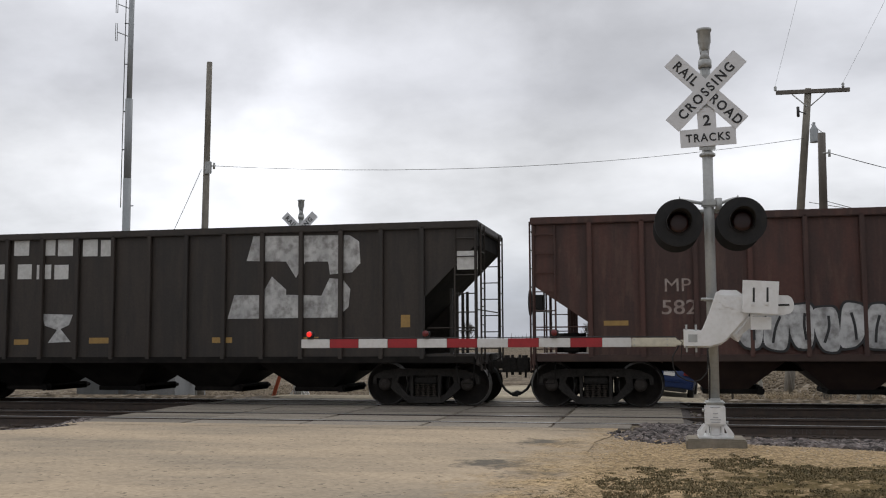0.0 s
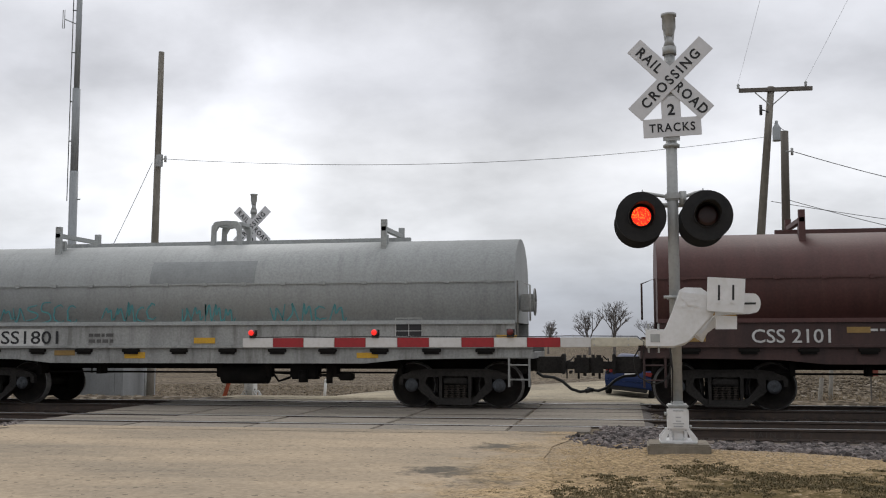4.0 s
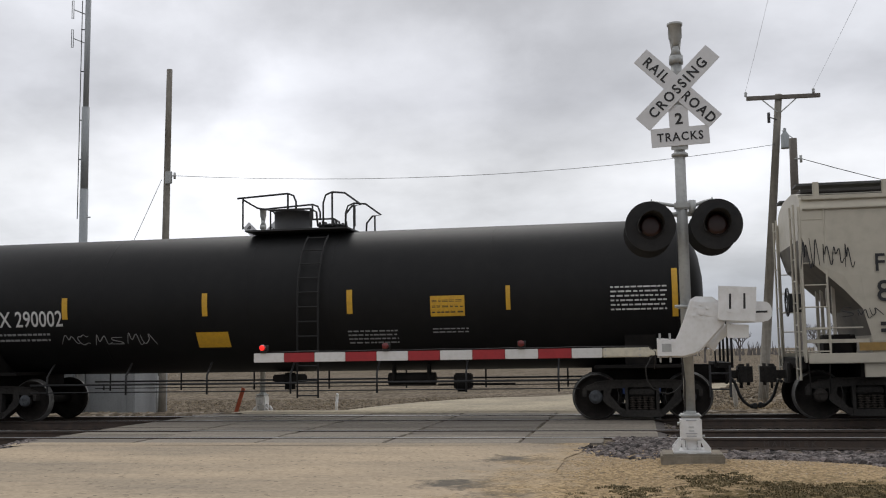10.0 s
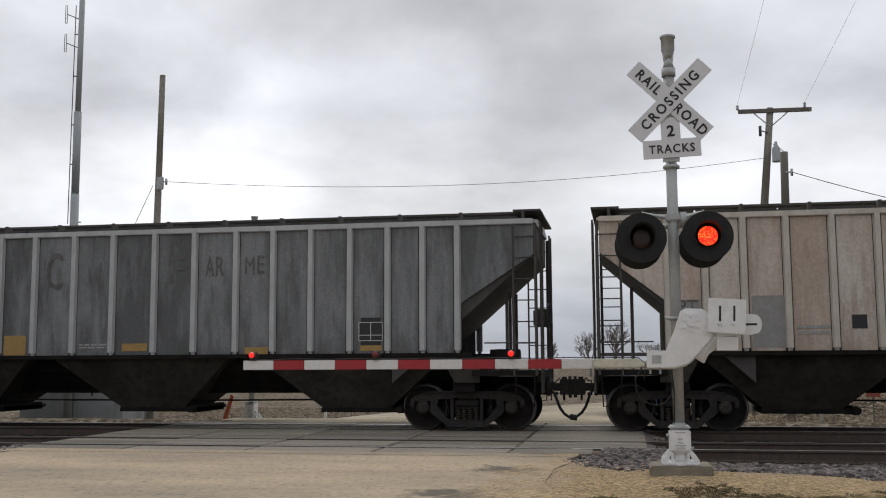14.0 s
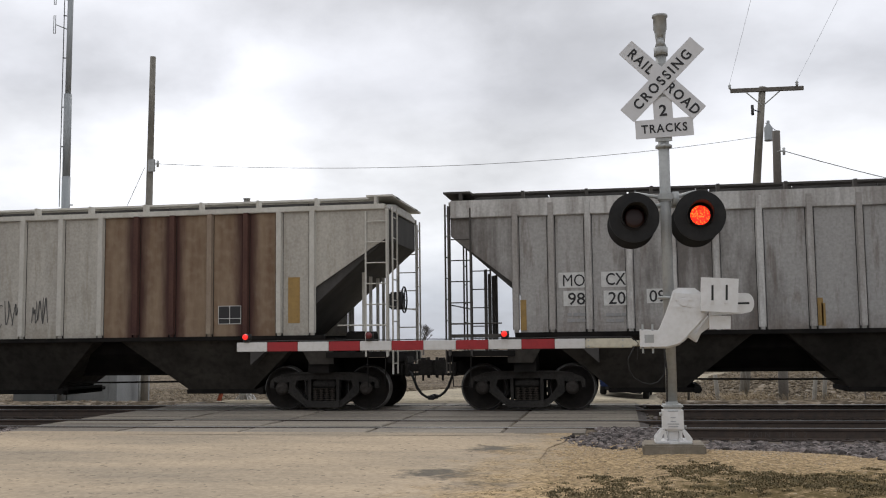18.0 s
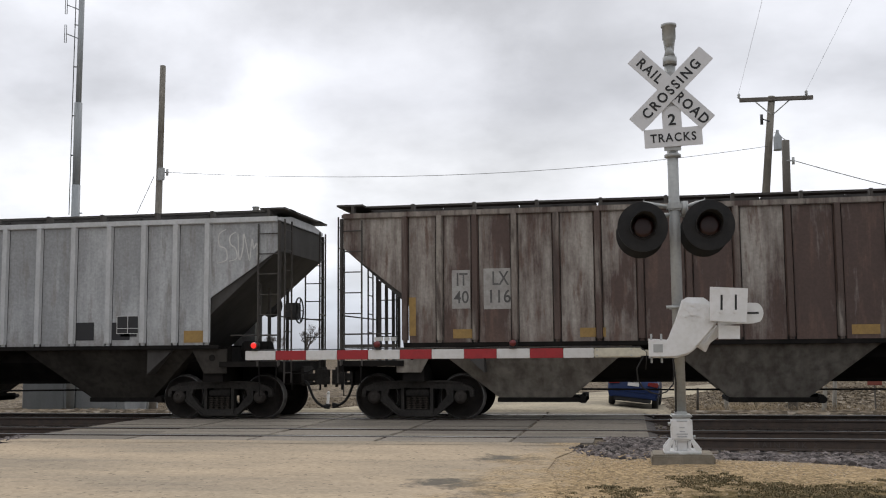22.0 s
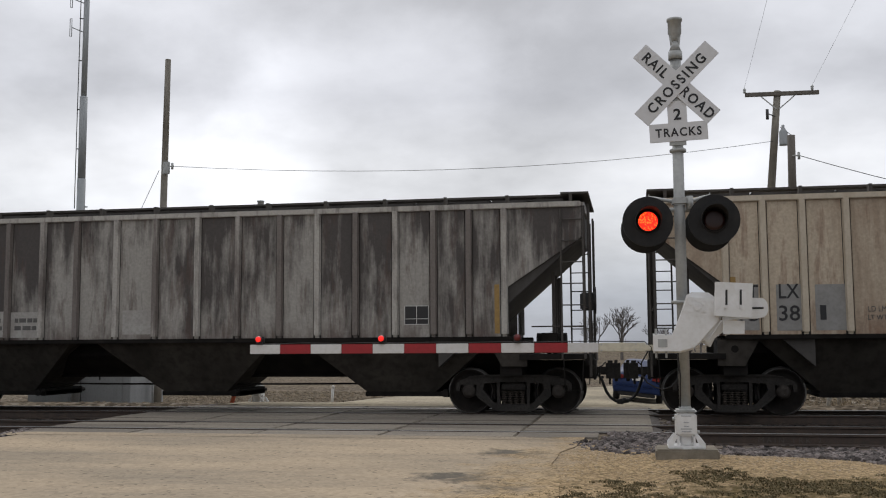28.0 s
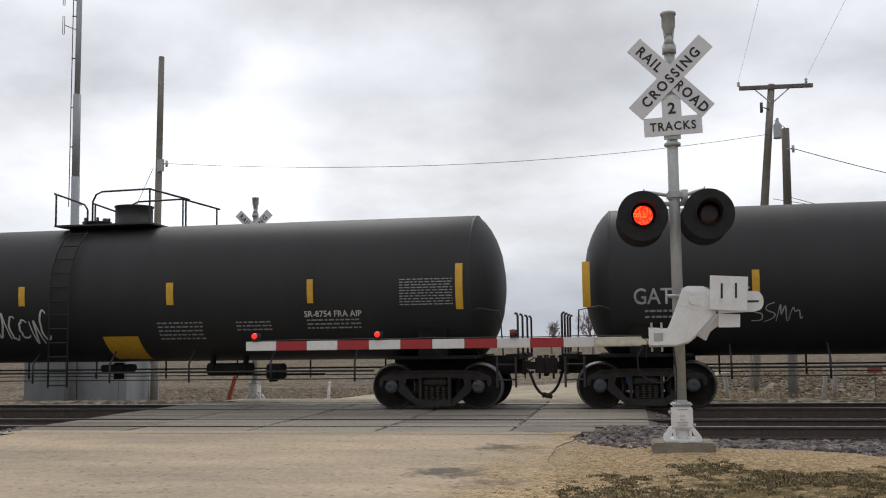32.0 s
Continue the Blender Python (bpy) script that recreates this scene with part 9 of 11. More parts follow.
def bubble(n, cx, cz, w, h, rng, lift, material, name):
    """One rounded letter body with a wavering edge."""
    bm = nb()
    mid, ring = bm.verts.new((cx, 0, cz)), []
    ph, sk = rng.uniform(0, 6), rng.uniform(-0.15, 0.15)
    for k in range(28):
        a = k * math.pi / 14
        c, q = math.cos(a), math.sin(a)
        r = 1.0 + 0.07 * math.sin(3 * a + ph)
        x = w * math.copysign(abs(c) ** 0.6, c) * r
        z = h * math.copysign(abs(q) ** 0.6, q) * r
        ring.append(bm.verts.new((cx + x + sk * z, 0, cz + z)))
    for a, b in zip(ring, ring[1:] + ring[:1]):
        bm.faces.new((mid, a, b))
    lay(n, bm, lift)
    part(name, bm, material, CARS[n])


def mural(n, x0, x1, z0, z1, material, k, seed, back):
    """A row of fat bubble letters with dark outlines."""
    w = (x1 - x0) / k
    for i in range(k):
        cx, cz = x0 + (i + 0.5) * w, (z0 + z1) / 2
        h = (z1 - z0) * 0.5
        d = 0.0002 * (i + seed)
        cz += 0.06 * h * (-1) ** i
        bubble(n, cx, cz, w * 0.60, h * 1.0, random.Random(seed * 50 + i), 0.078 + d, M_BLACKPAINT, "graffiti_outline")
        bubble(n, cx, cz, w * 0.60 - 0.045, h - 0.045, random.Random(seed * 50 + i), 0.082 + d, material if i % 3 else back, "graffiti_letter")
        rng = random.Random(seed * 7 + i)
        if material is not back:
            bubble(n, cx + w * 0.08, cz - h * 0.35, w * 0.40, h * 0.42, rng, 0.085 + d, back if i % 3 else material, "graffiti_shade")
        band(n, smooth_line([(cx + w * rng.uniform(-0.15, 0.15), cz + h * 0.5), (cx + w * rng.uniform(-0.1, 0.1), cz), (cx + w * rng.uniform(-0.2, 0.2), cz - h * 0.6)]), 0.05, 0.088 + d, M_BLACKPAINT, "graffiti_outline")


M_TEALPALE = mat("worn_teal_spray", (0.15, 0.30, 0.30), 0.65, rgb2=(0.20, 0.22, 0.21), scale=3.5, amount=0.9, rgb3=(0.07, 0.10, 0.10), scale3=9, amount3=0.6)
M_MISTBLUE = mat("worn_blue_spray", (0.17, 0.32, 0.44), 0.65, rgb2=(0.36, 0.43, 0.47), scale=2.2, amount=0.9, rgb3=(0.09, 0.09, 0.09), scale3=8, amount3=0.5)
ARCHES = [0]


def arch(n, x0, x1, z0, z1, material, rd, lean=0.0):
    """A sprayed letter with a rounded top, worn off in places, on a black outline; lean lifts its far top corner."""
    ARCHES[0] += 1
    d = 0.0004 * ARCHES[0]
    rng = random.Random(ARCHES[0])
    for grow, lift, m, name in ((0.045, 0.080, M_BLACKPAINT, "graffiti_outline"), (0.0, 0.083, material, "graffiti_letter")):
        a, b, top, low = x0 - grow, x1 + grow, z1 + grow, z0 - grow * 0.3
        r = min(rd * (b - a) / 2, (top - low) * 0.6)
        pts = [(a, low), (b, low)]
        for k in range(13):
            q = radians(90 * k / 6)
            cx = b - r if k <= 6 else a + r
            x = cx + r * math.cos(q)
            pts.append((x, top - r + r * math.sin(q) + lean * ((x - a) / (b - a) - 0.5)))
        bm = nb()
        f = bm.faces.new([bm.verts.new((x, 0, z)) for x, z in pts])
        bmesh.ops.triangulate(bm, faces=[f])
        lay(n, bm, lift + d)
        part(name, bm, m, CARS[n])
    if x1 - x0 > 0.4 and z1 - z0 > 0.6:
        cx, w, h = (x0 + x1) / 2, x1 - x0, z1 - z0
        band(n, smooth_line([(cx + w * rng.uniform(-0.1, 0.1), z0 + h * 0.58), (cx + w * rng.uniform(-0.1, 0.1), z0 + h * 0.3), (cx + w * rng.uniform(-0.15, 0.15), z0)]), 0.045, 0.092 + d, M_BLACKPAINT, "graffiti_outline")


words(1, "MP", -4.77, -4.26, 2.33, 2.59, M_LETDIM)
words(1, "582", -4.84, -4.15, 1.88, 2.16, M_LETDIM)
tile(1, -5.99, -5.50, 1.66, 1.76, M_YFADED, "reflector")
tile(1, -2.02, -1.60, 1.64, 1.78, M_YFADED, "reflector")
mural(1, -3.35, -0.6, 1.14, 2.08, M_WORNWHITE, 6, 3, M_WORNWHITE)
tile(2, -3.44, -3.05, 3.37, 3.75, M_LETWHITE, "name_block")
tile(2, -2.76, -2.38, 3.36, 3.73, M_LETWHITE, "name_block")
tile(2, -2.31, -1.93, 3.34, 3.72, M_LETWHITE, "name_block")
tile(2, -1.68, -1.31, 3.32, 3.70, M_LETWHITE, "name_block")
tile(2, -1.23, -0.86, 3.31, 3.68, M_LETWHITE, "name_block")
tile(2, -3.90, -3.53, 2.84, 3.18, M_LETWHITE, "name_block")
tile(2, -3.33, -2.97, 2.83, 3.17, M_LETWHITE, "name_block")
tile(2, -2.84, -2.47, 2.82, 3.15, M_LETWHITE, "name_block")
tile(2, -2.39, -2.03, 2.81, 3.14, M_LETWHITE, "name_block")
tile(2, -4.30, -3.91, 3.35, 3.76, M_LETWHITE, "name_block")
tile(2, -4.81, -4.42, 3.36, 3.77, M_LETWHITE, "name_block")
tile(2, -5.33, -4.93, 3.38, 3.79, M_LETWHITE, "name_block")
tile(2, -5.85, -5.44, 3.39, 3.80, M_LETWHITE, "name_block")
tile(2, -6.38, -5.97, 3.41, 3.82, M_LETWHITE, "name_block")
tile(2, -4.41, -4.03, 2.80, 3.16, M_LETWHITE, "name_block")
tile(2, -4.92, -4.54, 2.82, 3.17, M_LETWHITE, "name_block")
tile(2, -5.43, -5.05, 2.83, 3.18, M_LETWHITE, "name_block")
tile(2, -5.96, -5.57, 2.84, 3.20, M_LETWHITE, "name_block")
outline(2, ((2.45, 3.67), (4.64, 3.64), (4.86, 3.50), (4.89, 3.03), (4.71, 2.84), (4.21, 2.80), (4.17, 3.08), (3.66, 3.09), (3.44, 2.74), (3.21, 3.10), (2.30, 3.13)), M_WORNWHITE, "emblem_upper")
outline(2, ((2.89, 2.78), (3.22, 2.49), (3.22, 2.38), (4.02, 2.35), (4.20, 2.72), (4.49, 2.70), (4.67, 2.48), (4.63, 2.11), (4.39, 1.88), (1.87, 1.87), (2.02, 2.39), (2.65, 2.38)), M_WORNWHITE, "emblem_lower")
outline(2, ((-2.68, 2.03), (-1.89, 2.00), (-1.98, 1.77), (-2.19, 1.68), (-1.93, 1.39), (-2.50, 1.37), (-2.28, 1.66), (-2.59, 1.76)), M_WORNWHITE, "worn_patch")
tile(2, -1.47, -0.97, 1.35, 1.48, M_YFADED, "reflector")
tile(2, 1.51, 1.98, 1.35, 1.47, M_YFADED, "reflector")
tile(2, 3.51, 3.96, 1.35, 1.47, M_YFADED, "reflector")
tile(2, 5.78, 5.98, 1.66, 1.92, M_YFADED, "reflector")
tile(2, -3.37, -3.00, 1.33, 1.45, M_YFADED, "reflector")
tile(2, 6.99, 7.43, 2.85, 3.24, M_LETWHITE, "end_plate")
words(3, "U", -5.84, -5.50, 2.46, 2.84, M_LETWHITE)
words(3, "P", -4.77, -4.44, 2.44, 2.83, M_LETWHITE)
words(3, "3", -5.98, -5.69, 1.92, 2.32, M_LETWHITE)
words(3, "7", -5.62, -5.34, 1.91, 2.32, M_LETWHITE)
words(3, "9", -4.93, -4.65, 1.91, 2.31, M_LETWHITE)
words(3, "8", -4.56, -4.28, 1.90, 2.30, M_LETWHITE)
words(3, "6", -3.92, -3.64, 1.90, 2.30, M_LETWHITE)
tile(3, -1.81, -1.34, 2.70, 3.23, M_LETWHITE, "name_block")
tile(3, -0.79, -0.33, 2.68, 3.21, M_LETWHITE, "name_block")
tile(3, 0.33, 0.45, 2.67, 3.19, M_LETWHITE, "name_block")
tile(3, 1.14, 1.58, 2.65, 3.17, M_LETWHITE, "name_block")
tile(3, 2.12, 2.55, 2.63, 3.15, M_LETWHITE, "name_block")
tile(3, -2.76, -2.35, 2.05, 2.55, M_LETWHITE, "name_block")
tile(3, -1.77, -1.37, 2.04, 2.53, M_LETWHITE, "name_block")
tile(3, -0.74, -0.35, 2.02, 2.52, M_LETWHITE, "name_block")
tile(3, 0.34, 0.46, 2.06, 2.53, M_LETWHITE, "name_block")
tile(3, 2.11, 2.22, 2.04, 2.51, M_LETWHITE, "name_block")
tile(3, 1.17, 1.51, 2.27, 2.57, M_LETWHITE, "name_block")
tile(3, 3.22, 3.53, 2.24, 2.53, M_LETWHITE, "name_block")
print_lines(3, -5.83, -5.29, 1.16, 1.64, 3, M_LETWHITE)
print_lines(3, -4.81, -4.37, 1.42, 1.63, 2, M_LETWHITE)
arch(3, -3.87, -2.99, 1.05, 1.79, M_AQUA, 0.35, 0.0)
arch(3, -3.85, -2.9, 1.76, 2.17, M_AQUA, 0.5, 0.12)
arch(3, -2.95, -2.71, 1.05, 1.79, M_TEALPALE, 0.2, 0.0)
arch(3, -2.75, -2.41, 1.05, 1.92, M_TEALPALE, 0.9, -0.05)
arch(3, -2.44, -2.05, 1.05, 2.06, M_AQUA, 0.9, 0.0)
arch(3, -2.04, -1.62, 1.05, 2.12, M_AQUA, 0.25, 0.0)
arch(3, -1.68, -1.04, 1.05, 2.14, M_TEALPALE, 0.9, 0.0)
arch(3, -1.12, -0.6, 1.05, 2.13, M_AQUA, 0.9, 0.0)
arch(3, -0.27, 0.07, 1.05, 1.41, M_TEALPALE, 0.6, 0.0)
arch(3, 0.08, 0.33, 1.05, 2.33, M_WORNWHITE, 0.9, 0.0)
arch(3, 0.31, 0.88, 1.05, 2.35, M_MISTBLUE, 0.9, 0.0)
arch(3, 0.89, 1.54, 1.05, 2.33, M_WORNWHITE, 0.9, 0.0)
arch(3, 1.52, 2.08, 1.05, 2.29, M_MISTBLUE, 0.5, 0.15)
arch(3, 2.08, 2.37, 1.86, 2.2, M_MISTBLUE, 0.9, 0.0)
arch(3, 2.36, 2.93, 1.05, 2.33, M_WORNWHITE, 0.9, 0.0)
arch(3, 2.91, 3.27, 1.04, 2.21, M_WORNWHITE, 0.5, 0.0)
arch(3, 3.95, 4.62, 1.04, 2.33, M_PALEMIST, 0.6, 0.0)
arch(3, 4.63, 5.15, 1.04, 2.35, M_MISTBLUE, 0.8, 0.0)
arch(3, 5.33, 6.01, 2.04, 2.36, M_WORNWHITE, 0.9, 0.0)
arch(3, 5.18, 6.15, 1.04, 1.59, M_WORNWHITE, 0.8, 0.0)
tile(3, -3.64, -3.32, 1.49, 1.76, P_UP, "bare_square", 0.100)
tile(3, -1.59, -1.05, 1.48, 1.91, P_UP, "bare_square", 0.100)
tile(3, 2.02, 2.39, 1.53, 1.88, P_UP, "bare_square", 0.100)
tile(3, 5.16, 6.05, 1.6, 2.05, P_UP, "bare_square", 0.100)
tile(3, 3.75, 4.41, 1.19, 1.39, P_UP, "bare_square", 0.100)
tile(3, 0.05, 0.52, 1.47, 1.75, P_UP, "bare_square", 0.100)
tile(3, 1.09, 1.52, 1.46, 1.67, P_UP, "bare_square", 0.100)
tile(3, 5.4, 5.86, 1.68, 2.01, M_LETWHITE, "data_frame", 0.104)
tile(3, 5.43, 5.62, 1.72, 1.98, M_MATTBLACK, "data_panel", 0.108)
tile(3, 5.65, 5.83, 1.72, 1.98, M_MATTBLACK, "data_panel", 0.108)
tag(3, 4.45, 4.59, 1.19, 1.77, M_BLACKPAINT, 2, 0.03, 4)
tag(3, -7.04, -6.37, 2.61, 3.47, M_LETWHITE, 3, 0.03, 2)
tile(3, -6.17, -6.04, 1.42, 2.37, M_YFADED, "reflector")
tile(3, 5.89, 5.95, 1.15, 2.16, M_YFADED, "reflector")
outline(4, ((-0.98, 3.16), (-0.77, 3.09), (-0.77, 3.17), (0.69, 3.17), (0.69, 3.09), (0.86, 3.14), (0.78, 2.97), (0.86, 2.79), (0.69, 2.85), (0.69, 2.81), (-0.77, 2.79), (-0.77, 2.86), (-0.97, 2.79), (-0.89, 2.98)), M_ORANGESIGN, "emblem")
outline(4, ((-0.93, 3.10), (-0.75, 3.04), (-0.73, 3.12), (0.66, 3.12), (0.67, 3.04), (0.81, 3.09), (0.74, 2.97), (0.81, 2.83), (0.66, 2.89), (0.64, 2.86), (-0.72, 2.83), (-0.75, 2.90), (-0.93, 2.85), (-0.83, 2.97)), P_COILR, "emblem_field")
print_lines(4, -0.68, 0.63, 2.97, 3.11, 1, M_ORANGESIGN)
print_lines(4, -0.47, 0.38, 2.84, 2.97, 1, M_ORANGESIGN)
print_lines(4, -0.70, 0.54, 2.57, 2.70, 1, M_LETDIM)
print_lines(4, -0.75, 0.73, 3.20, 3.31, 1, M_ORANGESIGN)
words(4, "CSS 2101", -4.79, -3.36, 1.31, 1.56, M_LETWHITE)
tile(4, -5.67, -5.06, 1.81, 1.97, M_YFADED, "reflector")
tile(4, -6.58, -5.64, 1.33, 1.45, M_YFADED, "reflector")
tile(4, 5.66, 6.55, 1.35, 1.47, M_YFADED, "reflector")
tile(4, -3.07, -2.65, 1.49, 1.60, M_YFADED, "reflector")
print_lines(4, -2.65, -1.80, 1.50, 1.58, 1, M_LETWHITE)
print_lines(4, 0.47, 0.89, 1.49, 1.60, 2, M_LETGREY)
tag(4, 2.70, 4.50, 1.83, 2.23, M_FAINT, 7, 0.02, 4)
tile(5, -5.13, -3.66, 1.25, 1.62, M_LETWHITE, "number_panel")
words(5, "CSS1801", -5.03, -3.33, 1.31, 1.58, M_INK)
tile(5, -5.98, -5.47, 1.74, 1.88, M_YELLOW, "reflector")
tile(5, -6.63, -6.18, 1.27, 1.44, M_YELLOW, "reflector")
tile(5, -1.77, -1.30, 1.00, 1.13, M_YELLOW, "reflector")
tile(5, 3.30, 3.75, 1.01, 1.12, M_YELLOW, "reflector")
tile(5, -0.23, 0.24, 1.31, 1.43, M_YELLOW, "reflector")
print_lines(5, -2.62, -2.05, 1.30, 1.55, 2, M_MARKGREY)
data_block(CARS[5], 4.1, 1.44, -1.416, 0.55)
tile(5, 6.15, 6.59, 1.31, 1.47, M_YELLOW, "reflector")
tile(5, -3.39, -2.91, 1.06, 1.17, M_YFADED, "reflector")
tag(5, -4.73, -2.82, 1.74, 2.22, M_TEALTHIN, 6, 0.036, 1)
tag(5, -2.30, -1.03, 1.73, 2.20, M_TEALTHIN, 5, 0.036, 2)
tag(5, -0.51, 0.64, 1.72, 2.18, M_TEALTHIN, 5, 0.036, 3)
tag(5, 1.44, 3.04, 1.71, 2.16, M_TEALTHIN, 5, 0.036, 6)
tile(5, -1.25, 1.09, 2.54, 3.04, P_COILGD, "paint_patch")
words(6, "CSS 2115", -4.88, -3.75, 1.30, 1.56, M_LETWHITE)
tile(6, -5.67, -5.09, 1.83, 1.98, M_YFADED, "reflector")
tile(6, -6.66, -5.75, 1.34, 1.46, M_YFADED, "reflector")
tag(6, -4.38, -4.03, 1.84, 2.16, M_LETWHITE, 3, 0.02, 8)
words(7, "UC", -8.35, -7.93, 2.52, 2.79, M_LETWHITE)
words(7, "RY", -7.59, -7.16, 2.51, 2.78, M_LETWHITE)
words(7, "30", -8.41, -7.98, 2.07, 2.34, M_LETWHITE)
words(7, "00", -7.57, -7.14, 2.05, 2.32, M_LETWHITE)
words(7, "98", -6.64, -6.22, 2.06, 2.32, M_LETWHITE)
print_lines(7, 0.13, 0.42, 3.07, 3.31, 3, M_LETWHITE)
print_lines(7, 1.40, 2.02, 2.75, 2.94, 2, M_LETWHITE)
print_lines(7, -2.26, -1.74, 1.94, 2.17, 2, M_LETWHITE)
print_lines(7, 1.70, 2.26, 1.98, 2.19, 2, M_LETWHITE)
print_lines(7, -8.31, -7.92, 1.46, 1.69, 2, M_LETWHITE)
print_lines(7, -7.52, -7.12, 1.45, 1.69, 2, M_LETWHITE)
print_lines(7, -2.21, -2.00, 1.48, 1.71, 3, M_LETWHITE)
print_lines(7, 6.19, 6.73, 1.89, 2.49, 6, M_LETWHITE)
print_lines(7, -7.66, -7.36, 0.87, 0.99, 1, M_LETWHITE)
print_lines(7, 6.35, 6.71, 1.35, 1.61, 3, M_LETWHITE)
tile(7, -8.57, -8.31, 1.17, 1.66, M_YELLOW, "reflector")
tile(7, -8.41, -7.91, 0.95, 1.13, M_YELLOW, "reflector")
tile(7, -6.27, -6.13, 1.16, 1.65, M_YELLOW, "reflector")
tile(7, 0.26, 0.37, 1.56, 2.01, M_YELLOW, "reflector")
tile(7, 6.20, 6.32, 1.20, 1.66, M_YELLOW, "reflector")
tile(7, -1.81, -1.64, 1.77, 1.93, M_ORANGESIGN, "placard")
tile(7, 0.66, 0.82, 1.77, 1.94, M_ORANGESIGN, "placard")
tile(7, -1.49, -1.25, 1.85, 2.07, M_LETWHITE, "placard")
tile(7, 1.00, 1.22, 1.85, 2.08, M_LETWHITE, "placard")
tag(7, -5.76, -5.17, 1.94, 2.12, M_LETWHITE, 4, 0.03, 3)
tag(7, -5.72, -2.56, 0.90, 1.89, M_LETWHITE, 7, 0.05, 11)
words(8, "FURX", -8.34, -7.27, 2.76, 3.08, M_INK)
words(8, "863663", -8.34, -6.72, 2.20, 2.58, M_INK)
print_lines(8, -8.31, -7.38, 1.59, 1.84, 2, M_INK)
tile(8, -8.70, -7.81, 1.29, 1.44, M_YFADED, "reflector")
tag(8, -9.67, -8.74, 2.83, 3.42, M_INK, 5, 0.02, 1)
tag(8, -9.00, -8.25, 1.90, 2.12, M_INK, 3, 0.02, 2)
print_lines(8, 7.28, 7.92, 1.92, 2.13, 2, M_LETGREY)
print_lines(8, 4.28, 5.57, 1.63, 1.73, 1, M_INK)
tile(8, -3.30, -2.59, 1.30, 1.43, M_YFADED, "reflector")
tile(8, -0.46, -0.03, 1.30, 1.42, M_YFADED, "reflector")
words(9, "CRDX 290002", -7.39, -5.11, 2.07, 2.40, M_LETWHITE)
tile(9, -8.25, -8.09, 2.00, 2.94, M_YELLOW, "yellow_strip")
tile(9, -5.11, -4.98, 2.21, 2.67, M_YELLOW, "yellow_strip")
tile(9, -1.89, -1.77, 2.21, 2.69, M_YELLOW, "yellow_strip")
tile(9, 1.26, 1.38, 2.19, 2.68, M_YELLOW, "yellow_strip")
tile(9, 4.53, 4.62, 2.20, 2.68, M_YELLOW, "yellow_strip")
tile(9, 7.75, 7.86, 2.00, 2.93, M_YELLOW, "yellow_strip")
tile(9, 3.00, 3.70, 2.10, 2.51, M_YELLOW, "placard")
tile(9, -2.08, -1.36, 1.56, 1.88, M_YELLOW, "placard")
print_lines(9, 3.03, 3.67, 2.14, 2.47, 3, M_INK)
print_lines(9, 1.24, 2.29, 1.57, 1.88, 4, M_LETGREY)
print_lines(9, 3.02, 3.75, 1.76, 1.89, 2, M_LETGREY)
print_lines(9, -7.16, -5.45, 1.73, 1.97, 2, M_LETGREY)
print_lines(9, 6.58, 7.65, 2.12, 2.64, 6, M_LETWHITE)
tag(9, -5.20, -2.98, 1.64, 1.91, M_LETGREY, 6, 0.02, 5)
words(10, "SHQX 9973", -7.02, -5.12, 1.72, 1.99, M_LETWHITE)
tile(10, -8.17, -8.02, 1.89, 2.78, M_YELLOW, "yellow_strip")
tile(10, -5.04, -4.91, 2.12, 2.57, M_YELLOW, "yellow_strip")
tile(10, -1.92, -1.81, 2.12, 2.60, M_YELLOW, "yellow_strip")
tile(10, 0.85, 0.95, 2.12, 2.59, M_YELLOW, "yellow_strip")
tile(10, 4.34, 4.42, 2.14, 2.61, M_YELLOW, "yellow_strip")
tag(10, -4.34, -2.03, 1.51, 2.26, M_LETWHITE, 7, 0.026, 1)
tag(10, -0.61, 0.55, 1.61, 2.21, M_LETWHITE, 5, 0.026, 2)
tag(10, 0.76, 1.60, 1.73, 2.07, M_LETWHITE, 4, 0.026, 3)
tag(10, 2.77, 3.67, 1.59, 2.09, M_LETWHITE, 4, 0.026, 4)
tag(10, 4.41, 5.09, 1.78, 2.11, M_LETWHITE, 4, 0.026, 5)
tag(10, -7.97, -6.65, 1.84, 2.18, M_LETWHITE, 5, 0.026, 6)
print_lines(10, -7.02, -5.37, 1.49, 1.69, 2, M_LETGREY)
tile(10, 7.17, 7.29, 1.91, 2.80, M_YELLOW, "yellow_strip")
print_lines(10, 5.97, 7.04, 2.03, 2.69, 7, M_LETWHITE)
tag(10, -0.65, 0.34, 1.68, 2.24, M_LETWHITE, 4, 0.026, 8)
tile(11, -6.94, -6.48, 1.68, 2.53, M_PATCHGREY, "paint_patch")
tile(11, -6.31, -5.84, 1.67, 2.52, M_PATCHGREY, "paint_patch")
tile(11, -5.53, -4.89, 1.60, 2.59, M_PATCHGREY, "paint_patch")
words(11, "PT", -6.90, -6.52, 2.28, 2.53, M_MARKGREY)
words(11, "199", -6.90, -6.47, 1.94, 2.16, M_MARKGREY)
words(11, "LX", -6.18, -5.84, 2.27, 2.52, M_MARKGREY)
words(11, "01", -6.14, -5.85, 1.96, 2.18, M_MARKGREY)
tile(11, -3.74, -3.47, 1.95, 2.21, M_INK, "dark_panel")
tile(11, 4.83, 5.33, 2.26, 2.52, M_MARKGREY, "dark_panel")
tile(11, 5.46, 5.57, 1.61, 2.15, M_YFADED, "reflector")
tile(11, 2.98, 3.07, 1.63, 2.10, M_YFADED, "reflector")
tile(11, 0.35, 0.43, 1.65, 2.13, M_YFADED, "reflector")
tile(11, -2.45, -2.36, 1.65, 2.04, M_YFADED, "reflector")
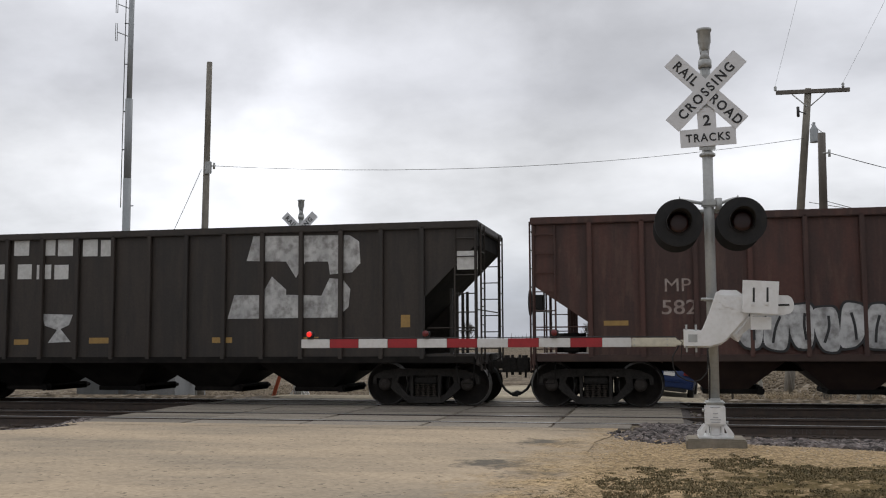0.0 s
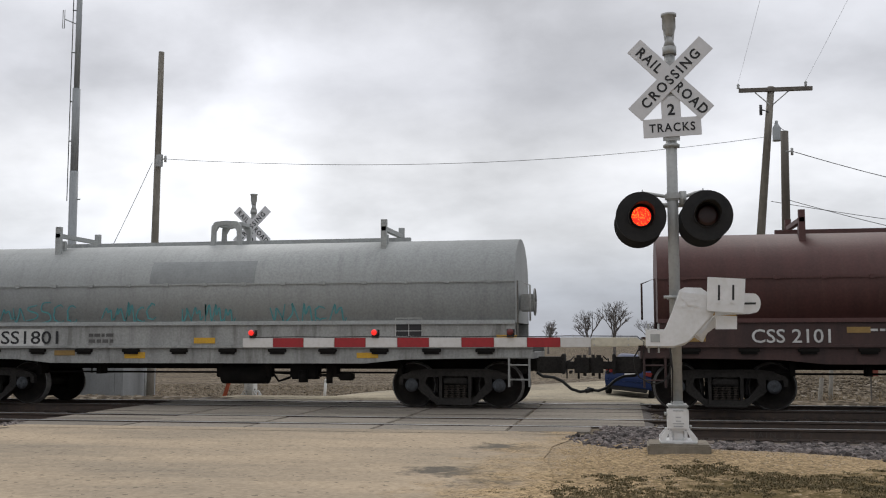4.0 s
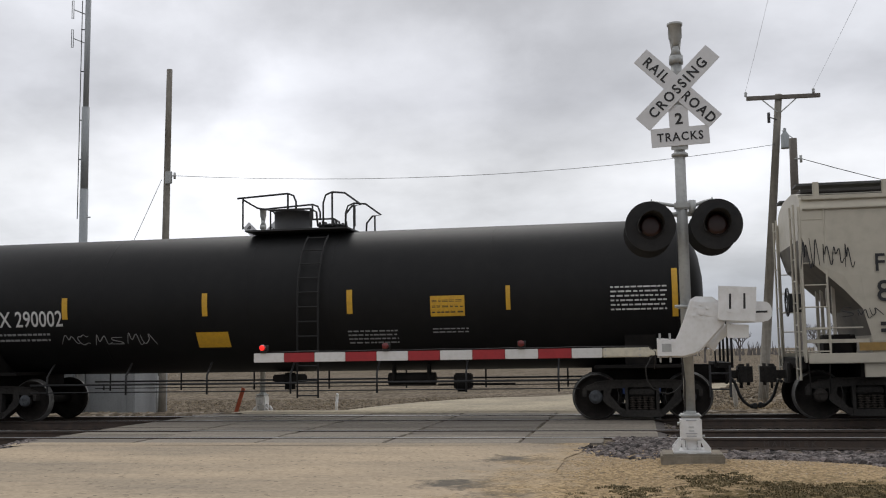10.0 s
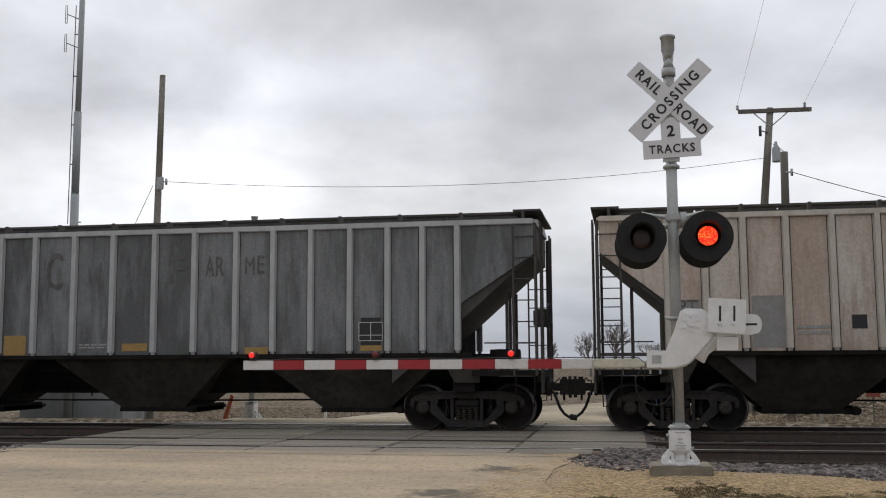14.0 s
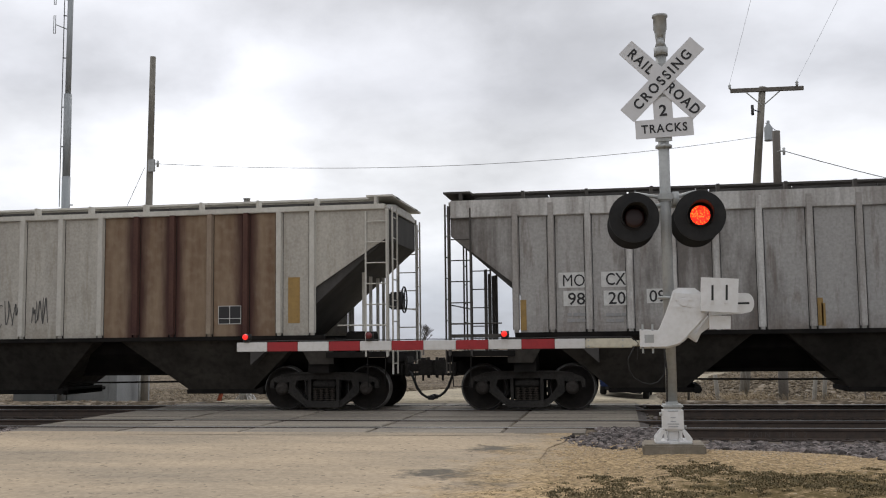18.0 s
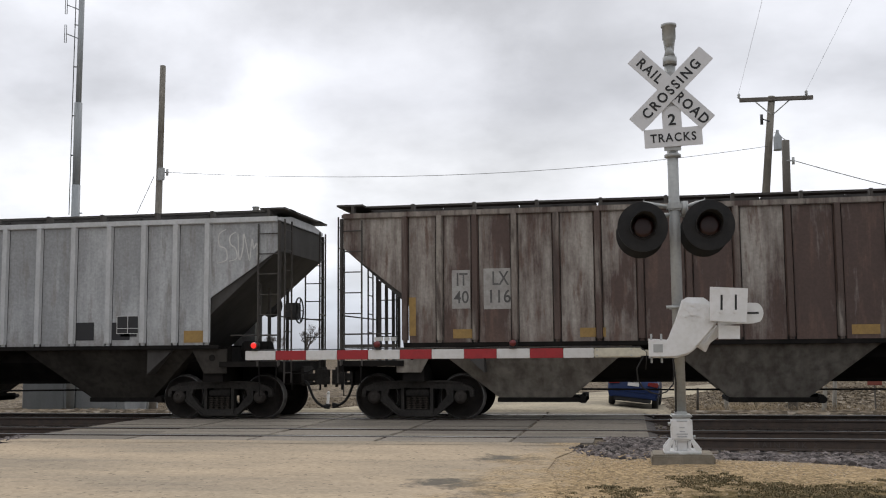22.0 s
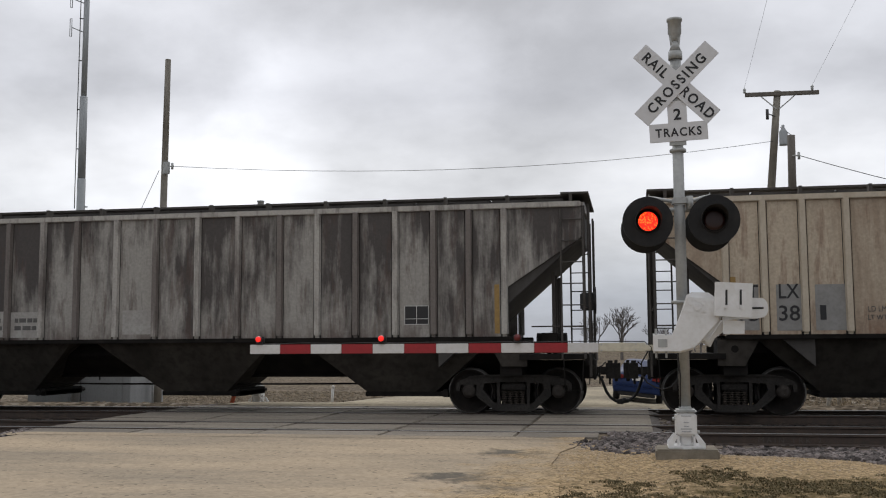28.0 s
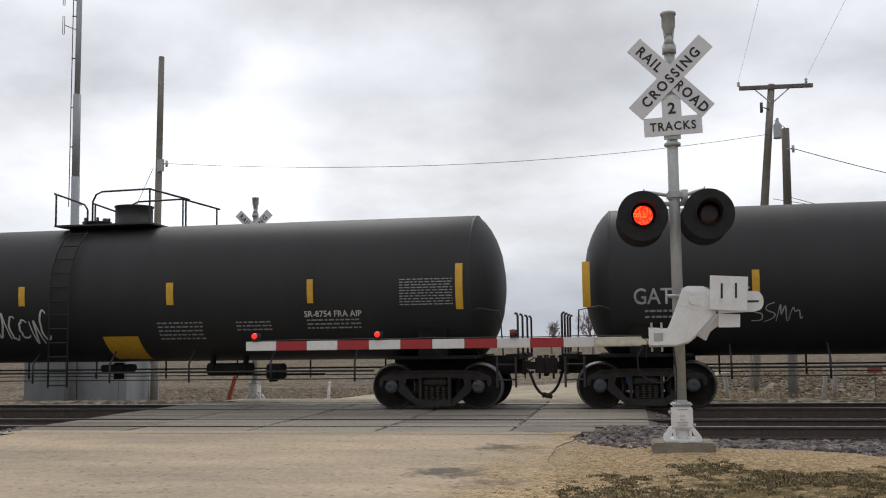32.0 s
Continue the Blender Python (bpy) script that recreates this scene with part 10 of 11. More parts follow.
print_lines(11, -2.16, -1.64, 1.83, 2.21, 4, M_LETGREY)
print_lines(11, -4.71, -4.13, 1.83, 2.04, 2, M_LETGREY)
tag(11, 1.46, 2.08, 1.58, 2.20, M_LETGREY, 3, 0.02, 5)
tile(12, -6.99, -6.47, 2.23, 2.57, M_LETWHITE, "number_panel")
tile(12, -6.30, -5.78, 2.23, 2.59, M_LETWHITE, "number_panel")
words(12, "WF", -6.96, -6.49, 2.26, 2.51, M_INK)
words(12, "RX", -6.25, -5.80, 2.28, 2.53, M_INK)
words(12, "82", -5.43, -5.08, 2.27, 2.54, M_INK)
words(12, "39", -4.62, -4.27, 2.29, 2.55, M_INK)
words(12, "27", -3.82, -3.47, 2.29, 2.56, M_INK)
words(12, "A", -5.45, -5.10, 2.94, 3.67, M_MARKGREY)
words(12, "C", -2.15, -1.77, 2.97, 3.74, M_MARKGREY)
words(12, "F", 0.67, 1.02, 3.06, 3.63, M_MARKGREY)
words(12, "A", 1.49, 1.68, 3.19, 3.59, M_MARKGREY)
words(12, "R", 1.72, 1.91, 3.18, 3.59, M_MARKGREY)
words(12, "M", 2.37, 2.57, 3.20, 3.57, M_MARKGREY)
words(12, "E", 2.63, 2.79, 3.22, 3.59, M_MARKGREY)
tile(12, -5.45, -5.00, 1.54, 1.78, M_YFADED, "reflector")
tile(12, -3.10, -2.58, 1.56, 1.98, M_YFADED, "reflector")
tile(12, -0.35, 0.22, 1.63, 1.79, M_YFADED, "reflector")
tile(12, 2.38, 2.89, 1.55, 1.69, M_YFADED, "reflector")
tile(12, 4.84, 5.29, 1.60, 1.71, M_YFADED, "reflector")
tile(12, 4.85, 5.27, 1.71, 2.27, M_INK, "dark_panel")
print_lines(12, -4.73, -4.16, 1.88, 2.03, 1, M_LETWHITE)
print_lines(12, -1.33, -0.70, 1.68, 1.80, 2, M_LETGREY)
tile(13, -6.77, -6.26, 2.64, 2.93, M_LETWHITE, "number_panel")
words(13, "MO", -6.73, -6.30, 2.67, 2.90, M_INK)
tile(13, -5.94, -5.45, 2.63, 2.93, M_LETWHITE, "number_panel")
words(13, "CX", -5.90, -5.50, 2.66, 2.89, M_INK)
tile(13, -6.69, -6.32, 2.28, 2.56, M_LETWHITE, "number_panel")
words(13, "98", -6.65, -6.36, 2.31, 2.52, M_INK)
tile(13, -5.89, -5.50, 2.27, 2.55, M_LETWHITE, "number_panel")
words(13, "10", -5.85, -5.54, 2.31, 2.52, M_INK)
tile(13, -5.12, -4.76, 2.28, 2.56, M_LETWHITE, "number_panel")
words(13, "60", -5.07, -4.80, 2.31, 2.53, M_INK)
print_lines(13, -6.70, -6.33, 1.85, 2.07, 2, M_LETGREY)
tile(13, -6.95, -6.86, 1.59, 2.30, M_YFADED, "reflector")
tile(13, -3.76, -3.69, 1.60, 2.03, M_YFADED, "reflector")
tile(14, -6.09, -5.58, 2.41, 2.71, M_LETWHITE, "number_panel")
words(14, "MO", -6.05, -5.63, 2.44, 2.67, M_INK)
tile(14, -5.34, -4.87, 2.41, 2.71, M_LETWHITE, "number_panel")
words(14, "CX", -5.30, -4.92, 2.45, 2.68, M_INK)
tile(14, -6.08, -5.66, 2.05, 2.35, M_LETWHITE, "number_panel")
words(14, "98", -6.03, -5.70, 2.08, 2.31, M_INK)
tile(14, -5.33, -4.90, 2.05, 2.34, M_LETWHITE, "number_panel")
words(14, "20", -5.28, -4.95, 2.08, 2.31, M_INK)
tile(14, -4.55, -4.15, 2.08, 2.36, M_LETWHITE, "number_panel")
words(14, "09", -4.50, -4.19, 2.11, 2.33, M_INK)
tile(14, -7.02, -6.90, 1.59, 2.19, M_YFADED, "reflector")
tile(14, -4.02, -3.92, 1.61, 2.08, M_YFADED, "reflector")
tile(14, -1.34, -1.27, 1.60, 2.03, M_YFADED, "reflector")
print_lines(14, -6.08, -5.73, 1.71, 1.94, 2, M_LETGREY)
print_lines(14, -5.33, -4.96, 1.70, 1.92, 2, M_LETGREY)
tile(14, -1.53, -1.43, 1.61, 2.13, M_YFADED, "reflector")
tile(14, 1.21, 1.32, 1.61, 2.12, M_YFADED, "reflector")
tile(14, 3.84, 3.93, 1.59, 2.10, M_YFADED, "reflector")
words(15, "PL", -6.82, -6.50, 2.33, 2.56, M_INK)
words(15, "CX", -6.11, -5.78, 2.34, 2.56, M_INK)
words(15, "20", -6.82, -6.47, 1.81, 2.02, M_INK)
words(15, "44", -6.08, -5.76, 1.81, 2.02, M_INK)
words(15, "2", -5.40, -5.26, 1.83, 2.04, M_INK)
tile(15, -6.40, -6.24, 2.17, 2.63, M_PATCHGREY, "paint_patch")
tile(15, -5.31, -5.08, 1.69, 2.13, M_YFADED, "reflector")
tile(15, -4.41, -4.14, 1.61, 1.91, M_YFADED, "reflector")
tile(15, -1.67, -1.54, 1.64, 2.15, M_YFADED, "reflector")
print_lines(15, -4.55, -4.21, 1.81, 2.08, 2, M_LETGREY)
print_lines(15, -3.71, -3.35, 1.81, 2.04, 2, M_LETGREY)
words(15, "5", -1.19, -0.78, 1.74, 2.38, M_MARKGREY)
tag(15, -0.45, 0.34, 1.78, 2.51, M_MARKGREY, 4, 0.025, 3)
tag(15, 0.57, 0.98, 1.82, 2.43, M_MARKGREY, 3, 0.025, 5)
tile(15, 6.32, 6.57, 1.80, 2.74, M_YFADED, "reflector")
tile(16, -6.30, -5.78, 2.71, 3.05, M_LETWHITE, "number_panel")
words(16, "JT", -6.19, -5.88, 2.78, 3.00, M_INK)
tile(16, -5.51, -5.00, 2.71, 3.04, M_LETWHITE, "number_panel")
words(16, "SX", -5.40, -5.10, 2.77, 2.99, M_INK)
words(16, "48", -6.21, -5.83, 2.26, 2.51, M_INK)
words(16, "74", -5.42, -5.05, 2.26, 2.51, M_INK)
words(16, "02", -4.64, -4.28, 2.26, 2.50, M_INK)
tile(16, -6.97, -6.52, 1.68, 1.91, M_YFADED, "reflector")
tile(16, -3.85, -3.41, 1.65, 1.77, M_YFADED, "reflector")
tile(16, -1.25, -0.84, 1.64, 1.76, M_YFADED, "reflector")
tile(16, 0.60, 1.02, 1.64, 1.78, M_YFADED, "reflector")
tile(16, 3.21, 3.65, 1.64, 1.77, M_YFADED, "reflector")
tile(16, 6.37, 6.82, 1.65, 1.86, M_YFADED, "reflector")
tile(16, -0.43, 0.21, 2.81, 3.49, M_INK, "emblem_field")
tile(16, -0.43, 0.23, 2.55, 2.81, M_BLUESIGN, "emblem_bar")
outline(16, ((-0.11, 3.43), (0.14, 3.18), (-0.12, 2.88), (-0.35, 3.19)), M_BLUESIGN, "emblem")
print_lines(16, -0.35, 0.14, 3.08, 3.27, 1, M_LETWHITE)
print_lines(16, -0.35, 0.16, 2.62, 2.72, 1, M_LETWHITE)
print_lines(16, -3.08, -2.50, 1.78, 1.97, 3, M_INK)
print_lines(16, -6.25, -5.05, 1.78, 2.03, 2, M_INK)
tag(16, 0.62, 1.08, 1.83, 2.06, M_LENSRED, 3, 0.02, 3)
tile(17, -6.12, -5.75, 2.22, 2.99, M_PATCHLIGHT, "number_panel")
tile(17, -5.36, -4.82, 2.20, 3.01, M_PATCHLIGHT, "number_panel")
words(17, "IT", -6.02, -5.80, 2.68, 2.93, M_MARKGREY)
words(17, "LX", -5.30, -4.97, 2.68, 2.95, M_MARKGREY)
words(17, "40", -6.08, -5.78, 2.33, 2.57, M_MARKGREY)
words(17, "116", -5.33, -4.92, 2.33, 2.58, M_MARKGREY)
tile(17, -7.05, -6.91, 1.69, 2.46, M_YFADED, "reflector")
print_lines(17, -7.72, -7.25, 1.56, 1.70, 1, M_LETWHITE)
tile(18, -6.30, -5.78, 1.58, 2.91, M_LETWHITE, "number_panel")
tile(18, -5.58, -4.96, 1.59, 2.91, M_LETWHITE, "number_panel")
words(18, "IT", -6.19, -5.92, 2.45, 2.70, M_INK)
words(18, "827", -6.26, -5.82, 2.10, 2.33, M_INK)
words(18, "FX", -5.46, -5.14, 2.44, 2.69, M_INK)
words(18, "801", -5.46, -5.07, 2.09, 2.32, M_INK)
tile(18, -6.96, -6.50, 1.73, 1.98, M_YFADED, "reflector")
tile(18, -3.93, -3.39, 1.48, 1.64, M_YFADED, "reflector")
tile(18, -0.38, 0.07, 1.49, 1.63, M_YFADED, "reflector")
tile(18, 6.38, 6.81, 1.60, 1.85, M_YFADED, "reflector")
tile(18, 4.90, 5.27, 1.74, 2.03, M_INK, "dark_panel")
outline(18, ((-8.31, 3.91), (-7.67, 4.07), (-7.70, 4.01), (-8.21, 3.87), (-7.70, 3.20), (-7.74, 3.17)), M_INK, "sprayed_mark")
tag(18, -8.27, -7.68, 3.57, 3.97, M_INK, 3, 0.03, 4)
tag(18, -3.03, -2.70, 1.69, 1.89, M_LETWHITE, 3, 0.02, 1)
tag(18, -1.28, -0.77, 1.50, 1.87, M_LETWHITE, 3, 0.02, 2)
tag(18, -0.42, 0.24, 1.58, 2.25, M_LETWHITE, 3, 0.02, 3)
tag(18, 0.52, 0.80, 1.63, 1.94, M_LETWHITE, 3, 0.02, 4)
print_lines(18, -6.28, -5.85, 1.61, 1.87, 2, M_INK)
print_lines(18, -4.56, -4.31, 1.65, 1.76, 1, M_INK)
tile(18, 3.87, 4.29, 1.67, 2.05, M_INK, "dark_panel")
tile(18, 4.67, 5.08, 1.67, 2.04, M_INK, "dark_panel")
tag(18, 7.06, 7.98, 3.14, 3.97, M_LETWHITE, 4, 0.03, 6)
words(19, "IT", -5.46, -5.16, 2.75, 3.01, M_LETWHITE)
words(19, "FX", -4.72, -4.31, 2.74, 3.00, M_LETWHITE)
words(19, "466", -5.57, -5.05, 2.32, 2.56, M_LETWHITE)
words(19, "995", -4.76, -4.23, 2.32, 2.57, M_LETWHITE)
tile(19, -7.03, -6.58, 1.90, 2.12, M_YFADED, "reflector")
tile(19, -4.74, -4.27, 1.54, 1.64, M_YFADED, "reflector")
tile(19, -2.20, -1.75, 1.54, 1.66, M_YFADED, "reflector")
tile(19, 1.48, 1.89, 1.54, 1.66, M_YFADED, "reflector")
tile(19, 4.03, 4.41, 1.54, 1.66, M_YFADED, "reflector")
tile(19, 6.27, 6.72, 1.68, 1.88, M_YFADED, "reflector")
print_lines(19, -5.41, -4.43, 1.69, 1.94, 2, M_LETWHITE)
print_lines(19, -3.05, -2.63, 1.70, 1.91, 3, M_YFADED)
print_lines(19, 2.34, 2.75, 1.70, 1.93, 3, M_YFADED)
tag(19, -3.88, -3.45, 1.71, 2.10, M_LETGREY, 3, 0.02, 2)
tag(19, 3.10, 3.47, 1.70, 2.21, M_LETGREY, 3, 0.02, 3)
print_lines(19, 6.24, 6.72, 1.98, 2.19, 3, M_LETWHITE)
words(20, "75", -4.85, -4.40, 2.22, 2.53, M_INK)
words(20, "31", -6.01, -5.51, 2.22, 2.52, M_INK)
words(20, "83", -7.13, -6.63, 2.21, 2.52, M_INK)
words(20, "ND", -7.15, -6.64, 2.64, 2.95, M_INK)
words(20, "YX", -6.02, -5.52, 2.65, 2.96, M_INK)
tile(20, -4.30, -4.18, 1.58, 1.96, M_YELLOW, "reflector")
tile(20, -1.66, -1.52, 1.57, 2.06, M_YELLOW, "reflector")
tile(20, 1.13, 1.26, 1.59, 2.08, M_YELLOW, "reflector")
tile(20, 3.79, 3.89, 1.59, 2.16, M_YELLOW, "reflector")
tile(20, 6.75, 6.86, 1.58, 2.55, M_YELLOW, "reflector")
tile(20, -4.32, -4.19, 1.96, 2.21, M_LETWHITE, "reflector")
tile(20, -1.65, -1.54, 2.06, 2.24, M_LETWHITE, "reflector")
tile(20, 1.13, 1.24, 2.07, 2.20, M_LETWHITE, "reflector")
tile(20, 3.16, 3.56, 1.68, 2.02, M_INK, "dark_panel")
tile(20, 3.96, 4.46, 1.66, 2.06, M_INK, "dark_panel")
tile(21, -6.90, -6.49, 1.63, 2.50, M_PATCHGREY, "paint_patch")
tile(21, -6.17, -5.64, 1.62, 2.49, M_PATCHGREY, "paint_patch")
tile(21, -5.47, -4.88, 1.62, 2.48, M_PATCHGREY, "paint_patch")
words(21, "PT", -6.85, -6.49, 2.21, 2.49, M_INK)
words(21, "LX", -6.12, -5.75, 2.23, 2.50, M_INK)
words(21, "15", -6.85, -6.49, 1.81, 2.08, M_INK)
words(21, "38", -6.13, -5.75, 1.81, 2.09, M_INK)
words(21, "1", -5.39, -5.28, 1.82, 2.09, M_INK)
words(21, "LD LMT", -4.54, -4.14, 1.96, 2.06, M_MARKGREY)
words(21, "202800", -3.73, -3.32, 1.97, 2.06, M_MARKGREY)
words(21, "LT WT", -4.55, -4.21, 1.81, 1.90, M_MARKGREY)
words(21, "60200", -3.67, -3.33, 1.81, 1.90, M_MARKGREY)
tile(21, -7.09, -6.99, 1.64, 2.65, M_YFADED, "reflector")
tile(21, -4.16, -4.04, 1.67, 2.11, M_YFADED, "reflector")
print_lines(21, -1.24, -0.69, 1.80, 1.96, 3, M_LETGREY)
tag(21, -0.33, 0.36, 1.61, 1.90, M_INK, 5, 0.03, 3)
tile(22, -6.22, -4.94, 1.62, 2.53, M_GRIMEPATCH, "paint_patch")
words(22, "US", -6.11, -5.75, 2.18, 2.49, M_INK)
words(22, "LX", -5.33, -5.01, 2.17, 2.49, M_INK)
words(22, "79", -6.12, -5.76, 1.74, 2.05, M_INK)
words(22, "04", -5.36, -4.98, 1.73, 2.03, M_INK)
tile(22, -4.62, -4.10, 1.61, 2.17, M_PATCHLIGHT, "number_panel")
tile(22, -3.81, -3.14, 1.60, 2.15, M_PATCHLIGHT, "number_panel")
tile(22, -1.16, -0.51, 1.65, 2.16, M_PATCHLIGHT, "number_panel")
print_lines(22, -4.58, -4.15, 1.72, 2.05, 2, M_MARKGREY)
print_lines(22, -3.75, -3.2, 1.72, 2.05, 2, M_MARKGREY)
tile(22, 6.64, 6.74, 1.61, 2.58, M_YFADED, "reflector")
tile(23, -4.30, -4.18, 1.60, 2.05, M_YFADED, "reflector")
tile(23, -1.33, -1.20, 1.61, 2.06, M_YFADED, "reflector")
tile(23, 1.64, 1.76, 1.59, 2.05, M_YFADED, "reflector")
tile(23, 4.61, 4.73, 1.60, 2.05, M_YFADED, "reflector")
tile(23, 7.58, 7.66, 1.60, 2.51, M_YFADED, "reflector")
tile(23, 5.66, 6.10, 1.60, 1.91, M_INK, "dark_panel")
print_lines(23, -3.54, -3.17, 1.61, 1.73, 2, M_MARKGREY)
print_lines(23, -2.69, -2.26, 1.62, 1.84, 2, M_MARKGREY)
print_lines(23, 2.62, 3.12, 1.62, 1.85, 2, M_MARKGREY)
print_lines(23, 4.95, 5.34, 1.61, 1.73, 2, M_MARKGREY)
print_lines(23, 6.52, 7.14, 1.69, 1.98, 2, M_MARKGREY)
words(23, "AGPX", -7.03, -6.14, 2.48, 2.74, M_INK)
words(23, "11228", -7.02, -6.14, 2.05, 2.31, M_INK)
words(23, "LD LMT", -7.0, -6.62, 1.87, 1.95, M_INK)
print_lines(23, -6.56, -6.2, 1.85, 1.97, 1, M_INK)
print_lines(23, -7.0, -6.2, 1.69, 1.81, 1, M_INK)
tile(23, -7.19, -7.09, 1.58, 2.47, M_YFADED, "reflector")
for x0, x1, z0, z1 in ((-5.19, -4.93, 2.53, 2.545), (-5.19, -4.93, 2.31, 2.325), (-5.19, -5.175, 2.325, 2.53), (-4.945, -4.93, 2.325, 2.53)):
    tile(23, x0, x1, z0, z1, M_INK, "mark_border")
print_lines(23, -5.13, -4.99, 2.43, 2.49, 1, M_INK)
words(23, "C", -5.09, -5.03, 2.35, 2.42, M_INK)
ring(23, -5.55, 1.92, 0.13, M_INK)
tag(23, -5.7, -5.3, 1.66, 2.2, M_INK, 2, 0.016, 5)
words(24, "GATX 220256", -7.20, -4.99, 2.04, 2.34, M_LETPALE)
tile(24, -8.18, -8.03, 2.00, 2.89, M_YELLOW, "yellow_strip")
tile(24, -4.98, -4.84, 2.20, 2.65, M_YELLOW, "yellow_strip")
tile(24, -1.95, -1.83, 2.20, 2.66, M_YELLOW, "yellow_strip")
tile(24, 1.04, 1.15, 2.20, 2.66, M_YELLOW, "yellow_strip")
tile(24, 4.03, 4.14, 2.23, 2.67, M_YELLOW, "yellow_strip")
tile(24, 7.39, 7.49, 2.04, 2.93, M_YELLOW, "yellow_strip")
print_lines(24, 6.23, 7.30, 2.13, 2.62, 9, M_LETGREY)
words(24, "SR-8754 FRA AIP", 4.44, 5.55, 1.91, 2.04, M_LETPALE)
tag(24, -1.62, 0.11, 1.62, 2.22, M_LETGREY, 9, 0.034, 1)
tag(24, -1.35, 0.25, 1.46, 1.86, M_LETPALE, 10, 0.026, 11)
tag(24, 2.15, 2.95, 1.46, 1.72, M_LETPALE, 6, 0.026, 12)
tag(24, 5.45, 6.3, 1.46, 1.66, M_LETPALE, 6, 0.03, 13)
tag(24, 5.6, 6.25, 1.68, 1.95, M_LETPALE, 5, 0.045, 14)
tag(24, 1.85, 3.0, 1.74, 2.12, M_LETWHITE, 7, 0.045, 2)
tag(24, -4.99, -4.07, 1.65, 2.04, M_LETPALE, 4, 0.026, 3)
print_lines(24, -6.99, -5.31, 1.74, 1.97, 2, M_LETGREY)
print_lines(24, 1.31, 1.90, 1.57, 1.86, 3, M_LETGREY)
print_lines(24, 3.17, 3.87, 1.72, 1.86, 2, M_LETGREY)
tile(25, -2.07, -1.92, 2.25, 2.67, M_YELLOW, "yellow_strip")
tile(25, 1.35, 1.51, 2.21, 2.68, M_YELLOW, "yellow_strip")
tile(25, 4.44, 4.57, 2.19, 2.68, M_YELLOW, "yellow_strip")
tile(25, 7.53, 7.68, 2.01, 2.93, M_YELLOW, "yellow_strip")
print_lines(25, 6.38, 7.47, 2.10, 2.66, 10, M_LETGREY)
words(25, "SR-8754 FRA AIP", 4.35, 5.57, 1.91, 2.03, M_LETWHITE)
tile(25, -0.26, 0.56, 1.07, 1.57, M_YELLOW, "placard")
print_lines(25, 1.07, 2.09, 1.47, 1.88, 5, M_LETGREY)
print_lines(25, 2.84, 3.61, 1.64, 1.87, 3, M_LETGREY)
print_lines(25, 4.39, 5.53, 1.65, 1.89, 3, M_LETGREY)
tag(25, -2.66, -1.39, 1.44, 2.18, M_LETWHITE, 5, 0.045, 2)
words(2, "198", -4.61, -3.97, 1.76, 1.94, M_WORNWHITE)
print_lines(2, -5.49, -4.84, 1.73, 1.99, 1, M_WORNWHITE)
tag(8, 5.84, 6.14, 1.70, 2.04, M_INK, 2, 0.055, 510)
tag(8, 6.34, 6.64, 1.69, 1.95, M_INK, 2, 0.055, 552)
tag(8, 6.87, 7.10, 1.72, 2.01, M_INK, 2, 0.055, 596)
tag(8, 8.12, 8.30, 1.72, 1.99, M_INK, 2, 0.055, 703)
ring(8, 8.64, 3.67, 0.22, M_INK)
tag(8, 8.49, 8.80, 3.51, 3.83, M_INK, 2, 0.018, 727)
ring(8, 9.13, 3.26, 0.22, M_INK)
tag(8, 8.98, 9.29, 3.10, 3.42, M_INK, 2, 0.018, 770)
words(7, "CLOSE THIS DOOR", -1.80, -0.79, 4.58, 4.64, M_LETWHITE)
words(7, "BEFORE CLOSING", -1.77, -0.82, 4.47, 4.54, M_LETWHITE)
words(7, "MAIN DOOR", -1.62, -0.97, 4.37, 4.43, M_LETWHITE)
words(7, "CLOSE AND LOCK", 0.62, 1.60, 4.64, 4.70, M_LETWHITE)
words(7, "BOTH DOORS BEFORE", 0.50, 1.72, 4.53, 4.60, M_LETWHITE)
words(7, "MOVING CAR", 0.74, 1.48, 4.43, 4.49, M_LETWHITE)
tag(7, -5.45, -2.75, 1.0, 1.85, M_LETWHITE, 6, 0.04, 12)
weld(8, -4.20, 4.10, 3.46, P_FURX)
weld(8, -4.20, 4.10, 3.19, P_FURX)
disc(8, 3.45, 1.83, 0.42, M_BLUE, 1)
disc(8, 4.13, 1.85, 0.23, M_PALEBLUE, 1)
disc(8, 2.81, 1.67, 0.35, M_PALEBLUE, 1)
disc(8, 2.37, 1.82, 0.40, M_PALEBLUE, 1)
disc(8, 1.44, 2.09, 0.48, M_BLACKPAINT, 2)
disc(8, 1.93, 2.23, 0.17, M_BLACKPAINT, 3)
disc(8, 2.29, 1.97, 0.10, M_BLACKPAINT, 3)
disc(8, 2.52, 1.65, 0.09, M_BLACKPAINT, 3)
disc(8, 2.89, 1.71, 0.11, M_BLACKPAINT, 3)
disc(8, -3.83, 2.20, 0.36, M_BLUE, 1)
disc(8, -3.31, 2.24, 0.28, M_PALEBLUE, 1)
disc(8, -1.46, 2.20, 0.32, M_BLUE, 1)
disc(8, -0.65, 2.20, 0.31, M_PALEBLUE, 1)
disc(8, -4.88, 2.05, 0.28, M_PALEBLUE, 1)
disc(8, -5.83, 1.54, 0.37, M_BLUE, 1)
disc(8, -6.40, 1.72, 0.14, M_BLUE, 1)
disc(8, -6.30, 2.02, 0.22, M_BLUE, 2)
disc(8, -6.62, 1.54, 0.06, M_PALEBLUE, 1)
disc(8, 4.56, 1.51, 0.13, M_PALEBLUE, 1)
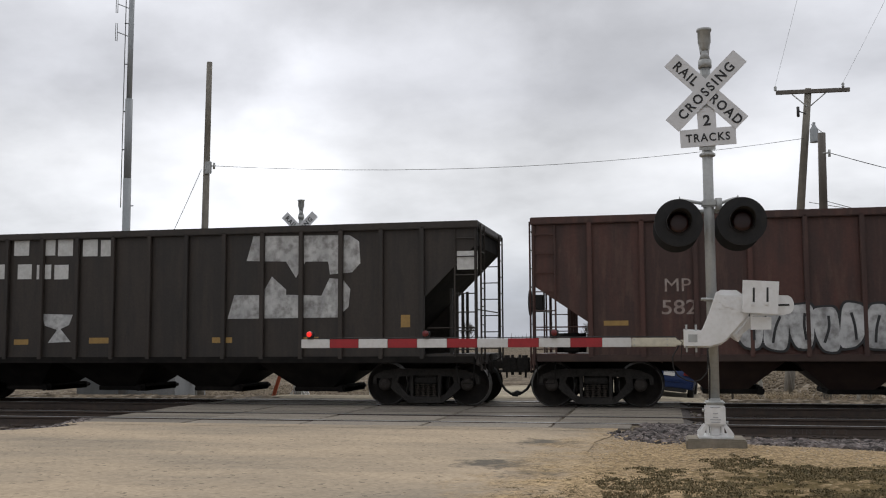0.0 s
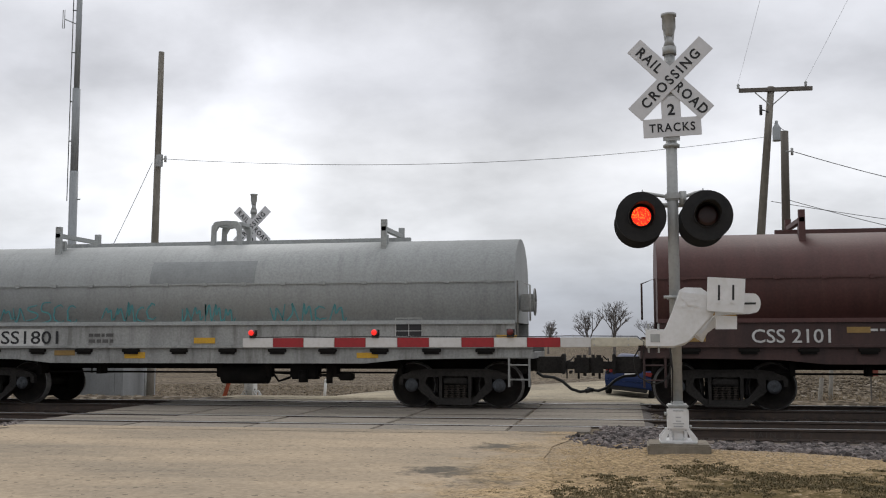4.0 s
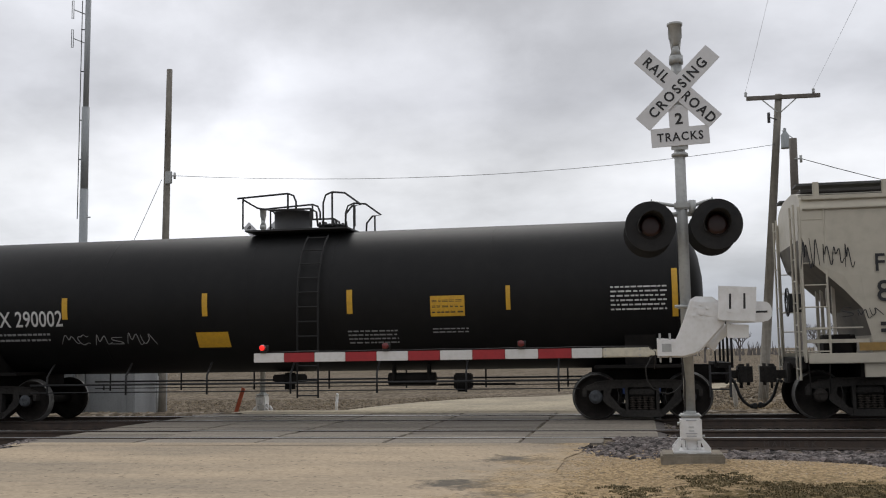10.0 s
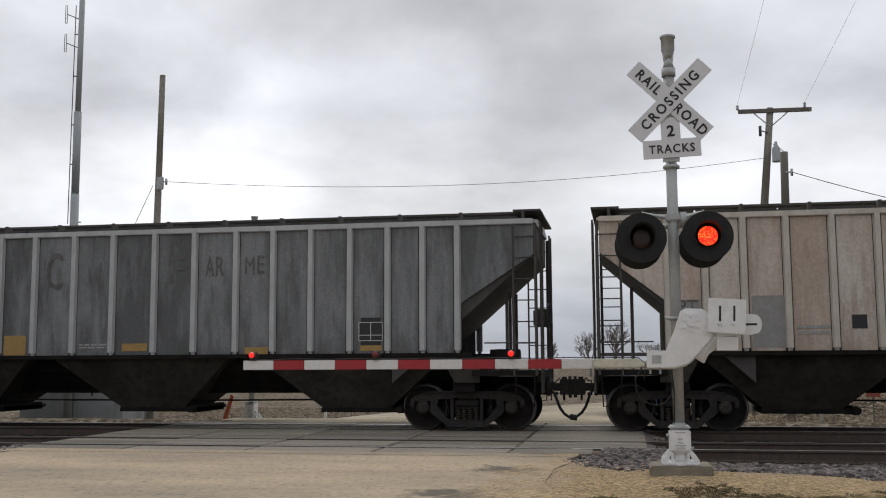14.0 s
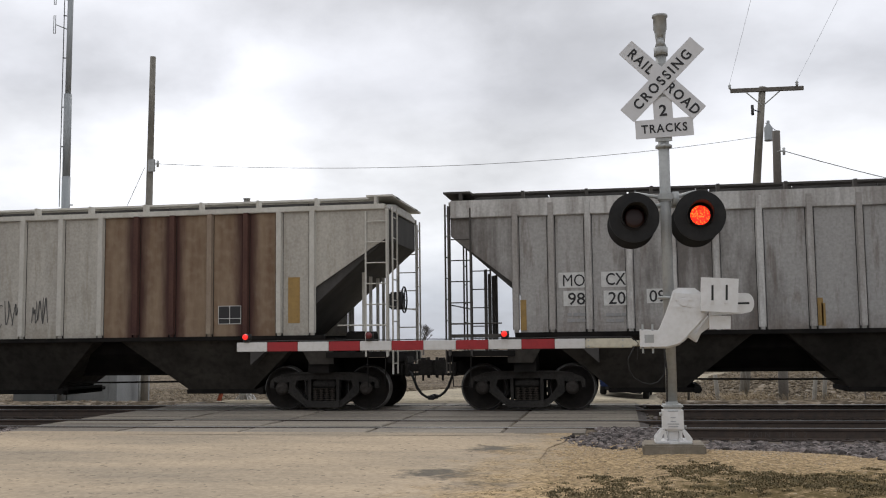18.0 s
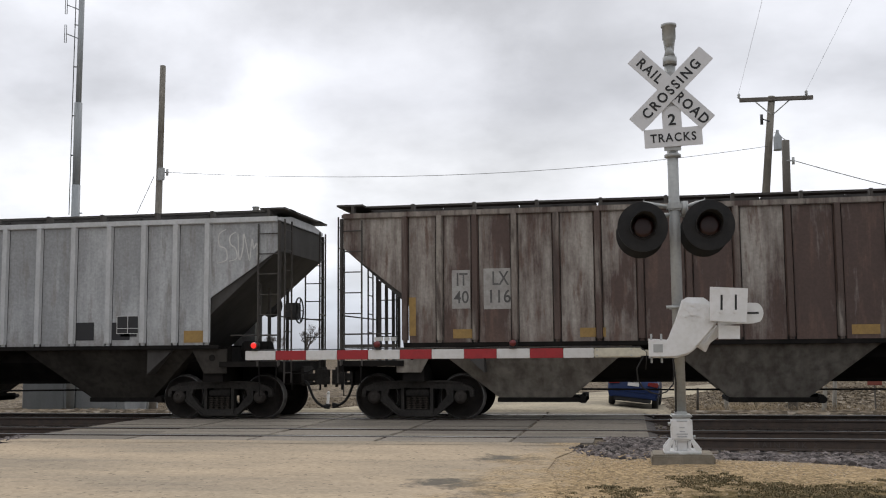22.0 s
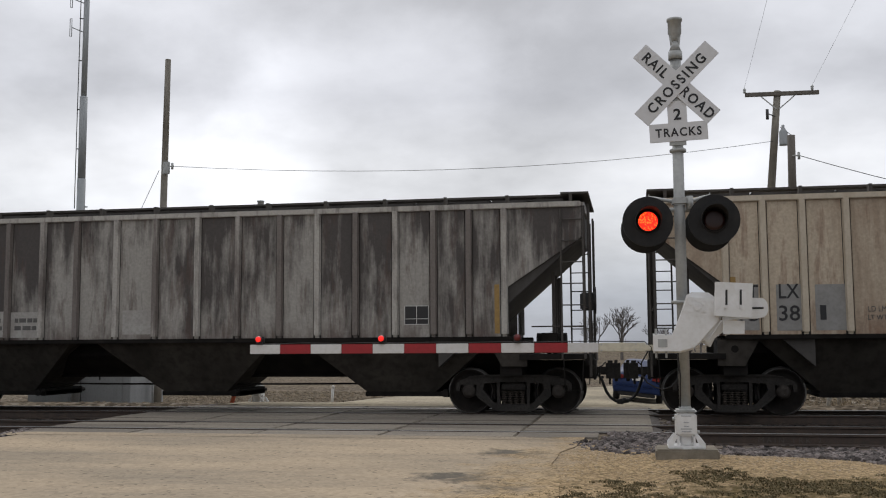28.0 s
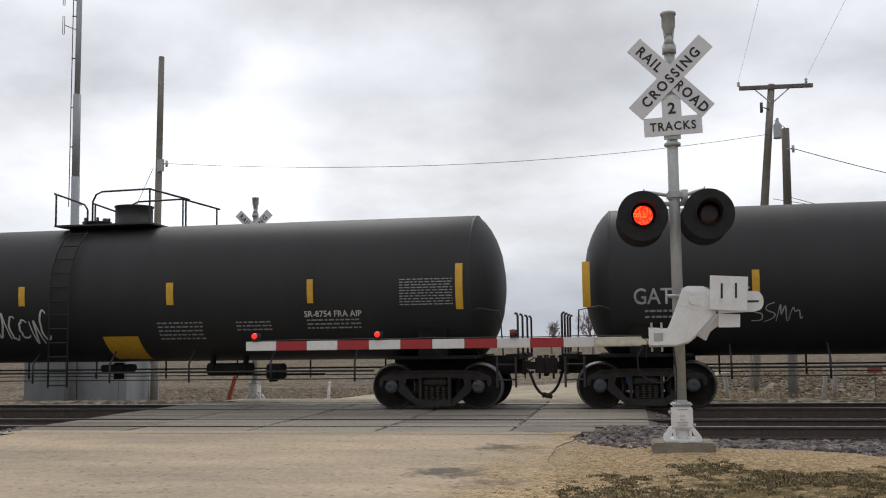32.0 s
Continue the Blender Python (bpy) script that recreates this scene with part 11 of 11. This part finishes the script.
patch(8, ((-5.01, 1.76), (-3.44, 2.10), (-0.40, 1.69), (1.06, 2.02), (2.25, 1.88), (2.48, 1.65), (2.25, 1.26), (1.30, 1.19), (-4.99, 1.26)), M_PINK, 2)
patch(8, ((1.30, 1.55), (2.43, 1.79), (2.25, 1.52), (1.48, 1.41)), M_SANDYELLOW, 4)
fat_letter(8, (((-5.12, 1.95), (-4.81, 1.74), (-4.47, 1.64), (-4.53, 1.30)), 0.14))
fat_letter(8, (((-4.49, 2.30), (-4.22, 2.05), (-4.02, 1.63), (-4.10, 1.27)), 0.25), (((-4.42, 2.24), (-3.83, 2.19), (-3.44, 2.04), (-3.51, 1.82), (-3.95, 1.70)), 0.2), (((-3.82, 1.70), (-3.49, 1.48), (-3.22, 1.26)), 0.22))
fat_letter(8, (((-2.99, 2.33), (-3.02, 1.85), (-3.04, 1.35)), 0.24), (((-3.23, 2.07), (-2.67, 2.13), (-2.13, 2.25)), 0.17), (((-2.98, 1.73), (-2.53, 1.79), (-2.15, 1.84)), 0.18), (((-3.01, 1.38), (-2.53, 1.32), (-1.94, 1.36)), 0.22))
fat_letter(8, (((-1.00, 2.11), (-1.52, 2.06), (-1.75, 1.86), (-1.33, 1.69), (-1.04, 1.54), (-1.27, 1.36), (-1.89, 1.29)), 0.25))
fat_letter(8, (((-0.75, 2.05), (-0.62, 1.70), (-0.67, 1.23)), 0.24), (((-0.82, 2.13), (-0.34, 2.15), (-0.13, 1.97), (-0.25, 1.74), (-0.65, 1.65)), 0.21))
fat_letter(8, (((0.11, 1.69), (0.21, 1.98), (0.58, 2.07), (0.87, 1.85), (0.89, 1.50), (0.58, 1.27), (0.21, 1.34), (0.11, 1.69)), 0.24))
fat_letter(8, (((-0.16, 2.18), (0.21, 2.09), (0.41, 2.47), (0.58, 2.12)), 0.12))
fat_letter(8, (((0.82, 2.16), (1.30, 2.01), (1.90, 2.03), (1.48, 1.87), (0.94, 1.73)), 0.13))
dark_stroke(8, ((-7.49, 2.03), (-7.30, 2.05), (-7.18, 2.0), (-7.12, 1.90), (-7.03, 1.70), (-6.80, 1.58), (-6.57, 1.70), (-6.34, 1.82), (-6.14, 1.88), (-6.03, 2.14), (-5.83, 2.23), (-5.56, 2.14), (-5.37, 1.94)), 0.07)
dark_stroke(8, ((-5.62, 2.12), (-5.40, 2.0), (-5.36, 1.78), (-5.36, 1.50)), 0.16)
dark_stroke(8, ((-5.75, 2.02), (-5.41, 1.77), (-5.01, 1.82)), 0.1)


# ---- movement ----
SPEED = ((0.0, 12.705), (4.0, 12.655), (8.0, 12.628), (12.0, 12.715), (16.0, 12.841), (20.0, 12.974), (24.0, 13.079), (28.0, 13.189), (32.0, 13.324))


def travel(t):
    """How far the train has gone by t seconds."""
    s = 0.0
    for (a, va), (b, vb) in zip(SPEED, SPEED[1:]):
        if t <= a:
            break
        e = min(t, b)
        ve = va + (vb - va) * (e - a) / (b - a)
        s += (e - a) * (va + ve) / 2
    return s


FLASH = "0.0N 0.3R 0.6L 0.9L 1.0L 1.2R 1.5R 1.8L 2.0L 2.1N 2.4R 2.7L 3.0L 3.1L 3.3R 3.6R 3.9L 4.0L 4.2N 4.5R 5.0L 5.6R 6.1L 6.5R 7.0L 7.2L 7.5R 8.0L 8.5R 9.0L 9.5N 10.0N 10.2L 10.5N 11.0N 11.4L 12.0R 12.5L 13.0R 13.7R 14.0R 14.4L 14.5L 15.1R 15.6L 16.1R 16.5L 17.0R 17.6L 18.0R 18.2R 18.8N 19.0R 19.4N 20.0R 20.6L 21.0R 21.2R 21.7L 22.0N 22.4R 23.0N 23.6R 24.0L 24.2R 24.8L 25.0L 25.3R 25.5R 25.9L 26.5R 27.0L 27.5R 27.8L 28.0L 28.1L 28.4R 28.5R 28.7R 29.0L 29.3N 29.6R 29.9L 30.0L 30.2L 30.5R 30.8L 31.0L 31.1L 31.4N 31.7R 32.0L"


def flash_rows(side, base):
    """Each lamp panel turns its lit face out, or away, in quick steps."""
    states = [(float(q[:-1]), q[-1]) for q in FLASH.split()]
    rows, lit, f = [], states[0][1] == side, 1.0 / FPS
    rows.append((0.0, base @ pose(0, 0, 0, 0, 0, 0 if lit else 180)))
    for (ta, a), (tb, b) in zip(states, states[1:]):
        now = b == side
        if now != lit:
            k = round((ta + tb) / 2 * FPS)
            for j, d in enumerate((0, 60, 120, 180)):
                rows.append(((k + j - 1) * f, base @ pose(0, 0, 0, 0, 0, d if lit else 180 - d)))
            lit = now
    rows.append((32.0, base @ pose(0, 0, 0, 0, 0, 0 if lit else 180)))
    return rows


def motions():
    for n, car in CARS.items():
        walk(car, [(t, pose(OFFSETS[n] + travel(t), 0, 0)) for t in range(33)])
    r = 0.455
    for w, n, ax in WHEELS:
        at = w.matrix_basis.copy()
        rows, last = [], None
        for k in range(0, 32 * 30 + 1, 1):
            t = k / 30
            x = OFFSETS[n] + travel(t)
            if -24 < x < 14:
                a = math.degrees((x + 26) / r)
                if last is None or a - last > 40 or k == 960:
                    rows.append((t, at @ pose(0, 0, 0, 0, a, 0)))
                    last = a
        if not rows:
            continue
        if rows[0][0] > 0:
            rows.insert(0, (0.0, rows[0][1]))
        if rows[-1][0] < 32:
            rows.append((32.0, rows[-1][1]))
        walk(w, rows)
    for lamp, side in LEDS + ARM_LAMPS:
        walk(lamp, flash_rows(side, lamp.matrix_basis.copy()))


motions()
